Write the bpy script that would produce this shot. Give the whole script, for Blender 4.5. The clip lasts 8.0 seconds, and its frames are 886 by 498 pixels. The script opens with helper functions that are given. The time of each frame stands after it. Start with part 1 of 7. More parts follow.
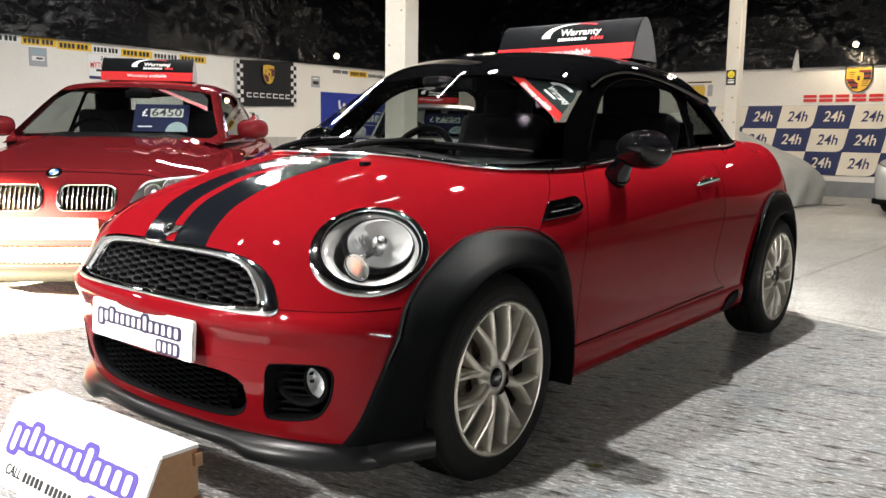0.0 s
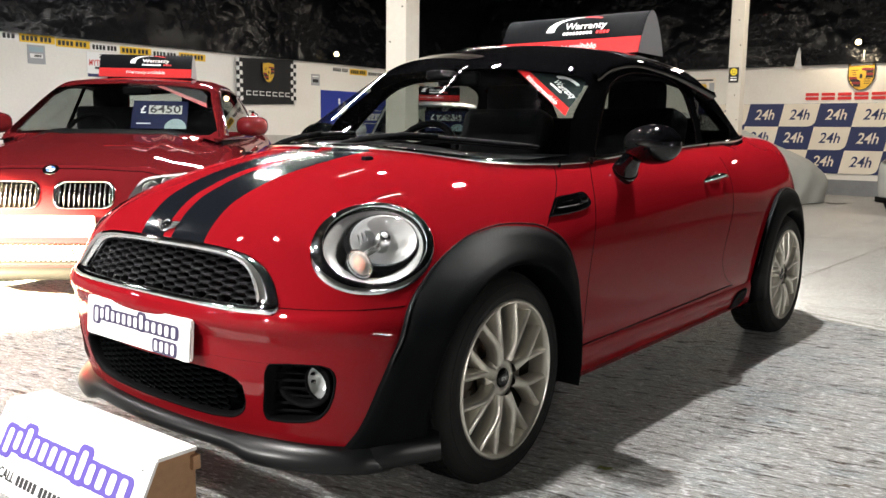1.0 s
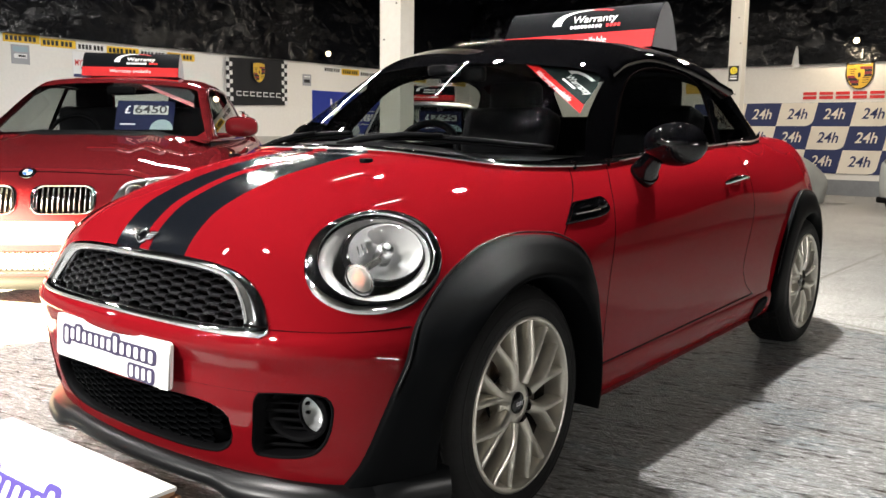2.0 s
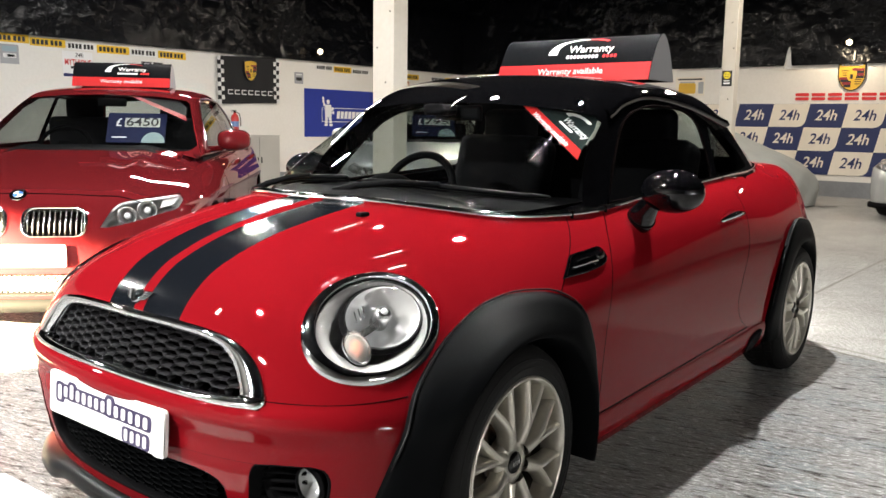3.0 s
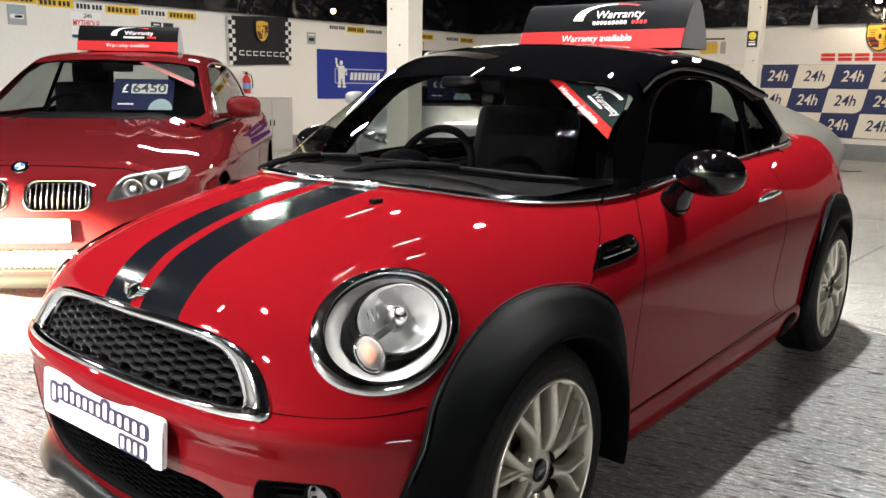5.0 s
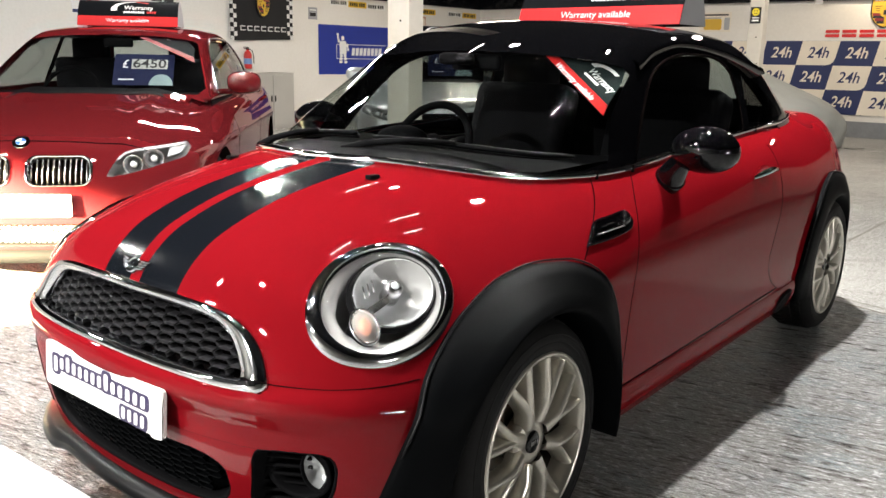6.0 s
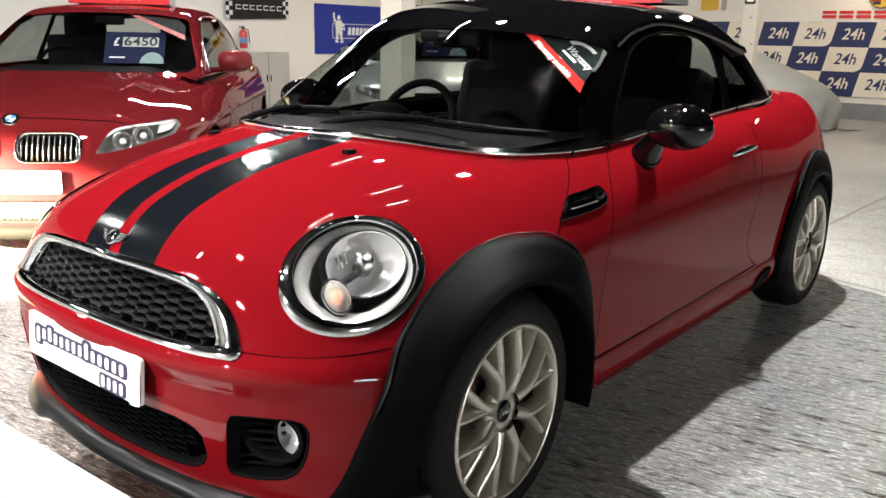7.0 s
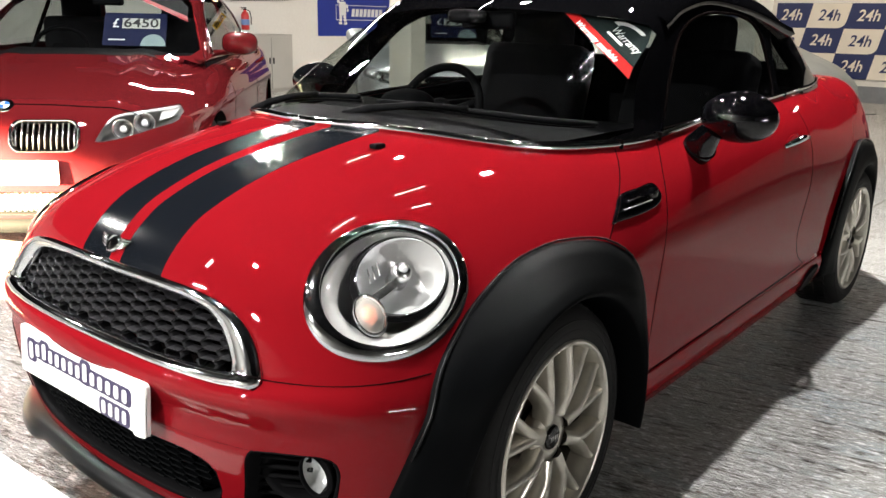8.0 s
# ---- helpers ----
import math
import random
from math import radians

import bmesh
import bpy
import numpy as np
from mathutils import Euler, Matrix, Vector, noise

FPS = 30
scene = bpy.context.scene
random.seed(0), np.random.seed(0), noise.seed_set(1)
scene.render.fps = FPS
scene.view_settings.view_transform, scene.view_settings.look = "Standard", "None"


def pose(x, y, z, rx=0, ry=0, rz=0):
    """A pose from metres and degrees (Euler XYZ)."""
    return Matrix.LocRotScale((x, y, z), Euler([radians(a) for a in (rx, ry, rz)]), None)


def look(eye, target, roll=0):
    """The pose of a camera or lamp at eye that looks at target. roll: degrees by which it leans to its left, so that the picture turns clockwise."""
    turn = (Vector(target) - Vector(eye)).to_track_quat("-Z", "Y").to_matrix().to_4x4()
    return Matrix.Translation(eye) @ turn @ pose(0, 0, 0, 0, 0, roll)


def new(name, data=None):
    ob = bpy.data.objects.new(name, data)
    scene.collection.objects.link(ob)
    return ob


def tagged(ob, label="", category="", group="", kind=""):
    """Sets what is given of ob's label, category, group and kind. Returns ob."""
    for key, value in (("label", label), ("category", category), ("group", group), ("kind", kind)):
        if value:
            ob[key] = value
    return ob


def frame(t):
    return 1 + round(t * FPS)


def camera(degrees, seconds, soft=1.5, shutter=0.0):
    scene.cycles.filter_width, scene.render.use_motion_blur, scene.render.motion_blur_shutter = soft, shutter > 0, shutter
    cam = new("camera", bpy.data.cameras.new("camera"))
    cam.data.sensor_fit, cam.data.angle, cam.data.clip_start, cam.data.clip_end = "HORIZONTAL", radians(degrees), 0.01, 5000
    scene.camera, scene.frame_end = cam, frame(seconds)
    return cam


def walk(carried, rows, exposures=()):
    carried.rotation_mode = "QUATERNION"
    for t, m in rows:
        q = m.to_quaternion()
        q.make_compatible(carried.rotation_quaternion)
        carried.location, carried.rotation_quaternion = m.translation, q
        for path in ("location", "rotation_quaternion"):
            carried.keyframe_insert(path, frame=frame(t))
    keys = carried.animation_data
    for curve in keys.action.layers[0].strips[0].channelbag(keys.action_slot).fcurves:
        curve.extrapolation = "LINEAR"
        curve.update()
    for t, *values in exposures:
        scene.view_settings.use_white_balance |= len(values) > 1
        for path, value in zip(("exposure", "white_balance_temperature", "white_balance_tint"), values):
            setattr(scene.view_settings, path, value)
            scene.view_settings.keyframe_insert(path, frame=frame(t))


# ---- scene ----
cam = camera(55.8, 8.0, soft=1.5)
PATH = [
    (0, (2.135, -1.946, 1.0), (0.883, -0.41, 0.729), 0.8),
    (0.5, (2.117, -1.954, 1.007), (0.866, -0.417, 0.735), 0.8),
    (1, (2.083, -1.905, 0.984), (0.832, -0.369, 0.711), 0.8),
    (1.2, (2.055, -1.867, 0.965), (0.803, -0.332, 0.695), 0.7),
    (2.3, (1.874, -1.739, 1.003), (0.643, -0.187, 0.73), 0.7),
    (2.5, (1.871, -1.739, 1.052), (0.641, -0.186, 0.776), 0.8),
    (3, (1.866, -1.731, 1.154), (0.648, -0.172, 0.859), 0.9),
    (3.5, (1.886, -1.687, 1.223), (0.677, -0.128, 0.892), 1.0),
    (4, (1.878, -1.652, 1.24), (0.668, -0.102, 0.876), 1.1),
    (4.5, (1.808, -1.625, 1.233), (0.586, -0.09, 0.847), 1.2),
    (4.7, (1.76, -1.61, 1.22), (0.528, -0.082, 0.833), 0.9),
    (5.8, (1.729, -1.59, 1.188), (0.492, -0.074, 0.771), 0.8),
    (6, (1.771, -1.607, 1.205), (0.542, -0.093, 0.761), 1.0),
    (6.5, (1.847, -1.629, 1.213), (0.624, -0.118, 0.745), 1.1),
    (7, (1.847, -1.602, 1.196), (0.627, -0.094, 0.709), 1.2),
    (7.5, (1.73, -1.545, 1.198), (0.513, -0.041, 0.689), 1.3),
    (8, (1.629, -1.477, 1.19), (0.415, 0.022, 0.664), 1.2),
]
walk(cam, [(t, look(eye, target, roll)) for t, eye, target, roll in PATH])

# ---- light: a windowless hall, lit by hanging tubes and floodlights ----
world = bpy.data.worlds.new("world")
scene.world = world
world.use_nodes = True
world.node_tree.nodes["Background"].inputs["Color"].default_value = (0.8, 0.9, 1.0, 1)
world.node_tree.nodes["Background"].inputs["Strength"].default_value = 0.012
scene.view_settings.exposure = -0.08


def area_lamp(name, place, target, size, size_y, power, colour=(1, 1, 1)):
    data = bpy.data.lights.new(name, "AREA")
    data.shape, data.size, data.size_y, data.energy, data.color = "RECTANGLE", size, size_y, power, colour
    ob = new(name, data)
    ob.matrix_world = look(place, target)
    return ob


def spot_lamp(name, place, target, power, cone, blend=0.5, radius=0.06, colour=(1, 1, 1)):
    data = bpy.data.lights.new(name, "SPOT")
    data.energy, data.spot_size, data.spot_blend, data.shadow_soft_size, data.color = power, radians(cone), blend, radius, colour
    ob = new(name, data)
    ob.matrix_world = look(place, target)
    return ob


def tube(x, y, z, length, turn, power, wide=0.10):
    """The light of a hanging tube or lamp, or of an added unseen fill."""
    data = bpy.data.lights.new("tube_or_fill", "AREA")
    data.shape, data.size, data.size_y, data.energy, data.color = "RECTANGLE", length, wide, power, (1.0, 0.97, 0.93) if y < 7 else (1.0, 0.88, 0.74)
    ob = new("tube_or_fill", data)
    ob.matrix_world = pose(x, y, z, 0, 0, turn)
    return ob


# two bright floodlights over the far bay, tubes over the near bay; unseen lamps added to brighten walls and front
TUBES_AND_FILLS = [(-4.05, 2.33, 3.5, 0.30, 0, 110, 0.07), (-5.2, -1.9, 3.4, 0.32, 0, 120, 0.26), (-1.92, 2.05, 3.55, 0.45, 86, 3.5, 0.010), (-0.05, 1.35, 3.55, 0.30, 70, 2.5, 0.010), (0.47, 1.25, 3.55, 0.20, 60, 1.8, 0.010), (-0.04, 0.50, 3.55, 0.38, 96, 3, 0.010), (-1.33, 2.05, 3.55, 0.08, 0, 45, 0.08), (0.28, 1.95, 3.5, 0.09, 0, 335, 0.09), (0.45, 5.6, 3.5, 0.2, 0, 34, 0.2), (-0.8, 8.0, 3.5, 0.22, 0, 90, 0.22),
         (-6.5, 5.0, 3.6, 1.5, 90, 150, 0.1), (-6.5, 9.5, 3.6, 1.5, 90, 150, 0.1), (1.5, 11.0, 3.6, 0.3, 0, 85, 0.3), (-3.5, 11.0, 3.6, 0.3, 0, 70, 0.3), (-2.2, -2.6, 3.5, 0.6, 60, 40, 0.06), (-0.9, -5.2, 3.0, 0.3, 0, 850, 0.12), (-3.4, -5.0, 3.0, 0.7, 0, 330, 0.05), (-0.7, -1.6, 3.5, 0.14, 0, 250, 0.14)]
for x, y, z, length, turn, power, wide in TUBES_AND_FILLS:
    tube(x, y, z, length, turn, power, wide)
# unseen fill lamp added at the right to brighten the coupe's side
area_lamp("side_fill", (8.0, -0.5, 1.1), (0.8, 0.8, 0.6), 2.4, 0.10, 150, (1.0, 0.97, 0.93))
spot_lamp("floor_flood", (-3.0, -2.6, 0.9), (-2.78, 0.0, -0.04), 100000, 32, 0.35, 0.06, (1.0, 0.80, 0.45))
spot_lamp("crest_flood", (-1.68, 13.6, 2.62), (-1.9, 14.1, 1.0), 40, 150, 0.6, 0.05, (1.0, 0.8, 0.55))

# ---- materials ----
def material(name, colour=(0.5, 0.5, 0.5), rough=0.5, metal=0.0, coat=0.0, spec=0.5, emit=None, power=0.0, transmission=0.0, alpha=1.0,
             grain=0.0, grain_scale=40.0, stain=0.0, stain_scale=3.0, stain_colour=None, bump=0.0, bump_scale=60.0, rough_var=0.0, coat_rough=0.03, each=0.0):
    """One node material: base colour with fine grain and large stains, roughness that varies, and a fine relief."""
    m = bpy.data.materials.new(name)
    m.use_nodes = True
    nt = m.node_tree
    b = nt.nodes["Principled BSDF"]
    b.inputs["Base Color"].default_value = (*colour, 1)
    b.inputs["Roughness"].default_value = rough
    b.inputs["Metallic"].default_value = metal
    b.inputs["Coat Weight"].default_value = coat
    b.inputs["Coat Roughness"].default_value = coat_rough
    b.inputs["Specular IOR Level"].default_value = spec
    b.inputs["Transmission Weight"].default_value = transmission
    b.inputs["Alpha"].default_value = alpha
    if emit:
        b.inputs["Emission Color"].default_value = (*emit, 1)
        b.inputs["Emission Strength"].default_value = power
    if grain or stain or bump or rough_var or each:
        at = nt.nodes.new("ShaderNodeTexCoord")
        where = at.outputs["Object"]

        def noise_of(scale, detail=6.0):
            n = nt.nodes.new("ShaderNodeTexNoise")
            n.inputs["Scale"].default_value, n.inputs["Detail"].default_value = scale, detail
            nt.links.new(where, n.inputs["Vector"])
            return n

        col = None

        def mixed(amount_socket, amount, other):
            nonlocal col
            mul = nt.nodes.new("ShaderNodeMath")
            mul.operation = "MULTIPLY"
            nt.links.new(amount_socket, mul.inputs[0])
            mul.inputs[1].default_value = amount
            mix = nt.nodes.new("ShaderNodeMix")
            mix.data_type = "RGBA"
            nt.links.new(mul.outputs[0], mix.inputs["Factor"])
            if col is None:
                mix.inputs[6].default_value = (*colour, 1)
            else:
                nt.links.new(col, mix.inputs[6])
            mix.inputs[7].default_value = (*other, 1)
            col = mix.outputs[2]

        def sharpened(n, lo, hi):
            r = nt.nodes.new("ShaderNodeMapRange")
            r.inputs["From Min"].default_value, r.inputs["From Max"].default_value = lo, hi
            nt.links.new(n.outputs["Fac"], r.inputs["Value"])
            return r.outputs["Result"]

        if grain:
            mixed(sharpened(noise_of(grain_scale), 0.35, 0.7), grain, tuple(0.45 * c for c in colour))
        if stain:
            mixed(sharpened(noise_of(stain_scale, 8.0), 0.48, 0.72), stain, stain_colour or tuple(0.4 * c for c in colour))
        if each:
            info = nt.nodes.new("ShaderNodeObjectInfo")
            mixed(info.outputs["Random"], each, tuple(0.4 * c for c in colour))
        if col is not None:
            nt.links.new(col, b.inputs["Base Color"])
        if rough_var:
            r = nt.nodes.new("ShaderNodeMapRange")
            r.inputs["From Min"].default_value, r.inputs["From Max"].default_value = 0.35, 0.65
            r.inputs["To Min"].default_value, r.inputs["To Max"].default_value = max(0.0, rough - rough_var), min(1.0, rough + rough_var)
            nt.links.new(noise_of(stain_scale * 2.7).outputs["Fac"], r.inputs["Value"])
            nt.links.new(r.outputs["Result"], b.inputs["Roughness"])
        if bump:
            bp = nt.nodes.new("ShaderNodeBump")
            bp.inputs["Strength"].default_value, bp.inputs["Distance"].default_value = bump, 0.004
            nt.links.new(noise_of(bump_scale).outputs["Fac"], bp.inputs["Height"])
            nt.links.new(bp.outputs["Normal"], b.inputs["Normal"])
    return m


RED = material("red_car_paint", (0.165, 0.0042, 0.0075), 0.5, spec=0.0, coat=0.46, grain=0.06, grain_scale=900, coat_rough=0.006)
DARK_RED = material("dark_red_car_paint", (0.090, 0.0070, 0.0090), 0.45, spec=0.0, coat=0.75, grain=0.08, grain_scale=900, coat_rough=0.012)
SILVER = material("silver_car_paint", (0.55, 0.57, 0.58), 0.35, metal=0.7, coat=1.0, grain=0.05, grain_scale=900)
BLACK_GLOSS = material("black_gloss_paint", (0.0016, 0.0016, 0.002), 0.4, spec=0.0, coat=1.0, coat_rough=0.015)
STRIPE = material("black_stripe_film", (0.004, 0.005, 0.007), 0.5, spec=0.0, coat=0.8, coat_rough=0.13)
PLASTIC = material("black_textured_plastic", (0.0023, 0.0026, 0.0030), 0.50, spec=0.025, grain=0.3, grain_scale=400, bump=0.05, bump_scale=900, stain=0.04, stain_scale=5, stain_colour=(0.018, 0.018, 0.018))
DARK_PLASTIC = material("dull_black_plastic", (0.0045, 0.0045, 0.005), 0.6, spec=0.025, bump=0.1, bump_scale=500)
MESH_BLACK = material("black_grille_plastic", (0.018, 0.018, 0.020), 0.36, spec=0.40)
RED_CARD = material("red_card", (0.42, 0.015, 0.015), 0.8, spec=0.05)
CHROME = material("chrome", (0.75, 0.76, 0.78), 0.06, metal=1.0)
DULL_CHROME = material("dull_chrome", (0.6, 0.6, 0.6), 0.22, metal=1.0)
ALLOY = material("silver_painted_alloy", (0.62, 0.59, 0.52), 0.30, metal=0.75, coat=0.4, grain=0.12, grain_scale=60, stain=0.15, stain_scale=20, stain_colour=(0.3, 0.26, 0.2))
RUBBER = material("tyre_rubber", (0.013, 0.013, 0.013), 0.6, spec=0.08, grain=0.3, grain_scale=80, stain=0.2, stain_scale=12, stain_colour=(0.016, 0.015, 0.014), bump=0.15, bump_scale=200)
# darker than the rim: the shade behind the spokes is in this colour
BARREL = material("shaded_wheel_barrel", (0.11, 0.10, 0.085), 0.45, metal=0.6, stain=0.5, stain_scale=18, stain_colour=(0.03, 0.026, 0.02))
IRON = material("brake_iron", (0.10, 0.085, 0.07), 0.55, metal=0.8, stain=0.6, stain_scale=30, stain_colour=(0.12, 0.05, 0.02))
SEAM = material("panel_gap", (0.004, 0.003, 0.003), 0.9, spec=0.0)
LIP_PLASTIC = material("smooth_black_plastic", (0.006, 0.0065, 0.007), 0.32, spec=0.22, grain=0.3, grain_scale=300, stain=0.15, stain_scale=6, stain_colour=(0.02, 0.02, 0.02))
REFLECTOR = material("headlight_reflector", (0.90, 0.91, 0.92), 0.16, metal=0.5, bump=0.5, bump_scale=24)
BULB = material("frosted_bulb", (0.75, 0.76, 0.78), 0.1, coat=1.0, spec=0.8)
SIGNAL = material("ribbed_signal_lens", (0.80, 0.77, 0.72), 0.12, coat=1.0, alpha=0.36, bump=0.6, bump_scale=120)
AMBER = material("amber_bulb", (0.80, 0.16, 0.02), 0.25, coat=1.0)
CLOTH = material("dark_seat_cloth", (0.008, 0.008, 0.009), 0.9, spec=0.05, grain=0.3, grain_scale=300)
CABIN = material("dark_cabin_plastic", (0.004, 0.004, 0.0045), 0.6, spec=0.02, bump=0.1, bump_scale=400)
WHITE_PLASTIC = material("white_plate_plastic", (0.82, 0.82, 0.80), 0.35, coat=0.3, stain=0.12, stain_scale=9, stain_colour=(0.55, 0.5, 0.42))
YELLOW_PLASTIC = material("yellow_plate_plastic", (0.80, 0.50, 0.02), 0.35, coat=0.3)
INK = material("dark_ink", (0.01, 0.01, 0.012), 0.5)
PURPLE = material("purple_print", (0.075, 0.05, 0.27), 0.4)
DARK_PURPLE = material("dark_purple_print", (0.028, 0.020, 0.065), 0.4)
RED_PRINT = material("red_print", (0.62, 0.02, 0.02), 0.4)
DEEP_RED_PRINT = material("deep_red_print", (0.22, 0.015, 0.02), 0.5)
WHITE_PRINT = material("white_print", (0.82, 0.82, 0.82), 0.45)
NAVY = material("navy_print", (0.012, 0.022, 0.10), 0.5)
CARD_BLUE = material("blue_card", (0.004, 0.007, 0.036), 0.6, spec=0.2)
BLUE = material("blue_banner_vinyl", (0.015, 0.035, 0.30), 0.45, grain=0.1, grain_scale=8)
CREAM_PRINT = material("cream_banner_vinyl", (0.78, 0.72, 0.62), 0.5, stain=0.12, stain_scale=3)
GOLD = material("gold_print", (0.65, 0.40, 0.03), 0.45)
GREY_PRINT = material("grey_print", (0.35, 0.36, 0.38), 0.5)
FLAG = material("black_flag_cloth", (0.008, 0.008, 0.01), 0.8, grain=0.2, grain_scale=200)
FLAG_WHITE = material("white_flag_cloth", (0.7, 0.7, 0.7), 0.8)
WHITE_WALL = material("white_painted_block", (0.80, 0.78, 0.74), 0.7, grain=0.08, grain_scale=25, stain=0.18, stain_scale=1.2, stain_colour=(0.6, 0.55, 0.46), bump=0.25, bump_scale=30)
GREY_PAINT = material("grey_plinth_paint", (0.22, 0.235, 0.26), 0.6, grain=0.2, grain_scale=30, stain=0.25, stain_scale=3)
POST = material("cream_painted_post", (0.56, 0.53, 0.47), 0.6, grain=0.1, grain_scale=20, stain=0.25, stain_scale=4, stain_colour=(0.5, 0.42, 0.3), bump=0.2, bump_scale=25)
SHEETING = material("black_polythene_sheeting", (0.004, 0.0045, 0.006), 0.25, spec=0.18)
COVER = material("grey_car_cover", (0.36, 0.38, 0.37), 0.75, grain=0.1, grain_scale=150, stain=0.2, stain_scale=3, bump=0.9, bump_scale=9)
STEEL_CAB = material("grey_painted_steel", (0.42, 0.41, 0.38), 0.5, grain=0.05, stain=0.1)
EXTING = material("red_steel", (0.5, 0.02, 0.02), 0.3, coat=0.5)
PLYWOOD = material("raw_mdf", (0.36, 0.20, 0.10), 0.7, grain=0.25, grain_scale=60)
BOX_BLACK = material("black_printed_board", (0.003, 0.0035, 0.0045), 0.5, spec=0.05)
BAND_RED = material("red_printed_band", (0.42, 0.016, 0.018), 0.45, spec=0.2)
BOX_GREY = material("grey_board", (0.45, 0.45, 0.46), 0.6)
BADGE_BLUE = material("badge_blue", (0.02, 0.12, 0.45), 0.3, coat=1.0)
LAMP_HOUSING = material("satin_lamp_housing", (0.40, 0.40, 0.39), 0.32, coat=0.5)
HALL_DARK = material("unseen_dark_wall", (0.14, 0.14, 0.13), 0.7, grain=0.2, stain=0.3)
LAMP = material("lit_floodlight", (1, 1, 1), 0.5, emit=(1.0, 0.72, 0.40), power=12.0)


def crinkled(m, scales, distance):
    """Gives a material the sharp creases of slack plastic sheet."""
    nt = m.node_tree
    at = nt.nodes.new("ShaderNodeTexCoord")
    total = None
    for scale, share in scales:
        n = nt.nodes.new("ShaderNodeTexNoise")
        n.inputs["Scale"].default_value, n.inputs["Detail"].default_value = scale, 2.0
        nt.links.new(at.outputs["Object"], n.inputs["Vector"])
        off = nt.nodes.new("ShaderNodeMath")
        off.operation = "SUBTRACT"
        nt.links.new(n.outputs["Fac"], off.inputs[0])
        off.inputs[1].default_value = 0.5
        fold = nt.nodes.new("ShaderNodeMath")
        fold.operation = "ABSOLUTE"
        nt.links.new(off.outputs[0], fold.inputs[0])
        add = nt.nodes.new("ShaderNodeMath")
        add.operation = "MULTIPLY_ADD"
        nt.links.new(fold.outputs[0], add.inputs[0])
        add.inputs[1].default_value = share
        if total is None:
            add.inputs[2].default_value = 0.0
        else:
            nt.links.new(total, add.inputs[2])
        total = add.outputs[0]
    bp = nt.nodes.new("ShaderNodeBump")
    bp.inputs["Strength"].default_value, bp.inputs["Distance"].default_value = 1.0, distance
    nt.links.new(total, bp.inputs["Height"])
    nt.links.new(bp.outputs["Normal"], nt.nodes["Principled BSDF"].inputs["Normal"])


crinkled(SHEETING, ((0.8, 1.0), (2.3, 0.45), (6.0, 0.14)), 0.24)


def glass(name, tint=(0.9, 0.93, 0.92), rough=0.0, clear=0.85):
    """Thin pane: mostly see-through, with a mirror share that grows at grazing angles."""
    m = bpy.data.materials.new(name)
    m.use_nodes = True
    nt = m.node_tree
    nt.nodes.remove(nt.nodes["Principled BSDF"])
    through_it = nt.nodes.new("ShaderNodeBsdfTransparent")
    through_it.inputs["Color"].default_value = (*[clear * c for c in tint], 1)
    shine = nt.nodes.new("ShaderNodeBsdfGlossy")
    shine.inputs["Roughness"].default_value = rough
    facing = nt.nodes.new("ShaderNodeLayerWeight")
    facing.inputs["Blend"].default_value = 0.5
    bend = nt.nodes.new("ShaderNodeMath")
    bend.operation = "POWER"
    nt.links.new(facing.outputs["Facing"], bend.inputs[0])
    bend.inputs[1].default_value = 4.0
    fresnel = nt.nodes.new("ShaderNodeMapRange")
    fresnel.inputs["To Min"].default_value, fresnel.inputs["To Max"].default_value = 0.05, 0.9
    nt.links.new(bend.outputs[0], fresnel.inputs["Value"])
    mix = nt.nodes.new("ShaderNodeMixShader")
    nt.links.new(fresnel.outputs[0], mix.inputs[0])
    nt.links.new(through_it.outputs[0], mix.inputs[1])
    nt.links.new(shine.outputs[0], mix.inputs[2])
    nt.links.new(mix.outputs[0], nt.nodes["Material Output"].inputs["Surface"])
    return m


GLASS = glass("car_glass", (0.88, 0.93, 0.91), 0.0, 0.85)
SIDE_GLASS = glass("side_glass", (0.85, 0.9, 0.88), 0.0, 0.62)
DARK_GLASS = glass("privacy_glass", (0.5, 0.52, 0.52), 0.0, 0.22)
CLEAR = glass("clear_lamp_cover", (0.97, 0.98, 0.98), 0.0, 0.97)

# ---- helpers for building ----
def part(name, bm, mat, parent=None, label="", smooth=False):
    """Links a bmesh (or a mesh) as one mesh object, under a thing or a part."""
    if isinstance(bm, bmesh.types.BMesh):
        me = bpy.data.meshes.new(name)
        bm.normal_update()
        bm.to_mesh(me)
        bm.free()
        if smooth:
            for p in me.polygons:
                p.use_smooth = True
    else:
        me = bm
    if mat is not None:
        me.materials.append(mat)
    ob = new(name, me)
    ob.parent = parent
    if label:
        tagged(ob, label)
    return ob


def thing(name, label, category, m=None, group="", kind=""):
    ob = new(name)
    ob.empty_display_size = 0.1
    if m is not None:
        ob.matrix_world = m
    return tagged(ob, label, category, group, kind)


def box(size, centre=(0, 0, 0), bevel=0.0, segments=2, m=None):
    bm = bmesh.new()
    bmesh.ops.create_cube(bm, size=1)
    bmesh.ops.scale(bm, vec=size, verts=bm.verts)
    if bevel:
        bmesh.ops.bevel(bm, geom=list(bm.edges), offset=bevel, segments=segments, affect="EDGES", profile=0.6)
    bmesh.ops.translate(bm, vec=centre, verts=bm.verts)
    if m is not None:
        bmesh.ops.transform(bm, matrix=m, verts=bm.verts)
    return bm


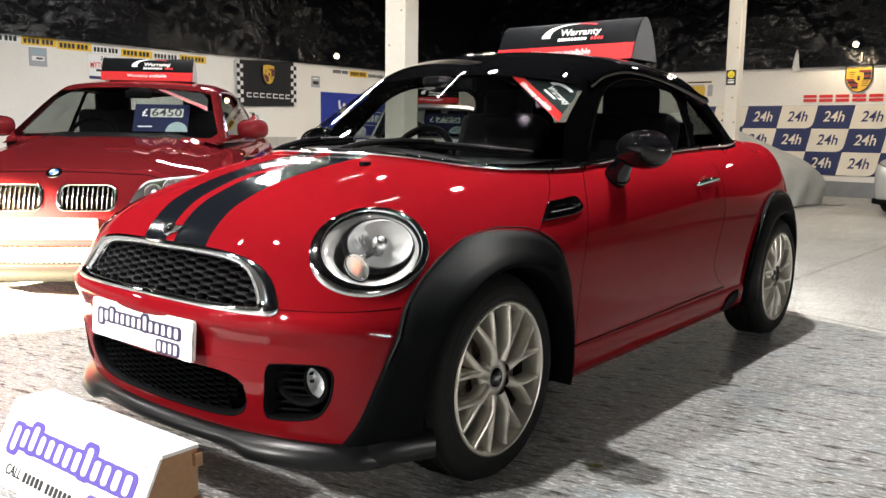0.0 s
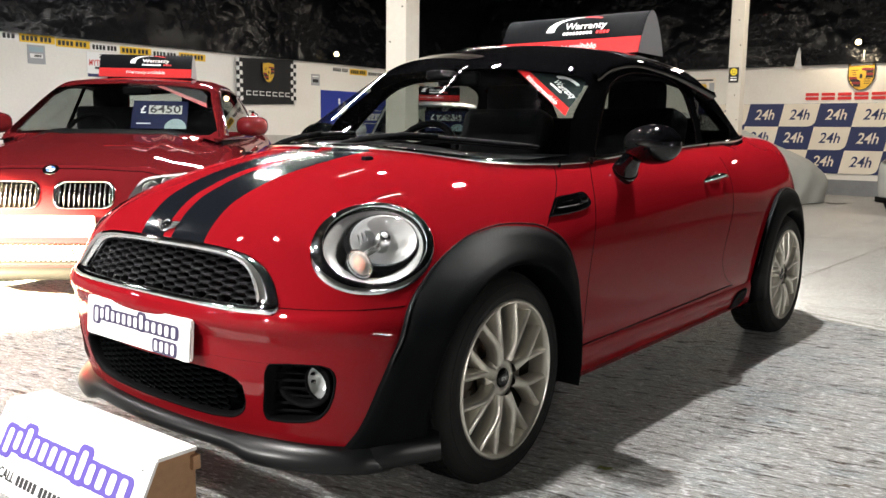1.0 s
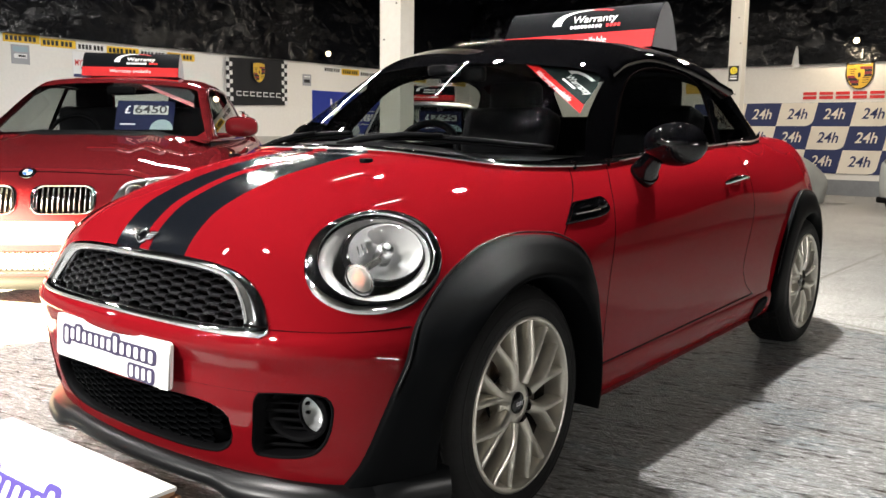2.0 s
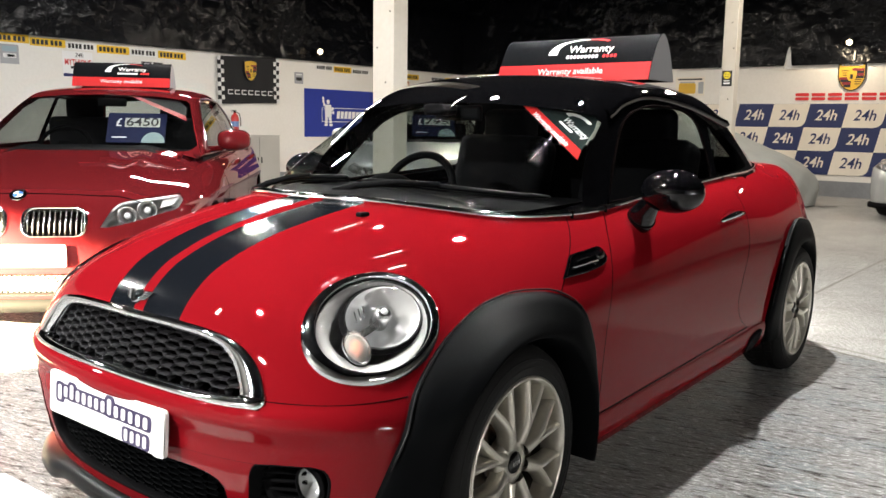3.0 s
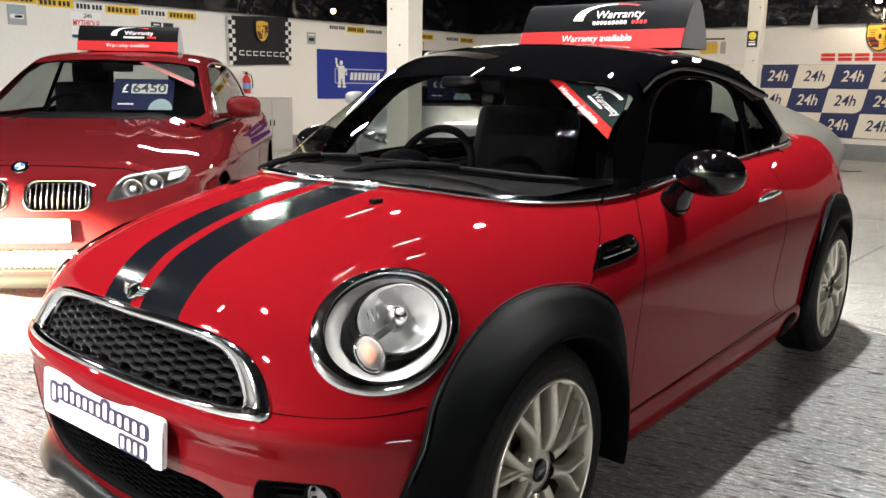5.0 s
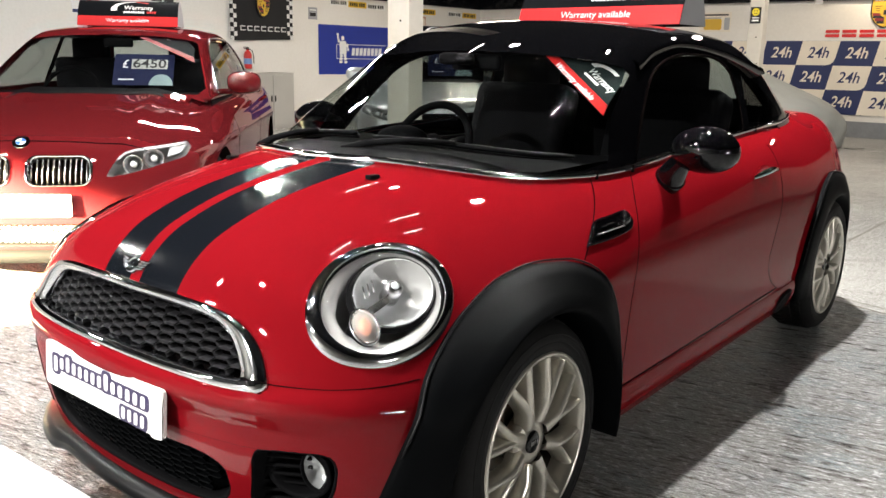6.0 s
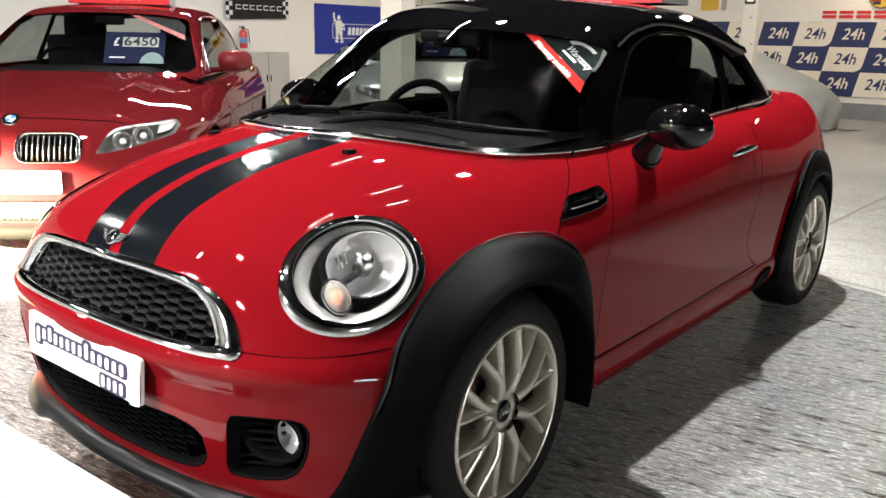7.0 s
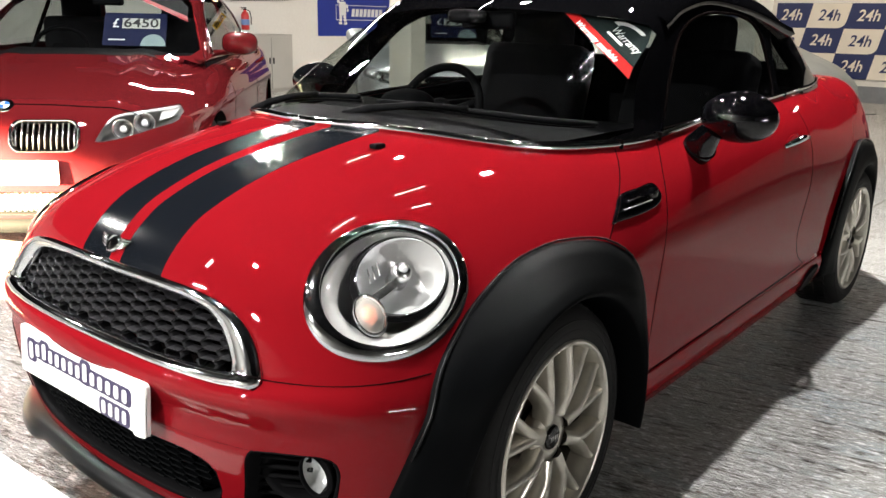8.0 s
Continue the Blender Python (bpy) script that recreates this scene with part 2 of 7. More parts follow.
def merged(*many):
    """Several bmeshes as one."""
    out = bmesh.new()
    for bm in many:
        me = bpy.data.meshes.new("tmp")
        bm.to_mesh(me)
        bm.free()
        out.from_mesh(me)
        bpy.data.meshes.remove(me)
    return out


def lathe(profile, steps=48, axis="x", closed=False):
    """Turns a profile of (radius, along) round an axis."""
    bm = bmesh.new()
    rings = []
    for i in range(steps):
        a = 2 * math.pi * i / steps
        ring = []
        for r, h in profile:
            c, s = r * math.cos(a), r * math.sin(a)
            ring.append(bm.verts.new((h, c, s) if axis == "x" else (c, h, s) if axis == "y" else (c, s, h)))
        rings.append(ring)
    n = len(profile)
    for i in range(steps):
        a, b = rings[i], rings[(i + 1) % steps]
        for j in range(n if closed else n - 1):
            k = (j + 1) % n
            bm.faces.new((a[j], a[k], b[k], b[j]))
    bmesh.ops.remove_doubles(bm, verts=bm.verts, dist=1e-6)
    bmesh.ops.recalc_face_normals(bm, faces=bm.faces)
    return bm


def sweep(points, radius, sides=8, closed=False, flat=1.0, ends=True):
    """A tube along points; radius is a number or one per point."""
    pts = [Vector(p) for p in points]
    n = len(pts)
    bm = bmesh.new()
    rings = []
    up = Vector((0, 0, 1))
    for i, p in enumerate(pts):
        a, b = pts[(i - 1) % n if closed else max(i - 1, 0)], pts[(i + 1) % n if closed else min(i + 1, n - 1)]
        t = (b - a).normalized()
        u = t.cross(up)
        if u.length < 0.05:
            u = t.cross(Vector((0, 1, 0)))
        u.normalize()
        v = u.cross(t)
        r = radius[i] if isinstance(radius, (list, tuple)) else radius
        rings.append([bm.verts.new(p + r * (math.cos(k) * u + flat * math.sin(k) * v)) for k in [2 * math.pi * j / sides for j in range(sides)]])
    for i in range(n if closed else n - 1):
        a, b = rings[i], rings[(i + 1) % n]
        for j in range(sides):
            bm.faces.new((a[j], a[(j + 1) % sides], b[(j + 1) % sides], b[j]))
    if ends and not closed:
        bm.faces.new(rings[0])
        bm.faces.new(rings[-1])
    bmesh.ops.recalc_face_normals(bm, faces=bm.faces)
    return bm


def loft(rows, closed_rows=False, closed_cols=False):
    """Quads between rows of points."""
    bm = bmesh.new()
    vs = [[bm.verts.new(p) for p in row] for row in rows]
    nr, nc = len(vs), len(vs[0])
    for i in range(nr if closed_rows else nr - 1):
        for j in range(nc if closed_cols else nc - 1):
            a, b = vs[i], vs[(i + 1) % nr]
            k = (j + 1) % nc
            bm.faces.new((a[j], a[k], b[k], b[j]))
    return bm


def plate_of(outline, depth, m=None, bevel=0.0):
    """A flat plate from a 2D outline (x, z), facing -y, depth thick towards +y."""
    bm = bmesh.new()
    f = bm.faces.new([bm.verts.new((x, 0, z)) for x, z in outline])
    bm.normal_update()
    if f.normal.y > 0:
        bmesh.ops.reverse_faces(bm, faces=[f])
    ext = bmesh.ops.extrude_face_region(bm, geom=[f])
    bmesh.ops.translate(bm, vec=(0, -depth, 0), verts=[v for v in ext["geom"] if isinstance(v, bmesh.types.BMVert)])
    bmesh.ops.translate(bm, vec=(0, depth, 0), verts=bm.verts)
    bmesh.ops.recalc_face_normals(bm, faces=bm.faces)
    if m is not None:
        bmesh.ops.transform(bm, matrix=m, verts=bm.verts)
    return bm


def arc(cx, cy, rx, ry, a0, a1, steps=24):
    return [(cx + rx * math.cos(radians(a0 + (a1 - a0) * i / steps)), cy + ry * math.sin(radians(a0 + (a1 - a0) * i / steps))) for i in range(steps + 1)]


def rounded(w, h, r, steps=6):
    out = []
    for cx, cy, a in ((w / 2 - r, h / 2 - r, 0), (-w / 2 + r, h / 2 - r, 90), (-w / 2 + r, -h / 2 + r, 180), (w / 2 - r, -h / 2 + r, 270)):
        out += arc(cx, cy, r, r, a, a + 90, steps)
    return out


def lettering(name, text, size, mat, m, parent=None, width=None, depth=0.0015, bold=0.0, shear=0.0, align="CENTER", label=""):
    """Words in the built-in font, standing in the x-z plane of m and facing its -y; width stretches them to a length."""
    cu = bpy.data.curves.new(name, "FONT")
    cu.body, cu.size, cu.align_x, cu.align_y, cu.extrude, cu.offset, cu.shear = text, size, align, "CENTER", depth, bold, shear
    ob = bpy.data.objects.new("tmp", cu)
    scene.collection.objects.link(ob)
    dg = bpy.context.evaluated_depsgraph_get()
    dg.update()
    me = bpy.data.meshes.new_from_object(ob.evaluated_get(dg))
    bpy.data.objects.remove(ob)
    xs = [v.co.x for v in me.vertices]
    k = width / (max(xs) - min(xs)) if width else 1.0
    me.transform(Matrix.Diagonal((k, 1, 1, 1)))
    me.transform(Matrix.Rotation(radians(90), 4, "X"))
    me.transform(m)
    me.materials.clear()
    return part(name, me, mat, parent, label)


def spline(knots):
    """A smooth curve through (x, y) knots; straight beyond its ends."""
    xs, ys = np.array([k[0] for k in knots], float), np.array([k[1] for k in knots], float)
    h, d = np.diff(xs), np.diff(ys) / np.diff(xs)
    s = np.empty_like(xs)
    s[0], s[-1] = d[0], d[-1]
    for i in range(1, len(xs) - 1):
        s[i] = 0.0 if d[i - 1] * d[i] <= 0 else (h[i - 1] + h[i]) * 3 / ((2 * h[i] + h[i - 1]) / d[i - 1] + (h[i] + 2 * h[i - 1]) / d[i])

    def at(x):
        x = np.asarray(x, float)
        i = np.clip(np.searchsorted(xs, x) - 1, 0, len(xs) - 2)
        t = (x - xs[i]) / h[i]
        tc = np.clip(t, 0, 1)
        v = (ys[i] * (1 + 2 * tc) * (1 - tc) ** 2 + h[i] * s[i] * tc * (1 - tc) ** 2 + ys[i + 1] * tc ** 2 * (3 - 2 * tc) + h[i] * s[i + 1] * tc ** 2 * (tc - 1))
        return v + np.where(t < 0, t * h[i] * s[0], 0) + np.where(t > 1, (t - 1) * h[i] * s[-1], 0)

    return at


def smax(a, b, k):
    """The larger of two, with a rounded change-over of width k."""
    h = np.maximum(k - np.abs(a - b), 0) / k
    return np.maximum(a, b) + h * h * k / 4


class Shell:
    """A body given by a function that is negative inside it: meshed from rays, cut along outlines, split into panels."""

    def __init__(self, f):
        self.f = f

    def solve(self, o, d, far=1.5, steps=34):
        lo, hi = np.zeros(len(o)), np.full(len(o), far)
        for _ in range(steps):
            mid = (lo + hi) / 2
            p = o + d * mid[:, None]
            inside = self.f(p[:, 0], p[:, 1], p[:, 2]) < 0
            lo, hi = np.where(inside, mid, lo), np.where(inside, hi, mid)
        return o + d * lo[:, None]

    def normals(self, p, e=1e-4):
        g = np.empty_like(p)
        for k in range(3):
            d = np.zeros(3)
            d[k] = e
            a, b = p + d, p - d
            g[:, k] = self.f(a[:, 0], a[:, 1], a[:, 2]) - self.f(b[:, 0], b[:, 1], b[:, 2])
        return g / np.maximum(np.linalg.norm(g, axis=1), 1e-12)[:, None]

    def x_at(self, y, z):
        """The side's x at a height and a length."""
        return self.solve(np.array([[0.0, y, z]]), np.array([[1.0, 0, 0]]))[0]

    def y_at(self, x, z, back=0.4):
        """The front's y at a width and a height."""
        return self.solve(np.array([[x, back, z]]), np.array([[0, -1.0, 0]]))[0]

    def z_at(self, x, y, low=0.5):
        """The top's z at a width and a length."""
        return self.solve(np.array([[x, y, low]]), np.array([[0, 0, 1.0]]))[0]

    def mesh(self, y0, y1, zc, ring, front, middle, rear):
        """A bmesh: rays from a spine at height zc, from y0 to y1, fanning out at both ends."""
        o, d = [], []
        ang = np.linspace(0, 2 * np.pi, ring, endpoint=False)
        rows = [(y0, a) for a in np.linspace(-np.pi / 2 + 0.012, 0, front, endpoint=False)]
        rows += [(y, 0.0) for y in np.linspace(y0, y1, middle)]
        rows += [(y1, a) for a in np.linspace(0, np.pi / 2 - 0.012, rear + 1)[1:]]
        for y, a in rows:
            o.append(np.tile([0, y, zc], (ring, 1)))
            d.append(np.stack([np.cos(a) * np.sin(ang), np.full(ring, np.sin(a)), -np.cos(a) * np.cos(ang)], 1))
        p = self.solve(np.concatenate(o), np.concatenate(d))
        n = len(rows)
        i, j = np.meshgrid(np.arange(n - 1), np.arange(ring), indexing="ij")
        k = (j + 1) % ring
        quads = np.stack([i * ring + j, (i + 1) * ring + j, (i + 1) * ring + k, i * ring + k], -1).reshape(-1, 4)
        me = bpy.data.meshes.new("shell")
        me.from_pydata(p.tolist(), [], quads.tolist() + [list(range(ring))[::-1], [(n - 1) * ring + q for q in range(ring)]])
        bm = bmesh.new()
        bm.from_mesh(me)
        bpy.data.meshes.remove(me)
        bmesh.ops.recalc_face_normals(bm, faces=bm.faces)
        bm.faces.layers.int.new("panel")
        return bm

    def panels(self, bm, names, mats, parent, labels=None, skip=(0,), pairs=()):
        """One smooth mesh object for each panel number."""
        layer = bm.faces.layers.int["panel"]
        bm.verts.ensure_lookup_table()
        bm.verts.index_update()
        pts = np.array([v.co for v in bm.verts])
        nor = self.normals(pts)
        by = {}
        for f in bm.faces:
            side = (1 if f.calc_center_median().x > 0 else -1) if f[layer] in pairs else 0
            by.setdefault((f[layer], side), []).append([v.index for v in f.verts])
        made = {}
        for (num, side), faces in by.items():
            if num in skip or num not in names:
                continue
            used = sorted({i for f in faces for i in f})
            back = {i: k for k, i in enumerate(used)}
            me = bpy.data.meshes.new(names[num])
            me.from_pydata(pts[used].tolist(), [], [[back[i] for i in f] for f in faces])
            me.polygons.foreach_set("use_smooth", [True] * len(me.polygons))
            me.normals_split_custom_set_from_vertices(nor[used].tolist())
            made.setdefault(num, []).append(part(names[num], me, mats[num], parent, (labels or {}).get(num, "")))
        return made


def inside(poly, x, y):
    """Whether points lie in a 2D outline."""
    hit = np.zeros(len(x), bool)
    for (x1, y1), (x2, y2) in zip(poly, poly[1:] + poly[:1]):
        if y1 == y2:
            continue
        hit ^= ((y1 > y) != (y2 > y)) & (x < (x2 - x1) * (y - y1) / (y2 - y1) + x1)
    return hit


def cut(bm, poly, e1, e2, number, where, only=None):
    """Cuts the mesh along an outline in the plane of e1 and e2, among faces for which where(centre) holds, and numbers those inside it."""
    layer = bm.faces.layers.int["panel"]
    e1, e2 = Vector(e1), Vector(e2)
    d = e1.cross(e2)
    near_x, near_y = [p[0] for p in poly], [p[1] for p in poly]
    lo, hi = (min(near_x) - 0.06, min(near_y) - 0.06), (max(near_x) + 0.06, max(near_y) + 0.06)

    near = []
    for f in bm.faces:
        c = f.calc_center_median()
        if lo[0] < c.dot(e1) < hi[0] and lo[1] < c.dot(e2) < hi[1] and where(c):
            near.append(f)
    for (x1, y1), (x2, y2) in zip(poly, poly[1:] + poly[:1]):
        a = e1 * x1 + e2 * y1
        t = e1 * (x2 - x1) + e2 * (y2 - y1)
        if t.length < 1e-6:
            continue
        mid, half = ((x1 + x2) / 2, (y1 + y2) / 2), math.hypot(x2 - x1, y2 - y1) / 2 + 0.03
        faces = []
        for f in near:
            c = f.calc_center_median()
            if (c.dot(e1) - mid[0]) ** 2 + (c.dot(e2) - mid[1]) ** 2 < half * half:
                faces.append(f)
        if faces:
            geom = {g for f in faces for g in (f, *f.edges, *f.verts)}
            res = bmesh.ops.bisect_plane(bm, geom=list(geom), dist=1e-5, plane_co=a, plane_no=t.cross(d))
            near = list({f for f in near if f.is_valid} | {g for g in res["geom"] if isinstance(g, bmesh.types.BMFace)})
    faces = near
    cs = [f.calc_center_median() for f in faces]
    got = inside(poly, np.array([c.dot(e1) for c in cs]), np.array([c.dot(e2) for c in cs]))
    for f, g in zip(faces, got):
        if g and (only is None or f[layer] in only):
            f[layer] = number


def mirrored(poly):
    return [(-x, y) for x, y in reversed(poly)]

# ---- the hall ----
WX, WY, TOP = -10.0, 14.1, 2.30


def ground():
    m = bpy.data.materials.new("worn_painted_concrete")
    m.use_nodes = True
    nt = m.node_tree
    b = nt.nodes["Principled BSDF"]
    at = nt.nodes.new("ShaderNodeTexCoord")

    def node(kind, **inputs):
        n = nt.nodes.new(kind)
        for k, v in inputs.items():
            n.inputs[k.replace("_", " ")].default_value = v
        return n

    def tex(scale, detail=8.0, stretch=(1, 1, 1), rough=0.6):
        turn = node("ShaderNodeMapping")
        turn.inputs["Rotation"].default_value = (0, 0, radians(-11))
        nt.links.new(at.outputs["Object"], turn.inputs["Vector"])
        mp = node("ShaderNodeMapping")
        mp.inputs["Scale"].default_value = stretch
        nt.links.new(turn.outputs[0], mp.inputs["Vector"])
        n = node("ShaderNodeTexNoise", Scale=scale, Detail=detail, Roughness=rough)
        nt.links.new(mp.outputs[0], n.inputs["Vector"])
        return n.outputs["Fac"]

    def ramp(src, lo, hi, a=0.0, c=1.0):
        r = node("ShaderNodeMapRange", From_Min=lo, From_Max=hi, To_Min=a, To_Max=c)
        nt.links.new(src, r.inputs["Value"])
        return r.outputs["Result"]

    def mix(fac, a, c):
        x = nt.nodes.new("ShaderNodeMix")
        x.data_type = "RGBA"
        nt.links.new(fac, x.inputs["Factor"])
        for v, s in ((a, x.inputs[6]), (c, x.inputs[7])):
            if isinstance(v, tuple):
                s.default_value = (*v, 1)
            else:
                nt.links.new(v, s)
        return x.outputs[2]

    # tamped ridges run across the bay; worn grey-blue paint goes dark brown in the low streaks and dents
    ridges = tex(1.0, 3.0, (9.0, 46.0, 1), 0.7)
    dents = tex(1.0, 3.0, (4.0, 20.0, 1), 0.6)
    grit = tex(95.0, 3.0, (0.6, 1.2, 1), 0.75)
    big = tex(0.8, 6.0)
    patch = tex(2.6, 6.0, (1.0, 1.6, 1), 0.65)
    paint = mix(ramp(big, 0.35, 0.7), (0.60, 0.61, 0.61), (0.44, 0.435, 0.42))
    paint = mix(ramp(patch, 0.50, 0.66, 0.0, 0.6), paint, (0.48, 0.60, 0.67))
    col = mix(ramp(grit, 0.44, 0.60, 0.0, 0.75), paint, (0.15, 0.14, 0.125))
    # pale flecks put glints of light into the floor's colour
    col = mix(ramp(tex(48.0, 3.0, (0.6, 1.5, 1), 0.7), 0.54, 0.61, 0.0, 0.9), col, (0.84, 0.86, 0.87))
    col = mix(ramp(ridges, 0.54, 0.64, 0.0, 0.8), col, (0.10, 0.09, 0.075))
    col = mix(ramp(dents, 0.60, 0.68, 0.0, 0.85), col, (0.045, 0.038, 0.03))
    col = mix(ramp(tex(9.0, 3.0, (0.8, 2.4, 1), 0.6), 0.68, 0.72, 0.0, 0.9), col, (0.12, 0.075, 0.04))
    # past the joint strip the next slab is smoother
    parts_of = nt.nodes.new("ShaderNodeSeparateXYZ")
    nt.links.new(at.outputs["Object"], parts_of.inputs[0])
    slope = nt.nodes.new("ShaderNodeMath")
    slope.operation = "MULTIPLY_ADD"
    nt.links.new(parts_of.outputs[0], slope.inputs[0])
    slope.inputs[1].default_value = 0.29
    nt.links.new(parts_of.outputs[1], slope.inputs[2])
    slab = ramp(slope.outputs[0], 3.17, 3.24)
    smooth_col = mix(ramp(big, 0.35, 0.7), (0.44, 0.44, 0.425), (0.32, 0.315, 0.30))
    smooth_col = mix(ramp(tex(5.0, 8.0, (0.7, 1.2, 1), 0.7), 0.50, 0.70, 0.0, 0.6), smooth_col, (0.20, 0.19, 0.17))
    smooth_col = mix(ramp(tex(26.0, 4.0, (0.6, 1.6, 1), 0.7), 0.60, 0.70, 0.0, 0.6), smooth_col, (0.54, 0.54, 0.52))
    col = mix(slab, col, smooth_col)
    nt.links.new(col, b.inputs["Base Color"])
    b.inputs["Specular IOR Level"].default_value = 0.42
    nt.links.new(ramp(grit, 0.40, 0.60, 0.09, 0.34), b.inputs["Roughness"])

    def less(p, q):
        x = nt.nodes.new("ShaderNodeMath")
        x.operation = "SUBTRACT"
        nt.links.new(p, x.inputs[0])
        nt.links.new(q, x.inputs[1])
        return x.outputs[0]

    height = less(less(less(ramp(big, 0, 1), ramp(ridges, 0.3, 0.7, 0.0, 0.8)), ramp(dents, 0.45, 0.75, 0.0, 0.9)), ramp(grit, 0.3, 0.7, 0.0, 0.5))
    bp = node("ShaderNodeBump", Strength=1.0, Distance=0.030)
    nt.links.new(height, bp.inputs["Height"])
    nt.links.new(ramp(slope.outputs[0], 3.17, 3.24, 1.0, 0.22), bp.inputs["Strength"])
    nt.links.new(bp.outputs[0], b.inputs["Normal"])
    bm = box((22, 24, 0.3), (0.8, 3.6, -0.15))
    return tagged(part("floor", bm, m), "worn grey-painted ridged concrete floor", "floor", kind="structure")


floor = ground()


def wall(name, size, centre, mat, label):
    return tagged(part(name, box(size, centre), mat), label, "wall", kind="structure")


wall_west = wall("wall_west", (0.2, 24, TOP), (WX - 0.1, 3.6, TOP / 2), WHITE_WALL, "white painted low block wall")
wall_north = wall("wall_north", (22, 0.2, TOP), (0.8, WY + 0.1, TOP / 2), WHITE_WALL, "white painted low block wall")
# the east and south walls are unseen, added dark to keep bounce low
wall_east = wall("wall_east", (0.2, 24, 4.6), (9.5, 3.6, 2.3), HALL_DARK, "unseen dark grey wall that limits bounce and reflections")
wall_south = wall("wall_south", (22, 0.2, 4.6), (0.8, -7.0, 2.3), HALL_DARK, "unseen dark grey wall that limits bounce and reflections")


def sheeting(name, p0, p1, z0, z1, seed, bulge):
    """Slack black polythene hung over the upper wall, in creases."""
    rng = random.Random(seed)
    p0, p1 = Vector(p0), Vector(p1)
    along = p1 - p0
    n = Vector(bulge)
    nu, nv = int(along.length / 0.08), 40
    off = Vector((rng.uniform(0, 50), rng.uniform(0, 50), 0))
    rows = []
    for j in range(nv + 1):
        row = []
        for i in range(nu + 1):
            u, v = i / nu * along.length, j / nv
            q = Vector((u * 1.6, v * 3.5, 0)) + off
            b = 0.12 * noise.noise(q * 0.6) + 0.05 * abs(noise.noise(q * 1.9)) + 0.028 * abs(noise.noise(q * 4.3)) + 0.010 * noise.noise(q * 9)
            row.append(p0 + along * (i / nu) + n * (0.12 + b * min(1, 6 * v + 0.2)) + Vector((0, 0, z0 + (z1 - z0) * v)))
        rows.append(row)
    bm = loft(rows)
    return tagged(part(name, bm, SHEETING, smooth=True), "creased black polythene sheeting hung above the wall", "sheeting", kind="structure")


sheeting("sheeting_west", (WX - 0.05, -7, 0), (WX - 0.05, WY, 0), TOP - 0.02, 4.6, 3, (1, 0, 0))
sheeting("sheeting_north", (WX, WY + 0.05, 0), (9.4, WY + 0.05, 0), TOP - 0.02, 4.6, 5, (0, -1, 0))
tagged(part("ceiling", box((22, 24, 0.1), (0.8, 3.6, 4.65)), SHEETING), "black polythene sheeted ceiling", "ceiling", kind="structure")
tagged(part("baseboard_west", box((0.03, 21, 0.24), (WX + 0.015, 3.6, 0.12)), GREY_PAINT), "grey painted plinth band", "baseboard", kind="structure")
tagged(part("baseboard_north", box((19.4, 0.05, 0.27), (-0.3, WY - 0.025, 0.135)), GREY_PAINT), "grey painted plinth band", "baseboard", kind="structure")


def post(x, y, w, d, label):
    ob = thing("post", label, "post", pose(x, y, 0))
    part("shaft", box((w, d, 4.6), (0, 0, 2.3), 0.006), POST, ob)
    for k in range(9):
        part("screw", lathe([(0, -0.002), (0.008, -0.002), (0.008, 0.004), (0, 0.004)], 10, "y"), DARK_PLASTIC, ob).location = (
            (-0.07, 0.08, 0.03)[k % 3] * w / 0.25, -d / 2 - 0.003, 0.9 + 0.31 * k)
    return ob


post(-3.45 + 0.125, 4.0 + 0.09, 0.25, 0.19, "cream painted square roof post with screw heads")
post(-2.0 + 0.09, 8.8 + 0.08, 0.17, 0.15, "cream painted square roof post with a small notice")


JOINT = material("dirty_joint_filler", (0.17, 0.16, 0.14), 0.8, grain=0.5, grain_scale=25, stain=0.6, stain_scale=6, stain_colour=(0.3, 0.3, 0.29), bump=0.4)


def joint(pts, label):
    ob = tagged(part("trim", sweep([(x, y, 0.0) for x, y in pts], 0.010, 6, flat=0.2), JOINT), label, "floor joint", kind="structure")
    return ob


joint([(0.33, 3.1), (0.345, 4.5), (0.40, 6.7), (0.44, 9.0), (0.5, 13.9)], "dark joint line in the concrete floor")
for dy in (0.0, 0.085):
    joint([(-4.0, 4.2 + dy), (0.73, 2.97 + dy), (1.2, 2.83 + dy), (2.6, 2.42 + dy), (6.0, 1.45 + dy)], "dark edge of the joint strip in the concrete floor")

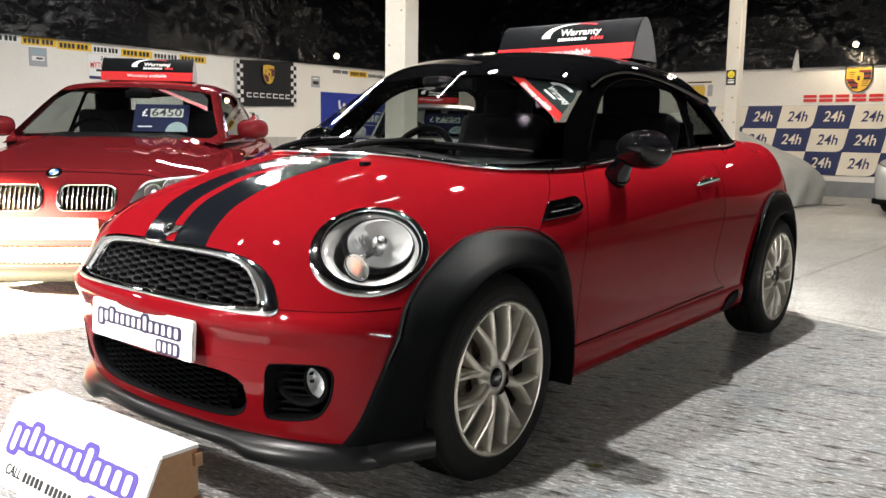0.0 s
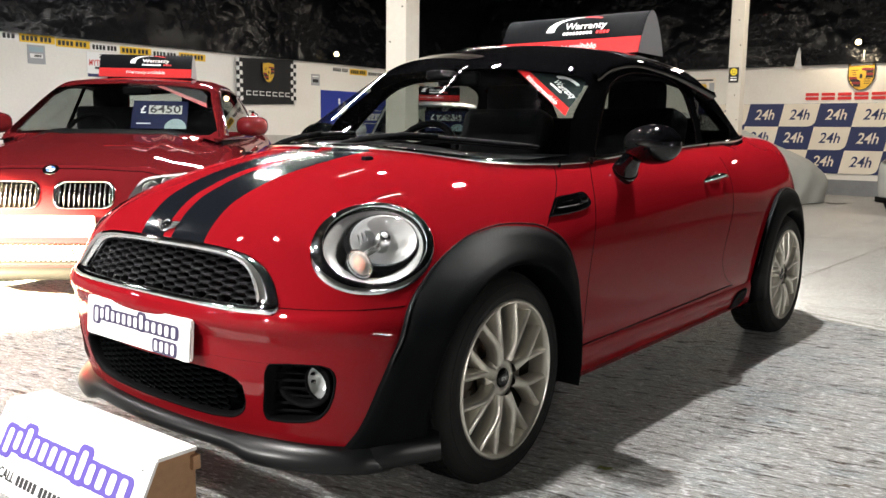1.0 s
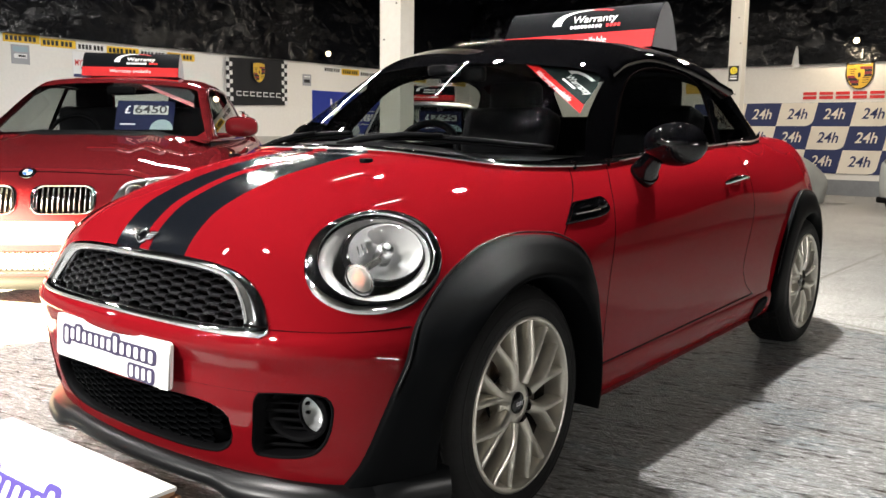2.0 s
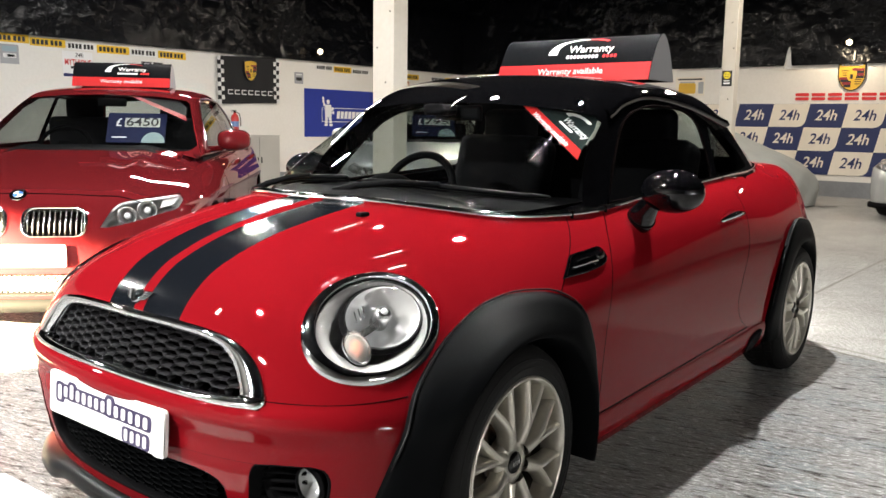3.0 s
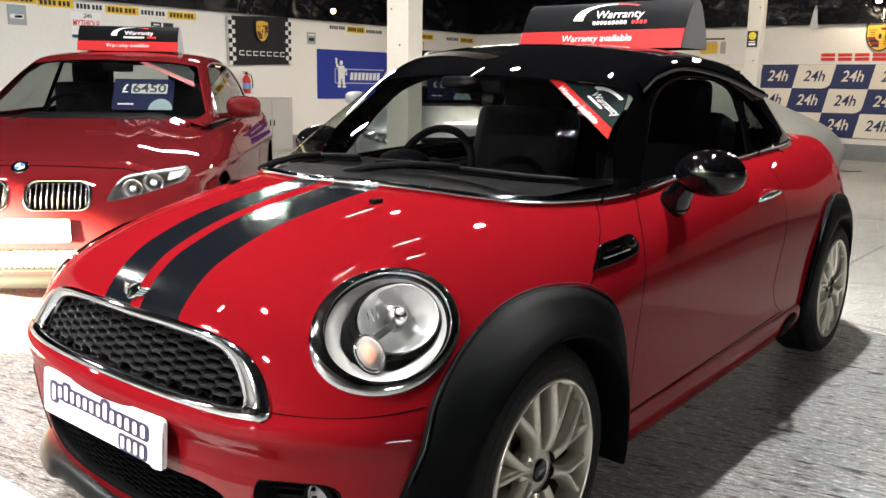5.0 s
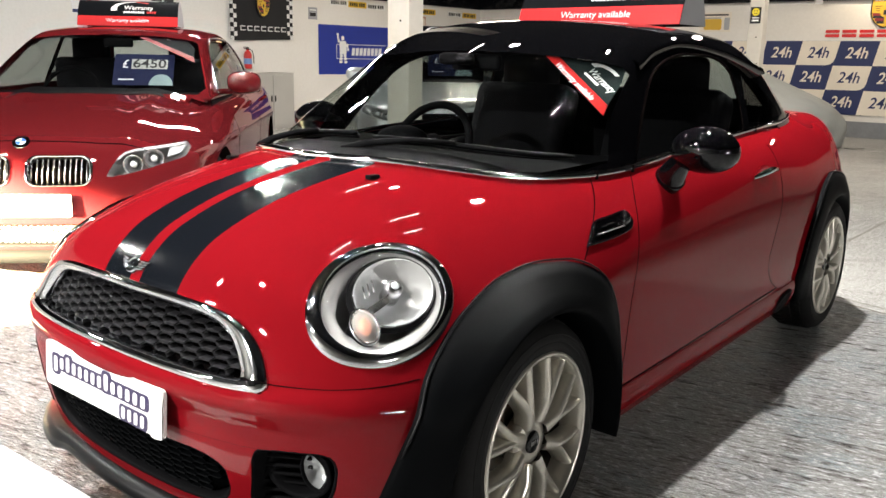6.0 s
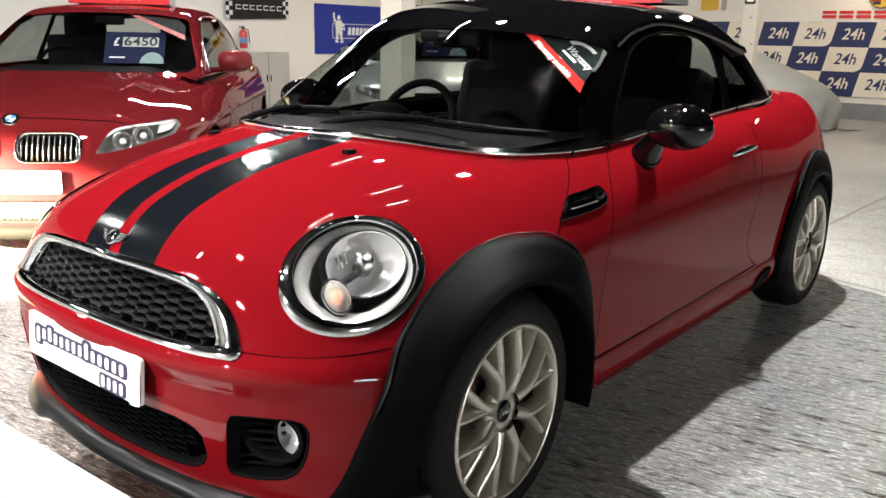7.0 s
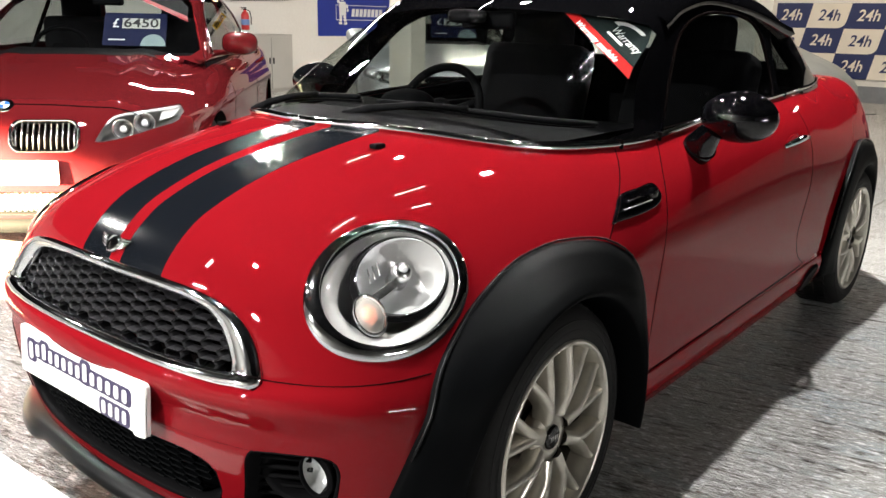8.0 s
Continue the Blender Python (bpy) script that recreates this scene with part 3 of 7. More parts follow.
# ---- the red coupe ----
def coupe_body():
    top = spline([(-0.80, 0.58), (-0.66, 0.68), (-0.58, 0.745), (-0.50, 0.793), (-0.35, 0.855), (-0.07, 0.922), (0.17, 0.957), (0.5, 0.985), (1.2, 1.0), (1.6, 1.022), (2.0, 1.053), (2.25, 1.050), (2.5, 1.000), (2.7, 0.990), (2.9, 0.952), (3.2, 0.85)])
    crown4 = spline([(-0.5, 0.85), (-0.2, 0.8), (0.45, 0.4), (1.0, 0.25), (2.0, 0.25), (2.6, 0.03), (3, 0.03)])
    crown2 = spline([(-0.5, 0.20), (0.45, 0.12), (1.0, 0.06), (2.0, 0.09), (2.6, 0.03), (3, 0.03)])
    wide = spline([(-0.75, 0.70), (-0.4, 0.745), (0.0, 0.772), (0.5, 0.780), (1.2, 0.785), (2.0, 0.787), (2.5, 0.768), (3.0, 0.69), (3.2, 0.62)])
    tuck = spline([(-0.5, 1.7), (0.3, 1.6), (1.5, 1.0), (2.2, 1.4), (2.6, 1.25), (3.0, 0.4)])
    nose = spline([(0.0, -0.58), (0.15, -0.61), (0.25, -0.640), (0.35, -0.662), (0.41, -0.668), (0.455, -0.669), (0.475, -0.676), (0.50, -0.684), (0.525, -0.679), (0.548, -0.656), (0.57, -0.645), (0.63, -0.618), (0.70, -0.590), (0.80, -0.53)])
    low = spline([(-0.7, 0.165), (-0.3, 0.17), (0.4, 0.19), (2.0, 0.20), (3.0, 0.25)])
    tail = spline([(0.1, 2.93), (0.3, 2.98), (0.5, 2.98), (0.8, 2.94), (1.0, 2.88)])

    def f(x, y, z):
        ax = np.abs(x)
        side = ax - (wide(y) - tuck(y) * np.maximum(0, z - 0.62) ** 2 - 1.2 * np.maximum(0, 0.40 - z) ** 2)
        front = (nose(z) + 0.22 * ax ** 2 + 0.9 * ax ** 6) - y
        deck = z - (top(y) - crown2(y) * ax ** 2 - crown4(y) * ax ** 4)
        back = y - (tail(z) - 0.25 * ax ** 2 - 0.5 * ax ** 6)
        a = smax(front * 0.9, deck * 0.9, 0.05)
        a = smax(a, side, 0.08)
        a = smax(a, back, 0.12)
        return smax(a, low(y) - z, 0.03)

    return Shell(f)


def coupe_cabin():
    belt_x = spline([(0.2, 0.485), (0.3, 0.540), (0.373, 0.576), (0.483, 0.611), (0.669, 0.636), (0.873, 0.642), (1.2, 0.640), (1.5, 0.636), (1.9, 0.628), (2.2, 0.60), (2.5, 0.55)])
    belt_z = spline([(0.2, 0.895), (0.55, 0.891), (0.67, 0.897), (0.87, 0.910), (1.17, 0.925), (1.5, 0.938), (1.8, 0.955), (2.05, 0.975), (2.22, 0.995)])
    roof = spline([(0.3, 1.18), (0.7, 1.30), (1.0, 1.345), (1.3, 1.355), (1.7, 1.335), (2.0, 1.29), (2.4, 1.19)])

    def f(x, y, z):
        ax = np.abs(x)
        screen = ((0.17 + (z - 0.95) * 1.75 + 0.55 * ax ** 2) - y) * 0.5
        side = (ax - (belt_x(y) - 0.36 * (z - belt_z(y)))) * 0.95
        lid = z - (roof(y) - 0.14 * ax ** 2 - 0.6 * ax ** 6)
        back = (y - (2.38 - (z - 1.0) * 1.45 - 0.3 * ax ** 2)) * 0.55
        a = smax(screen, lid, 0.06)
        a = smax(a, side, 0.07)
        a = smax(a, back, 0.08)
        return smax(a, 0.86 - z, 0.01)

    return Shell(f)


BODY, CABIN_SHELL = coupe_body(), coupe_cabin()


def on_front(pts, lift=0.0, shell=None, start=-0.02):
    """Points (x, z) laid on the car's front, lifted off it along its normal."""
    p = np.array([(x, start, z) for x, z in pts], float)
    q = (shell or BODY).solve(p, np.tile([0, -1.0, 0], (len(p), 1)))
    return [Vector(v) for v in q + (shell or BODY).normals(q) * np.reshape(lift, (-1, 1))]


def on_side(pts, lift=0.0, s=1, shell=None):
    """Points (y, z) laid on the car's side."""
    p = np.array([(0, y, z) for y, z in pts], float)
    q = (shell or BODY).solve(p, np.tile([1.0, 0, 0], (len(p), 1)))
    q = q + (shell or BODY).normals(q) * np.reshape(lift, (-1, 1))
    return [Vector((s * v[0], v[1], v[2])) for v in q]


def on_top(pts, lift=0.0, shell=None, start=0.6):
    """Points (x, y) laid on the car's top."""
    p = np.array([(x, y, start) for x, y in pts], float)
    q = (shell or BODY).solve(p, np.tile([0, 0, 1.0], (len(p), 1)))
    return [Vector(v) for v in q + (shell or BODY).normals(q) * np.reshape(lift, (-1, 1))]


def resample(pts, n, closed=False):
    """n points evenly along a 2D line."""
    p = np.array(pts + pts[:1] if closed else pts, float)
    d = np.concatenate([[0], np.cumsum(np.linalg.norm(np.diff(p, axis=0), axis=1))])
    t = np.linspace(0, d[-1], n, endpoint=not closed)
    return list(zip(np.interp(t, d, p[:, 0]), np.interp(t, d, p[:, 1])))


def smooth_line(pts, n):
    """n points on a smooth curve through 2D points."""
    p = np.array(pts, float)
    d = np.concatenate([[0], np.cumsum(np.linalg.norm(np.diff(p, axis=0), axis=1))])
    fx, fy = spline(list(zip(d, p[:, 0]))), spline(list(zip(d, p[:, 1])))
    t = np.linspace(0, d[-1], n)
    return list(zip(fx(t), fy(t)))


def both_sides(half):
    """A closed outline from its half with x >= 0, listed from the top middle to the bottom middle."""
    return half + [(-x, z) for x, z in reversed(half) if x > 1e-6]


def front_ring(outer, inner, steps, n=96, deep=None):
    """A frame between two outlines on the car's front; steps are (share from outer to inner, lift)."""
    o, i = resample(outer, n, True), resample(inner, n, True)
    rows = []
    for share, lift in steps:
        rows.append(on_front([(a[0] + (b[0] - a[0]) * share, a[1] + (b[1] - a[1]) * share) for a, b in zip(o, i)], lift))
    if deep:
        rows.append([v + Vector((0, deep, 0)) for v in rows[-1]])
    bm = loft(rows, closed_cols=True)
    bmesh.ops.recalc_face_normals(bm, faces=bm.faces)
    return bm


def honeycomb(outline, w, h, lift, thick, depth):
    """A mesh of wide flat-topped hexagons, set in columns, in an outline on the car's front."""
    xs, zs = [p[0] for p in outline], [p[1] for p in outline]
    bms = bmesh.new()
    step = 0.80 * w
    for c in range(int((max(xs) - min(xs)) / step) + 3):
        x = min(xs) - step + c * step
        for r in range(int((max(zs) - min(zs)) / h) + 3):
            z = min(zs) - h + (r + 0.5 * (c % 2)) * h
            ring = [(x - w * 0.30, z + h * 0.5), (x + w * 0.30, z + h * 0.5), (x + w * 0.5, z), (x + w * 0.30, z - h * 0.5), (x - w * 0.30, z - h * 0.5), (x - w * 0.5, z)]
            if not (inside(outline, np.array([x]), np.array([z]))[0] or sum(inside(outline, np.array([q[0] for q in ring]), np.array([q[1] for q in ring]))) >= 3):
                continue
            k = 1 - 2 * thick / w, 1 - 2 * thick / h
            small = [(x + (p - x) * k[0], z + (q - z) * k[1]) for p, q in ring]
            bev = [(x + (p - x) * (1 + k[0]) / 2, z + (q - z) * (1 + k[1]) / 2) for p, q in ring]
            o, m, i = on_front(ring, lift - 0.003), on_front(bev, lift), on_front(small, lift - 0.002)
            back = [v + Vector((0, depth, 0)) for v in i]
            rings = [[bms.verts.new(v) for v in row] for row in (o, m, i, back)]
            for p, q in zip(rings, rings[1:]):
                for j in range(6):
                    bms.faces.new((p[j], p[(j + 1) % 6], q[(j + 1) % 6], q[j]))
    bmesh.ops.recalc_face_normals(bms, faces=bms.faces)
    return bms


def wheel(name, m, parent):
    """An alloy wheel with eight forked spokes, in its tyre."""
    w = new(name)
    w.parent = parent
    w.matrix_world = m
    R, r = 0.303, 0.226
    prof = [(r - 0.004, 0.006), (r + 0.004, 0.014), (r + 0.02, 0.017), (R - 0.045, 0.019), (R - 0.024, 0.014), (R - 0.009, 0.001), (R, -0.018), (R, -0.15), (R - 0.010, -0.17), (R - 0.04, -0.182), (r, -0.165)]
    tyre = part("tyre", lathe(prof, 96), RUBBER, w, smooth=True)
    rings = []
    for rr, h in ((r + 0.026, 0.0175), (R - 0.03, 0.0160)):
        rings.append(lathe([(rr - 0.002, h - 0.002), (rr - 0.001, h + 0.0015), (rr + 0.001, h + 0.0015), (rr + 0.002, h - 0.002)], 72))
    part("sidewall_rib", merged(*rings), RUBBER, tyre, smooth=True)
    blocks = []
    for k in range(54):
        a = 2 * math.pi * k / 54
        for h, wid in ((-0.038, 0.034), (-0.088, 0.046), (-0.136, 0.034)):
            b = box((wid, 0.029, 0.006), (h, 0, R + 0.0005), 0.002, 1, Matrix.Rotation(radians(14 if h > -0.1 else -14), 4, "Z"))
            bmesh.ops.rotate(b, cent=(0, 0, 0), matrix=Matrix.Rotation(a, 3, "X"), verts=b.verts)
            blocks.append(b)
    tagged(part("tread", merged(*blocks), RUBBER, tyre), "ribbed tyre tread blocks", kind="stuff")
    prof = [(r + 0.002, 0.000), (r + 0.003, 0.016), (r - 0.004, 0.020), (r - 0.009, 0.016), (r - 0.013, 0.0), (r - 0.018, -0.02), (r - 0.020, -0.045)]
    part("rim", lathe(prof, 96), ALLOY, w, smooth=True)
    part("barrel", lathe([(r - 0.020, -0.045), (r - 0.022, -0.12), (r + 0.004, -0.16)], 72), BARREL, w, "grey wheel barrel with shade put into its colour", smooth=True)

    def spoke_face(q):
        return 0.010 - 0.055 * max(0.0, 0.10 - q) * 2.2 + 0.010 * math.sin(min(1, q / 0.2) * math.pi)

    spokes = []
    for k in range(8):
        a0 = 2 * math.pi * (k + 0.5) / 8
        bm = bmesh.new()
        for side in (1, -1):
            rows = []
            for i in range(11):
                t = i / 10
                q = 0.052 + (r - 0.008 - 0.052) * t
                fork = max(0.0, (t - 0.30) / 0.70)
                a = a0 + side * radians(11.25) * (1 - (1 - fork) ** 1.5) * 0.95 + side * 0.03 * (0.052 / q)
                half = 0.0132 - 0.0030 * t + 0.012 * max(0, 0.28 - t)
                h = spoke_face(q) - 0.004 * (1 - t)
                c, sn = math.cos(a), math.sin(a)
                u = Vector((0, -sn, c))
                p = Vector((h, q * c, q * sn))
                rows.append([p - u * half - Vector((0.046, 0, 0)), p - u * half - Vector((0.009, 0, 0)), p - u * half * 0.45, p + u * half * 0.45, p + u * half - Vector((0.009, 0, 0)), p + u * half - Vector((0.046, 0, 0))])
            part_bm = loft(rows)
            me = bpy.data.meshes.new("tmp")
            part_bm.to_mesh(me)
            part_bm.free()
            bm.from_mesh(me)
            bpy.data.meshes.remove(me)
        bmesh.ops.recalc_face_normals(bm, faces=bm.faces)
        part("spoke", bm, ALLOY, w, smooth=True)
    part("hub", lathe([(0.0, -0.006), (0.034, -0.006), (0.036, -0.004), (0.056, -0.006), (0.066, -0.016), (0.070, -0.045), (0.0, -0.05)], 48), ALLOY, w, smooth=True)
    cap = part("centre_cap", lathe([(0.0, 0.002), (0.024, 0.001), (0.028, -0.002), (0.030, -0.008), (0.0, -0.008)], 32), BLACK_GLOSS, w, "black centre cap with a silver word mark", smooth=True)
    part("word_mark", merged(*[box((0.0012, 0.0055, 0.011), (0.0022, y, 0)) for y in (-0.013, -0.0045, 0.0045, 0.013)]), DULL_CHROME, cap)
    for k in range(4):
        a = 2 * math.pi * k / 4 + 0.4
        c, sn = math.cos(a) * 0.047, math.sin(a) * 0.047
        part("bolt_hole", lathe([(0.0, -0.020), (0.0105, -0.020), (0.0120, -0.0050), (0.0130, -0.0045)], 16), DARK_PLASTIC, w).location = (-0.0002, c, sn)
    part("brake_disc", lathe([(0.06, -0.062), (0.135, -0.062), (0.138, -0.066), (0.138, -0.084), (0.06, -0.086)], 64), IRON, w, smooth=True)
    part("caliper", box((0.06, 0.07, 0.15), (-0.07, 0.115, 0.02), 0.012), IRON, w)
    return w


def flare(parent, yc, s, outline, front_lip):
    """A black plastic wheel-arch trim: its outer edge lies on the body, its lip stands out round the tyre."""
    n = 56
    edge = smooth_line(outline, n)
    surf = on_side(edge, 0.003, 1)
    rows = [[] for _ in range(9)]
    for k, ((y, z), p) in enumerate(zip(edge, surf)):
        a = math.atan2(z - 0.29, y - yc)
        lip_y, lip_z = yc + 0.344 * math.cos(a), 0.29 + 0.344 * math.sin(a)
        if lip_z < 0.17:
            lip_z = 0.17
        t = k / (n - 1)
        lip_x = (0.812 if yc < 1 else 0.798) - front_lip * max(0.0, 1 - t / 0.35) ** 1.5 - (0.045 * max(0.0, (t - 0.6) / 0.4) if yc > 1 else 0)
        lip = Vector((lip_x, lip_y, lip_z))
        out = (p - Vector((p.x, yc, 0.29))).normalized()
        for i, (share, bulge) in enumerate(((0, -0.010), (0, 0.004), (0.035, 0.013), (0.25, 0.017), (0.6, 0.017), (0.9, 0.010), (1.0, 0.0))):
            q = p.lerp(lip, share)
            rows[i].append(q + Vector((bulge, 0, 0)) + out * (0.004 if i == 2 else 0))
        rows[7].append(lip + Vector((-0.004, 0, 0)) - out * 0.006)
        rows[8].append(Vector((0.60, lip_y, lip_z)) + out * 0.012)
    if s < 0:
        rows = [[Vector((-v.x, v.y, v.z)) for v in r] for r in rows]
    bm = loft(rows)
    bmesh.ops.recalc_face_normals(bm, faces=bm.faces)
    ob = part("wheel_arch_trim", bm, PLASTIC, parent, "black plastic wheel-arch trim", smooth=True)
    # glossy bead added to catch a highlight along the trim's outer edge
    bead = [Vector((s * v.x, v.y, v.z)) for v in on_side(edge[8:-8], 0.0165, 1)]
    part("trim_edge", sweep(bead, [0.0006] + [0.0026] * (len(bead) - 2) + [0.0006], 8), LIP_PLASTIC, parent, "added smooth bead that makes the highlight on the arch trim's edge", smooth=True)
    liner = [(0.375 * math.cos(a), 0.29 + 0.375 * math.sin(a)) for a in [radians(d) for d in range(-20, 201, 10)]]
    part("arch_liner", loft([[(s * 0.70, yc + y, z) for y, z in liner], [(s * 0.42, yc + y, z) for y, z in liner], [(s * 0.42, yc, 0.29) for _ in liner]]), DARK_PLASTIC, parent)
    return ob


def seam(parent, pts, width=0.0016, mat=None, name="panel_gap"):
    return part(name, sweep(pts, width, 6, flat=1.0), mat or SEAM, parent)


def headlight(parent, s):
    """A raked oval headlight: chrome bezel, clear cover, reflector bowl, bulb and turn signal."""
    lamp = new("headlight")
    lamp.parent = parent
    tagged(lamp, "clear oval headlight in a chrome bezel")
    c = on_front([(0.583, 0.699)])[0]
    n = Vector(BODY.normals(np.array([c]))[0])
    e1 = Vector((0.124, 0.91, 0.41))
    e1 = (e1 - n * e1.dot(n)).normalized()
    e2 = n.cross(e1).normalized()
    A, B = 0.188, 0.145

    def ring(k, lift, steps=64, ka=None):
        pts = []
        for i in range(steps):
            a = 2 * math.pi * i / steps
            pts.append(c + e1 * (A * (ka or k) * math.cos(a)) + e2 * (B * k * math.sin(a)))
        o = np.array([p - n * 0.12 for p in pts])
        q = BODY.solve(o, np.tile(np.array(n), (len(o), 1)), 0.4)
        return [Vector((s * v.x, v.y, v.z)) for v in [Vector(p) + n * lift for p in q]]

    def flat(k, depth, steps=64, off=(0, 0)):
        return [Vector((s * v.x, v.y, v.z)) for v in [c + e1 * (off[0] + A * k * math.cos(a)) + e2 * (off[1] + B * k * math.sin(a)) + n * depth for a in [2 * math.pi * i / steps for i in range(steps)]]]

    def made(name, rows, mat, label="", close=False, parent_of=None):
        bm = loft(rows, closed_cols=True)
        if close:
            bm.verts.ensure_lookup_table()
            m = len(rows[0])
            bm.faces.new([bm.verts[len(bm.verts) - m + i] for i in range(m)])
        bmesh.ops.recalc_face_normals(bm, faces=bm.faces)
        return part(name, bm, mat, parent_of or lamp, label, smooth=True)

    made("bezel", [ring(1.0, -0.004), ring(0.998, 0.001), ring(0.975, 0.006), ring(0.93, 0.010), ring(0.88, 0.0125), ring(0.842, 0.013), ring(0.832, 0.010), ring(0.830, -0.004)], CHROME, "chrome headlight bezel")
    made("gasket", [ring(0.83, -0.001), ring(0.815, 0.003), ring(0.805, -0.004), ring(0.80, -0.02)], DARK_PLASTIC)
    cover = made("cover", [ring(0.80, 0.004), ring(0.75, 0.011), ring(0.6, 0.018), ring(0.35, 0.021), ring(0.12, 0.022), ring(0.01, 0.022)], CLEAR, "clear polycarbonate cover", True)
    cover.visible_shadow = False
    made("housing", [ring(0.80, -0.004), flat(0.75, -0.014), flat(0.62, -0.024), flat(0.48, -0.085), flat(0.25, -0.10), flat(0.01, -0.10)], LAMP_HOUSING, "satin silver inner housing", True)
    # main bowl towards the rear of the lamp, with its rim and a dark ring round it
    o = (0.040, 0.004)
    made("reflector_rim", [flat(0.585, -0.022, 64, o), flat(0.57, -0.012, 64, o), flat(0.555, -0.010, 64, o), flat(0.545, -0.02, 64, o)], CHROME)
    # dark ring drawn in place of the shade in the gap round the bowl
    made("shadow_gap", [flat(0.63, -0.022, 64, o), flat(0.58, -0.012, 64, o)], DARK_PLASTIC)
    made("reflector", [flat(0.55, -0.012, 64, o), flat(0.50, -0.035, 64, o), flat(0.40, -0.058, 64, o), flat(0.2, -0.072, 64, o), flat(0.05, -0.075, 64, o)], REFLECTOR, "mirrored reflector bowl", True)
    p = c + e1 * 0.050 + e2 * 0.012 - n * 0.03
    m = Matrix.Translation((s * p.x, p.y, p.z)) @ Vector((s * n.x, n.y, n.z)).to_track_quat("Z", "Y").to_matrix().to_4x4()
    b = lathe([(0.0, 0.022), (0.016, 0.020), (0.021, 0.012), (0.022, -0.03), (0.0, -0.04)], 24, "z")
    bmesh.ops.transform(b, matrix=m, verts=b.verts)
    part("bulb_shield", b, DULL_CHROME, lamp, smooth=True)
    b = lathe([(0.0, 0.026), (0.008, 0.024), (0.010, 0.018), (0.0, 0.017)], 20, "z")
    bmesh.ops.transform(b, matrix=m, verts=b.verts)
    part("bulb", b, BULB, lamp, smooth=True)
    bar = box((0.075, 0.018, 0.006), (0, 0, 0), 0.002)
    q = Vector((e1.x * s, e1.y, e1.z))
    rot = Matrix((q, Vector((s * n.x, n.y, n.z)).cross(q), Vector((s * n.x, n.y, n.z)))).transposed().to_4x4()
    p2 = c + e1 * 0.0 + e2 * 0.006 - n * 0.045
    bmesh.ops.transform(bar, matrix=Matrix.Translation((s * p2.x, p2.y, p2.z)) @ rot, verts=bar.verts)
    part("shield_arm", bar, DULL_CHROME, lamp)
    for k in (-0.022, -0.008, 0.006):
        rib = (c + e1 * (0.010 + k) + e2 * 0.035 - n * 0.036, c + e1 * (0.020 + k) + e2 * 0.058 - n * 0.026)
        part("reflector_rib", sweep([Vector((s * v.x, v.y, v.z)) for v in rib], 0.0022, 6), DULL_CHROME, lamp, smooth=True)
    # turn signal in the lower front of the lamp
    p = c - e1 * 0.078 - e2 * 0.022 - n * 0.012
    m = Matrix.Translation((s * p.x, p.y, p.z)) @ Vector((s * n.x, n.y, n.z)).to_track_quat("Z", "Y").to_matrix().to_4x4()
    for nm, prof, mat in (("signal_lens", [(0.0, 0.024), (0.012, 0.023), (0.024, 0.017), (0.032, 0.006), (0.034, -0.004)], SIGNAL),
                          ("signal_cup", [(0.038, -0.002), (0.034, -0.02), (0.030, -0.05), (0.0, -0.052)], DARK_PLASTIC),
                          ("signal_rim", [(0.037, -0.004), (0.037, 0.004), (0.033, 0.006), (0.033, -0.004)], CHROME),
                          ("signal_bulb", [(0.0, 0.014), (0.010, 0.011), (0.016, 0.002), (0.015, -0.02), (0.0, -0.03)], AMBER)):
        b = lathe(prof, 28, "z")
        bmesh.ops.transform(b, matrix=m @ Matrix.Diagonal((0.88, 1.22, 1, 1)), verts=b.verts)
        ob = part(nm, b, mat, lamp, smooth=True)
        if mat is SIGNAL:
            ob.visible_shadow = False
    return lamp


GRILLE_OUT = both_sides(smooth_line([(0, 0.688), (0.13, 0.687), (0.245, 0.683), (0.345, 0.671), (0.410, 0.648), (0.458, 0.609), (0.489, 0.560)], 26) + [(0.494, 0.545), (0.488, 0.535), (0.40, 0.533), (0.30, 0.534), (0.15, 0.536), (0, 0.537)])
GRILLE_IN = both_sides(smooth_line([(0, 0.664), (0.10, 0.664), (0.23, 0.660), (0.315, 0.650), (0.362, 0.628), (0.394, 0.596), (0.420, 0.560)], 26) + [(0.424, 0.554), (0.39, 0.553), (0.23, 0.554), (0, 0.557)])
INTAKE = both_sides(smooth_line([(0, 0.372), (0.15, 0.373), (0.29, 0.372), (0.355, 0.362), (0.388, 0.338), (0.390, 0.300), (0.370, 0.262), (0.32, 0.238), (0.2, 0.230), (0, 0.230)], 40))
FOG = smooth_line([(0.475, 0.412), (0.53, 0.417), (0.595, 0.418), (0.620, 0.408), (0.627, 0.385), (0.620, 0.340), (0.600, 0.295), (0.57, 0.268), (0.53, 0.258), (0.47, 0.253), (0.442, 0.254), (0.436, 0.27), (0.450, 0.33), (0.462, 0.395), (0.475, 0.412)], 44)[:-1]
ARCH_F = [(-0.490, 0.19), (-0.472, 0.25), (-0.450, 0.35), (-0.413, 0.452), (-0.358, 0.541), (-0.273, 0.606), (-0.161, 0.662), (-0.035, 0.704), (0.077, 0.719), (0.172, 0.714), (0.252, 0.682), (0.310, 0.608), (0.348, 0.521), (0.362, 0.423), (0.358, 0.306), (0.356, 0.203)]
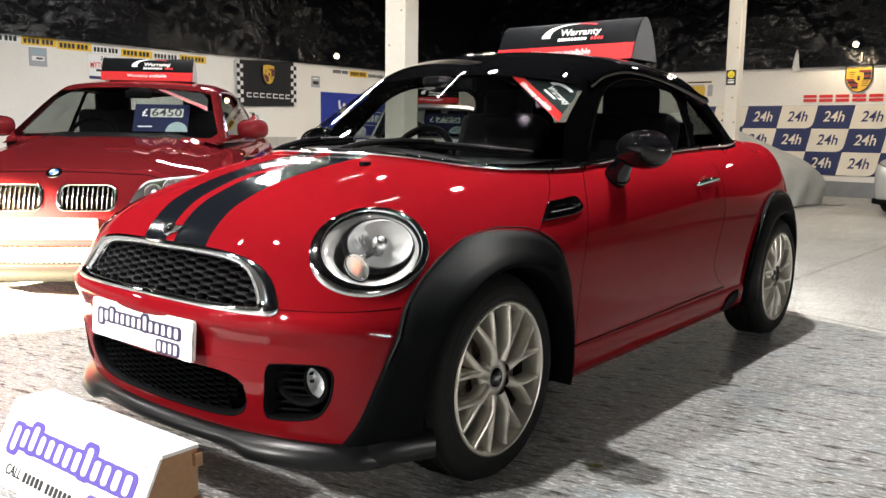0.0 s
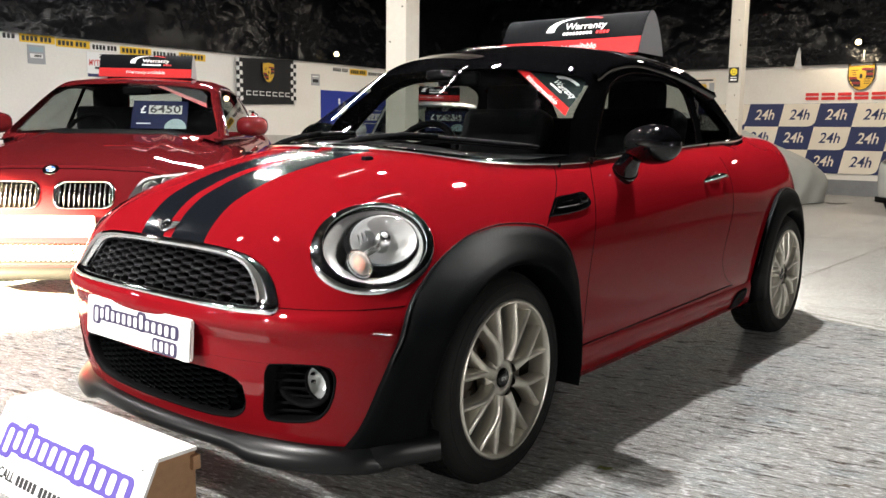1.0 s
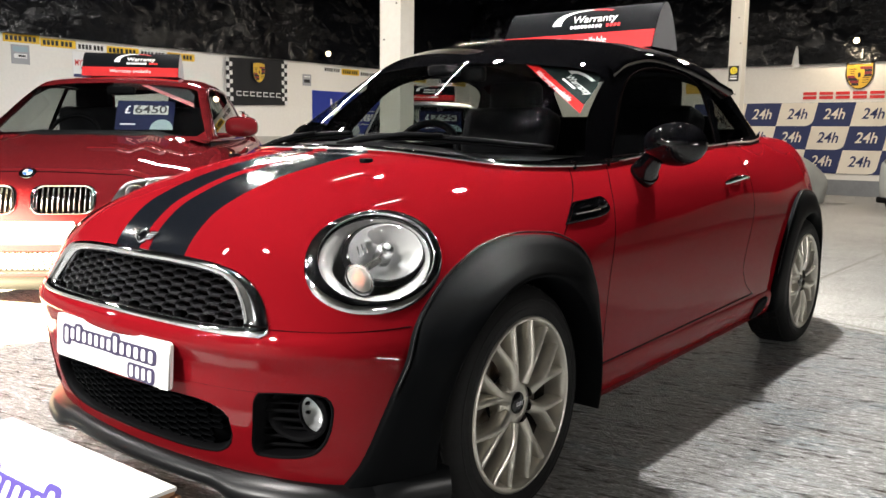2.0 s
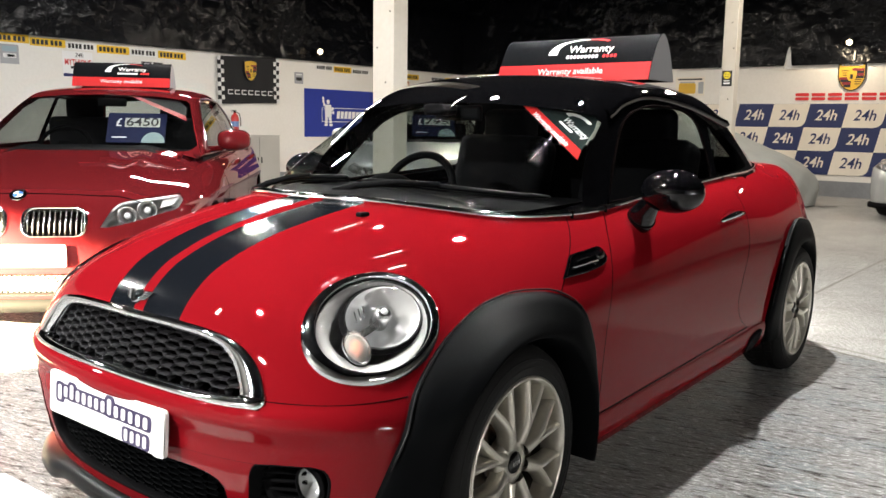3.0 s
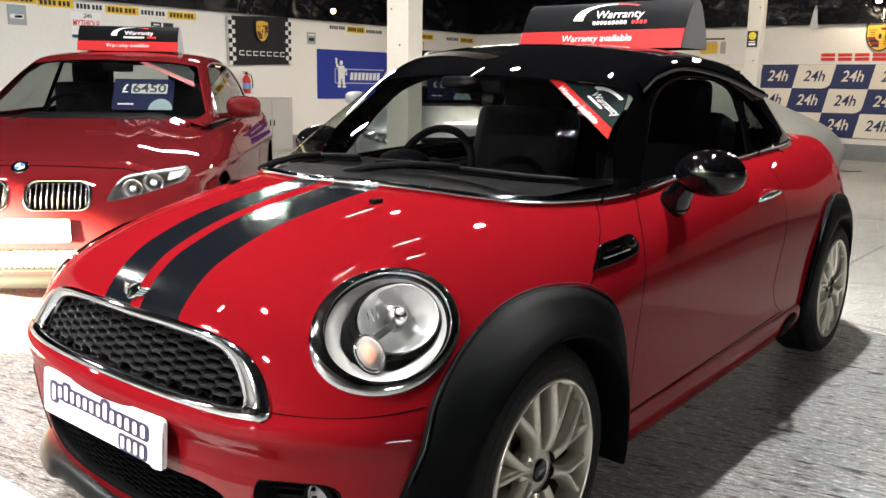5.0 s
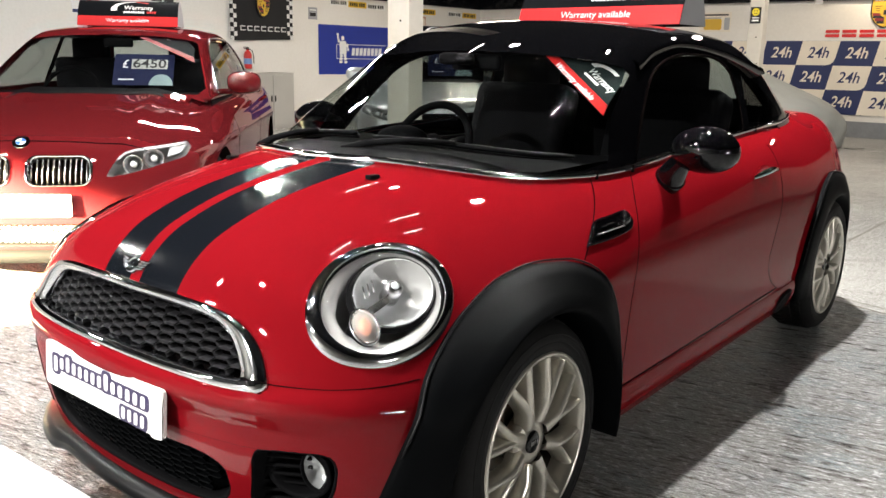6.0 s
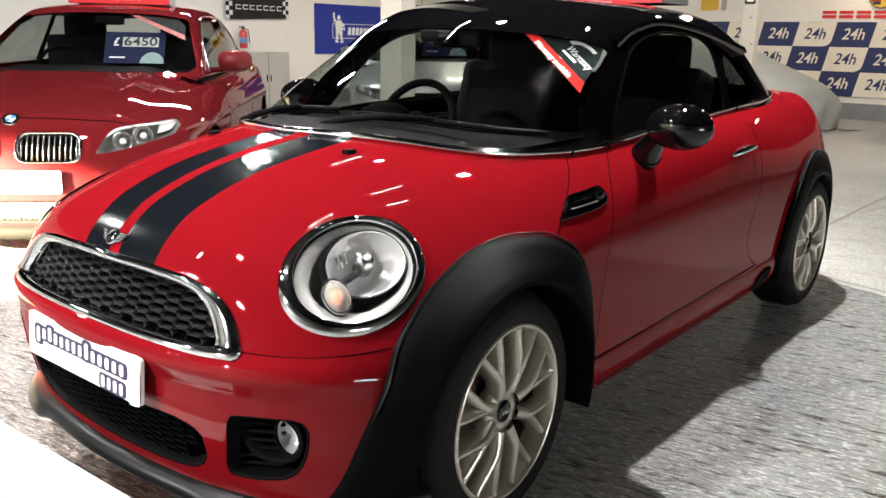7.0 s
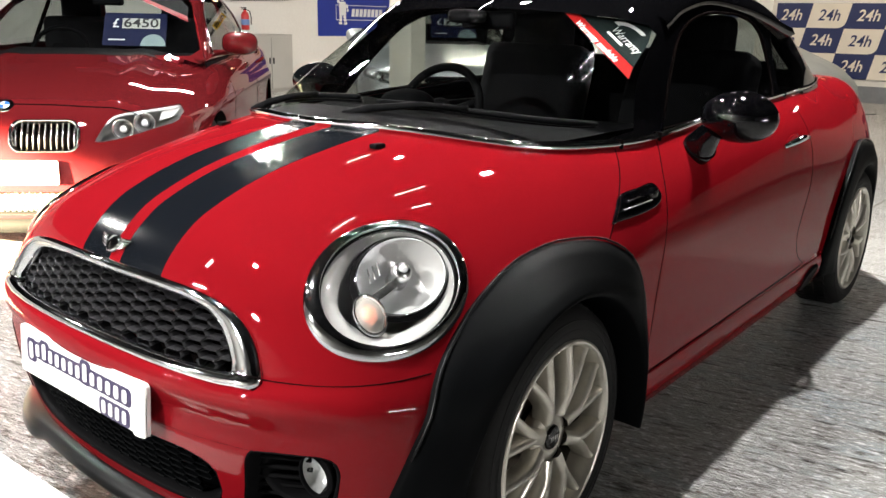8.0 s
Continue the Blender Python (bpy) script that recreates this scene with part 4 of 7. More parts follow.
ARCH_R = [(2.04, 0.21), (1.96, 0.30), (1.94, 0.338), (1.99, 0.45), (2.04, 0.53), (2.133, 0.64), (2.26, 0.71), (2.40, 0.738), (2.53, 0.722), (2.64, 0.675), (2.74, 0.58), (2.80, 0.46), (2.82, 0.34), (2.82, 0.24)]
BELT = [(0.0, -0.028), (0.10, -0.015), (0.172, 0.004), (0.29, 0.048), (0.39, 0.108), (0.50, 0.22), (0.579, 0.373), (0.611, 0.483), (0.636, 0.669), (0.642, 0.873), (0.640, 1.20), (0.632, 1.506), (0.622, 1.9), (0.600, 2.15), (0.565, 2.30), (0.48, 2.38)]


def dealer_mark(parent, face, rows, ink, h):
    """A dealer's mark as plain shapes: a bumpy dark ground with plain pale bars on it. rows: (x, z, width of one bar, how many, which stand taller)."""
    for x0, z0, w, count, tall in rows:
        for k in range(count):
            up = tall.get(k, 0.0)
            hh = h * (1 + abs(up))
            at = face @ pose(x0 + w * (k + 0.5), 0, z0 + up * h / 2)
            part("mark", plate_of(rounded(w * 1.5, hh * 1.4, min(w, hh) * 0.42, 4), 0.0007, at @ pose(0, -0.0010 - 0.00003 * k, 0)), ink, parent)
            part("mark_bar", plate_of(rounded(w * 0.56, hh, w * 0.20, 4), 0.0005, at @ pose(0, -0.0024, 0)), WHITE_PLASTIC, parent)


def build_coupe():
    car = thing("coupe_car", "red two-door coupe with a black roof and striped bonnet", "car")
    X, Y, Z = (1, 0, 0), (0, 1, 0), (0, 0, 1)
    bm = BODY.mesh(-0.05, 2.5, 0.50, 230, 120, 150, 40)
    layer = bm.faces.layers.int["panel"]
    for f in bm.faces:
        f[layer] = 1
    # panel numbers: 1 rear quarter and tail, 2 bonnet, 3 bumper, 4 wing, 5 door, 6 sill, 7 cowl, 8 stripes, 0 openings
    for s in (1, -1):
        on = lambda c, s=s: c.x * s > 0.0
        cut(bm, [(-0.9, 0.552), (0.30, 0.552), (0.232, 0.70), (0.40, 0.83), (0.50, 0.93), (0.2, 1.1), (-0.9, 1.1)], Y, Z, 2, on)
        cut(bm, [(-0.9, 0.05), (0.10, 0.05), (0.10, 0.552), (-0.9, 0.552)], Y, Z, 3, on)
        cut(bm, [(0.10, 0.05), (0.409, 0.05), (0.409, 0.313), (0.44, 0.55), (0.467, 0.66), (0.568, 0.816), (0.662, 0.92), (0.50, 0.93), (0.40, 0.83), (0.232, 0.70), (0.30, 0.552), (0.10, 0.552)], Y, Z, 4, on)
        cut(bm, [(0.409, 0.313), (0.44, 0.55), (0.467, 0.66), (0.568, 0.816), (0.662, 0.92), (1.74, 1.0), (1.70, 0.80), (1.674, 0.708), (1.60, 0.56), (1.563, 0.469), (1.60, 0.40), (1.70, 0.345), (0.902, 0.325)], Y, Z, 5, lambda c, s=s: c.x * s > 0.3)
        cut(bm, [(0.409, 0.05), (0.409, 0.313), (0.902, 0.325), (1.70, 0.345), (1.92, 0.35), (1.95, 0.05)], Y, Z, 6, on)
    half = smooth_line(BELT, 40)
    ring = [(x, y) for x, y in half] + [(-x, y) for x, y in reversed(half[1:])]
    cut(bm, ring, X, Y, 7, lambda c: c.z > 0.82)
    cut(bm, [(x, 0.16 + 0.5 * x * x) for x in np.linspace(-0.7, 0.7, 15)] + [(0.7, 2.7), (-0.7, 2.7)], X, Y, 0, lambda c: c.z > 0.80, only=(7,))
    for a, b in ((0.036, 0.180), (-0.118, -0.002)):
        cut(bm, [(a, -0.75), (b, -0.75), (b + 0.008, -0.3), (b + 0.055, 0.2), (a + 0.075, 0.2), (a + 0.012, -0.3)], X, Y, 8, lambda c: c.z > 0.66, only=(2,))
    cut(bm, GRILLE_OUT, X, Z, 0, lambda c: c.y < -0.3)
    cut(bm, INTAKE, X, Z, 0, lambda c: c.y < -0.3)
    c = on_front([(0.583, 0.699)])[0]
    n = Vector(BODY.normals(np.array([c]))[0])
    for s in (1, -1):
        cut(bm, [(s * x, z) for x, z in FOG], X, Z, 0, lambda c: c.y < -0.3)
        on = lambda c, s=s: c.x * s > 0.45
        for yc in (0.0, 2.467):
            cut(bm, arc(yc, 0.29, 0.365, 0.365, 0, 360, 32)[:-1], Y, Z, 0, on)
        # headlight hole, in the lamp's own plane
        e1 = Vector((0.124, 0.91, 0.41))
        e1 = (e1 - n * e1.dot(n)).normalized()
        e2 = n.cross(e1).normalized()
        f1, f2, cc = Vector((s * e1.x, e1.y, e1.z)), Vector((s * e2.x, e2.y, e2.z)), Vector((s * c.x, c.y, c.z))
        o = (cc.dot(f1), cc.dot(f2))
        cut(bm, arc(o[0], o[1], 0.180, 0.138, 0, 360, 36)[:-1], f1, f2, 0, lambda q, s=s: q.x * s > 0.3 and q.y < 0.05)
    names = {1: "rear_body", 2: "bonnet", 3: "front_bumper", 4: "front_wing", 5: "door", 6: "sill", 7: "cowl", 8: "bonnet_stripe"}
    mats = {1: RED, 2: RED, 3: RED, 4: RED, 5: RED, 6: RED, 7: DARK_PLASTIC, 8: STRIPE}
    BODY.panels(bm, names, mats, car, {8: "satin black bonnet stripe"}, pairs=(4, 5, 6, 7))
    bm.free()

    # gaps between panels
    for s in (1, -1):
        seam(car, on_front([(s * x, 0.552) for x in np.linspace(0.49, 0.69, 16)], -0.0005))
        seam(car, on_side([(y, 0.552) for y in np.linspace(-0.45, -0.36, 8)], -0.0005, s))
        seam(car, on_side(smooth_line([(0.225, 0.70), (0.31, 0.765), (0.40, 0.83), (0.475, 0.885)], 14), -0.0005, s))
        seam(car, on_side(smooth_line([(0.662, 0.893), (0.568, 0.816), (0.467, 0.66), (0.44, 0.55), (0.409, 0.313)], 24), -0.0005, s))
        seam(car, on_side(smooth_line([(0.409, 0.313), (0.902, 0.325), (1.70, 0.345)], 24), -0.0005, s), 0.003)
        seam(car, on_side(smooth_line([(1.71, 0.90), (1.70, 0.80), (1.674, 0.708), (1.60, 0.56), (1.563, 0.469), (1.60, 0.40), (1.70, 0.345)], 24), -0.0005, s), 0.0016)
        seam(car, on_front([(s * x, 0.408 + 0.012 * (x - 0.2)) for x in np.linspace(0.22, 0.47, 12)], -0.001), 0.0012)
        # bright strip along the foot of the glass
        strip = on_top([(s * x, y) for x, y in smooth_line(BELT, 130) if y < 2.26], 0.007)
        part("chrome_strip", sweep(strip, 0.0105, 8), CHROME, car, "chrome strip below the glass", smooth=True)
        for y in (0.50, 0.665, 1.71):
            q = min(strip, key=lambda v: abs(v.y - y))
            part("strip_joint", box((0.026, 0.004, 0.024), q, 0.001, 1), SEAM, car)

    # grille: chrome hoop above, chrome bar below, black honeycomb between
    grille = new("grille")
    grille.parent = car
    tagged(grille, "black honeycomb grille in a chrome hoop")
    part("hoop", front_ring(GRILLE_OUT, GRILLE_IN, [(0, -0.006), (0, 0.004), (0.12, 0.011), (0.5, 0.012), (0.85, 0.006), (1.0, -0.006)], 140, 0.03), CHROME, grille, "chrome grille hoop", smooth=True)
    seam(grille, on_front([(x, 0.5535) for x in np.linspace(0.437, 0.492, 6)], 0.0105), 0.002)
    seam(grille, on_front([(-x, 0.5535) for x in np.linspace(0.437, 0.492, 6)], 0.0105), 0.002)
    part("honeycomb", honeycomb(GRILLE_IN, 0.057, 0.0192, -0.014, 0.0023, 0.02), MESH_BLACK, grille, "black honeycomb mesh")
    part("backing", loft([on_front(resample(GRILLE_IN, 80, True), -0.045), on_front([(x * 0.3, 0.607 + (z - 0.607) * 0.2) for x, z in resample(GRILLE_IN, 80, True)], -0.05)], closed_cols=True), SEAM, grille)
    intake = new("lower_intake")
    intake.parent = car
    small = [(x * 0.965, 0.301 + (z - 0.301) * 0.90) for x, z in INTAKE]
    part("intake_frame", front_ring(INTAKE, small, [(0, -0.001), (0.1, 0.001), (0.6, -0.006), (1, -0.02)], 120, 0.05), DARK_PLASTIC, intake, smooth=True)
    part("honeycomb", honeycomb([(x * 0.84, z) for x, z in small], 0.050, 0.0175, -0.018, 0.0021, 0.02), PLASTIC, intake)
    part("backing", loft([on_front(resample(small, 80, True), -0.06), on_front([(x * 0.3, 0.301 + (z - 0.301) * 0.2) for x, z in resample(small, 80, True)], -0.065)], closed_cols=True), SEAM, intake)
    for s in (1, -1):
        part("intake_cheek", loft([on_front([(s * (0.30 + 0.02 * t), 0.24 + 0.125 * t) for t in np.linspace(0, 1, 6)], -0.025), on_front([(s * (0.335 + 0.02 * t), 0.25 + 0.105 * t) for t in np.linspace(0, 1, 6)], -0.055)]), PLASTIC, intake, smooth=True)
        # fog lamp in its black pocket
        fog = new("fog_lamp_pocket")
        fog.parent = car
        out = [(s * x, z) for x, z in FOG]
        cx, cz = 0.535, 0.335
        inn = [(s * (cx + (x - cx) * 0.93), cz + (z - cz) * 0.93) for x, z in FOG]
        part("pocket", front_ring(out, inn, [(0, -0.001), (0.3, 0.002), (1, -0.008)], 80, 0.09), DARK_PLASTIC, fog, smooth=True)
        back = [v + Vector((0, 0.075, 0)) for v in on_front(inn, 0)]
        bmb = bmesh.new()
        bmb.faces.new([bmb.verts.new(v) for v in back])
        part("backing", bmb, SEAM, fog)
        for k in range(7):
            z = 0.268 + 0.022 * k
            a, b = on_front([(s * 0.452, z), (s * 0.56, z)], -0.03)
            part("slat", sweep([a, b + Vector((0, 0.02, 0))], 0.0045, 6), DARK_PLASTIC, fog)
        q = on_front([(s * 0.545, 0.352)], -0.035)[0]
        aim = Vector((s * 0.30, -1, 0.02)).normalized()
        m = Matrix.Translation(q) @ aim.to_track_quat("Z", "Y").to_matrix().to_4x4()
        b = lathe([(0.064, 0.006), (0.060, 0.010), (0.052, 0.004), (0.045, -0.03), (0.04, -0.05)], 36, "z")
        bmesh.ops.transform(b, matrix=m @ Matrix.Diagonal((1.25, 0.95, 1, 1)), verts=b.verts)
        part("bezel", b, DARK_PLASTIC, fog, smooth=True)
        q = on_front([(s * 0.583, 0.362)], -0.022)[0]
        m = Matrix.Translation(q) @ aim.to_track_quat("Z", "Y").to_matrix().to_4x4()
        for nm, prof, mat in (("lens", [(0.0, 0.012), (0.018, 0.010), (0.032, 0.003), (0.036, -0.006)], CLEAR), ("reflector", [(0.036, -0.004), (0.030, -0.022), (0.012, -0.032), (0.0, -0.033)], REFLECTOR), ("rim", [(0.040, -0.01), (0.039, 0.002), (0.035, 0.003), (0.035, -0.01)], DARK_PLASTIC)):
            b = lathe(prof, 32, "z")
            bmesh.ops.transform(b, matrix=m @ Matrix.Rotation(radians(s * 14), 4, "Z") @ Matrix.Diagonal((0.92, 1.18, 1, 1)), verts=b.verts)
            part(nm, b, mat, fog, smooth=True)
        headlight(car, s)
        flare(car, 0.0, s, ARCH_F, 0.05)
        flare(car, 2.467, s, ARCH_R, 0.0)

    # front lip
    lip = []
    for prof in ((0.000, 0.055), (0.022, 0.050), (0.046, 0.030), (0.052, 0.012), (0.046, -0.002), (0.02, -0.008), (-0.03, -0.008)):
        row = []
        for x in np.linspace(-0.70, 0.70, 85):
            ax = abs(x)
            step = 1 / (1 + math.exp(-(ax - 0.36) / 0.018))
            size = (0.75 + 0.35 * step) * min(1.0, max(0.25, (0.735 - ax) / 0.06))
            y = -0.617 + 0.22 * ax ** 2 + 0.9 * ax ** 6 - prof[0] * size
            row.append(Vector((x, y, 0.142 + 0.018 * (1 - step) + prof[1] * size - 0.02 * max(0, ax - 0.5))))
        lip.append(row)
    part("front_lip", loft(lip), LIP_PLASTIC, car, "black plastic front lip", smooth=True)

    # foot that carries the lip round to the arch trim
    for s in (1, -1):
        rows = []
        for t in np.linspace(0, 1, 14):
            ax = 0.60 + 0.155 * t
            y = -0.617 + 0.22 * ax ** 2 + 0.9 * ax ** 6 + 0.10 * max(0, t - 0.6)
            out = Vector((0.44 * ax + 5.4 * ax ** 5, -1.0, 0)).normalized()
            grow = min(1.0, 0.55 + 0.6 * t)
            rows.append([Vector((s * (ax + out.x * d * grow), y + out.y * d * grow, 0.140 + z * grow)) for d, z in ((-0.02, 0.085), (0.006, 0.078), (0.022, 0.055), (0.028, 0.030), (0.024, 0.006), (0.0, -0.004), (-0.05, -0.004))])
        b = loft(rows)
        bmesh.ops.recalc_face_normals(b, faces=b.faces)
        part("arch_foot", b, LIP_PLASTIC, car, "black plastic foot of the arch trim", smooth=True)

    # plate with its curled white holder
    plate = new("front_plate")
    plate.parent = car
    tagged(plate, "white dealer plate with purple print, its end lifting")
    m = pose(-0.005, -0.684, 0.444, -4, 0, 0)
    part("board", plate_of(rounded(0.522, 0.112, 0.012), 0.008, m), WHITE_PLASTIC, plate)
    dealer_mark(plate, m, [(-0.222, 0.010, 0.0295, 9, {0: -0.4, 2: 0.3, 8: 0.4}), (0.0435, 0.010, 0.031, 5, {}), (0.090, -0.036, 0.026, 4, {})], DARK_PURPLE, 0.028)
    part("curled_end", loft([[m @ Vector((0.215 + 0.0075 * i, -0.003 - 0.010 * math.sin(i / 6 * 3.1) * (0.6 + 0.4 * j / 6), -0.054 + 0.018 * j)) for i in range(7)] for j in range(7)]), WHITE_PLASTIC, plate, "lifting white end cap", smooth=True)

    # winged badge
    badge = new("badge")
    badge.parent = car
    p = on_front([(0, 0.716)])[0]
    n = Vector(BODY.normals(np.array([p]))[0])
    m = Matrix.Translation(p) @ n.to_track_quat("Z", "Y").to_matrix().to_4x4()
    m = m @ Matrix.Scale(0.84, 4)
    b = lathe([(0.0, 0.011), (0.016, 0.0105), (0.019, 0.007), (0.020, 0.0)], 28, "z")
    bmesh.ops.transform(b, matrix=m, verts=b.verts)
    part("roundel", b, BLACK_GLOSS, badge, smooth=True)
    b = lathe([(0.019, 0.008), (0.021, 0.0115), (0.024, 0.009), (0.025, 0.0)], 28, "z")
    bmesh.ops.transform(b, matrix=m, verts=b.verts)
    part("ring", b, CHROME, badge, smooth=True)
    for s in (1, -1):
        for k in range(4):
            q = [m @ Vector((s * (0.021 + 0.004 * k), -0.010 + 0.008 * k, 0.006)), m @ Vector((s * (0.048 + 0.006 * k), -0.004 + 0.0075 * k, 0.004))]
            part("feather", sweep(q, [0.0042, 0.0022], 8), CHROME, badge, smooth=True)

    # side scuttle, filler-like turn repeater
    for s in (1, -1):
        sc = new("side_scuttle")
        sc.parent = car
        outl = smooth_line([(0.262, 0.735), (0.300, 0.762), (0.345, 0.789), (0.42, 0.796), (0.484, 0.801), (0.500, 0.792), (0.502, 0.775), (0.480, 0.757), (0.398, 0.744), (0.262, 0.735)], 48)[:-1]
        cy, cz = 0.385, 0.770
        rows = [on_side([(cy + (y - cy) * k, cz + (z - cz) * k) for y, z in outl], l, s) for k, l in ((1.0, 0.0), (1.0, 0.006), (0.93, 0.008), (0.86, 0.005), (0.82, -0.004))]
        b = loft(rows, closed_cols=True)
        bmesh.ops.recalc_face_normals(b, faces=b.faces)
        part("frame", b, BLACK_GLOSS, sc, smooth=True)
        bmb = bmesh.new()
        bmb.faces.new([bmb.verts.new(v) for v in on_side([(cy + (y - cy) * 0.84, cz + (z - cz) * 0.84) for y, z in outl], 0.004, s)])
        bmesh.ops.recalc_face_normals(bmb, faces=bmb.faces)
        part("backing", bmb, BLACK_GLOSS, sc)
        for k, z in enumerate((0.762, 0.776)):
            part("blade", sweep(on_side([(0.32 + 0.03 * k, z - 0.004), (0.38, z), (0.44, z + 0.003)], 0.008, s), 0.0035, 8), CHROME if k == 0 else BLACK_GLOSS, sc, smooth=True)
        q = on_side([(0.470, 0.778)], 0.003, s)[0]
        b = bmesh.new()
        bmesh.ops.create_uvsphere(b, u_segments=20, v_segments=12, radius=1)
        bmesh.ops.transform(b, matrix=Matrix.Translation(q) @ Matrix.Diagonal((0.012, 0.024, 0.017, 1)), verts=b.verts)
        part("repeater", b, BLACK_GLOSS, sc, smooth=True)
        # door handle and its dish
        handle = new("door_handle")
        handle.parent = car
        q = on_side([(1.40, 0.806), (1.46, 0.812), (1.52, 0.816), (1.58, 0.815), (1.63, 0.812)], [0.004, 0.026, 0.032, 0.026, 0.004], s)
        part("grip", sweep(q, [0.008, 0.013, 0.014, 0.013, 0.008], 10, flat=0.8), CHROME, handle, "chrome door handle", smooth=True)
        q = on_side([(1.51, 0.808)], -0.004, s)[0]
        b = bmesh.new()
        bmesh.ops.create_uvsphere(b, u_segments=24, v_segments=12, radius=1)
        bmesh.ops.transform(b, matrix=Matrix.Translation(q) @ Matrix.Diagonal((0.008, 0.075, 0.036, 1)), verts=b.verts)
        part("dish", b, RED, handle, smooth=True)
        # vent at the end of the sill
        q = smooth_line([(1.70, 0.240), (1.76, 0.238), (1.83, 0.25), (1.86, 0.285), (1.855, 0.315), (1.78, 0.310), (1.72, 0.285), (1.70, 0.240)], 28)[:-1]
        rows = [on_side([(1.78 + (y - 1.78) * k, 0.277 + (z - 0.277) * k) for y, z in q], l, s) for k, l in ((1.0, 0.012), (0.94, 0.024), (0.8, 0.021), (0.1, 0.0215))]
        b = loft(rows, closed_cols=True)
        bmesh.ops.recalc_face_normals(b, faces=b.faces)
        part("sill_vent", b, DARK_PLASTIC, car, smooth=True)
        # skirt along the sill
        row = []
        for dz, lift in ((0.0, 0.002), (-0.02, 0.012), (-0.06, 0.018), (-0.10, 0.016), (-0.115, 0.004), (-0.12, -0.03)):
            row.append(on_side([(y, 0.305 + 0.018 * (y - 0.4) + dz) for y in np.linspace(0.42, 1.93, 40)], lift, s))
        b = loft(row)
        bmesh.ops.recalc_face_normals(b, faces=b.faces)
        part("side_skirt", b, RED, car, "red side skirt", smooth=True)
        # mirror
        mir = new("door_mirror")
        mir.parent = car
        b = bmesh.new()
        bmesh.ops.create_uvsphere(b, u_segments=40, v_segments=24, radius=1)
        for v in b.verts:
            if v.co.y > 0.15:
                v.co.y = 0.15 + (v.co.y - 0.15) * 0.25
        bmesh.ops.transform(b, matrix=Matrix.Translation((s * 0.822, 0.77, 0.958)) @ Matrix.Rotation(radians(-s * 14), 4, "Z") @ Matrix.Diagonal((0.108, 0.095, 0.069, 1)), verts=b.verts)
        part("mirror_cap", b, BLACK_GLOSS, mir, "gloss black mirror cap", smooth=True)
        part("stalk", sweep([(s * 0.688, 0.795, 0.838), (s * 0.700, 0.790, 0.850), (s * 0.712, 0.785, 0.864), (s * 0.735, 0.772, 0.895), (s * 0.760, 0.762, 0.925), (s * 0.79, 0.755, 0.95)], [0.034, 0.046, 0.047, 0.037, 0.029, 0.028], 24), BLACK_GLOSS, mir, smooth=True)
        part("stalk_collar", sweep([(s * 0.714, 0.784, 0.866), (s * 0.717, 0.782, 0.870)], [0.0472, 0.0462], 24), SEAM, mir, smooth=True)
        # washer jet on the bonnet
        q = on_top([(s * 0.288, -0.071)], 0.004)[0]
        part("washer_jet", box((0.022, 0.034, 0.012), q, 0.004), DARK_PLASTIC, car)
    for yc, steer in ((0.0, 1.5), (2.467, 0)):
        wheel("wheel", pose(0.762, yc, 0.297, 0, 0, steer), car)
        wheel("wheel", pose(-0.762, yc, 0.297, 0, 0, 180 + steer), car)
    part("underbody", box((1.10, 3.2, 0.22), (0, 1.2, 0.27)), DARK_PLASTIC, car)
    return car


coupe = build_coupe()


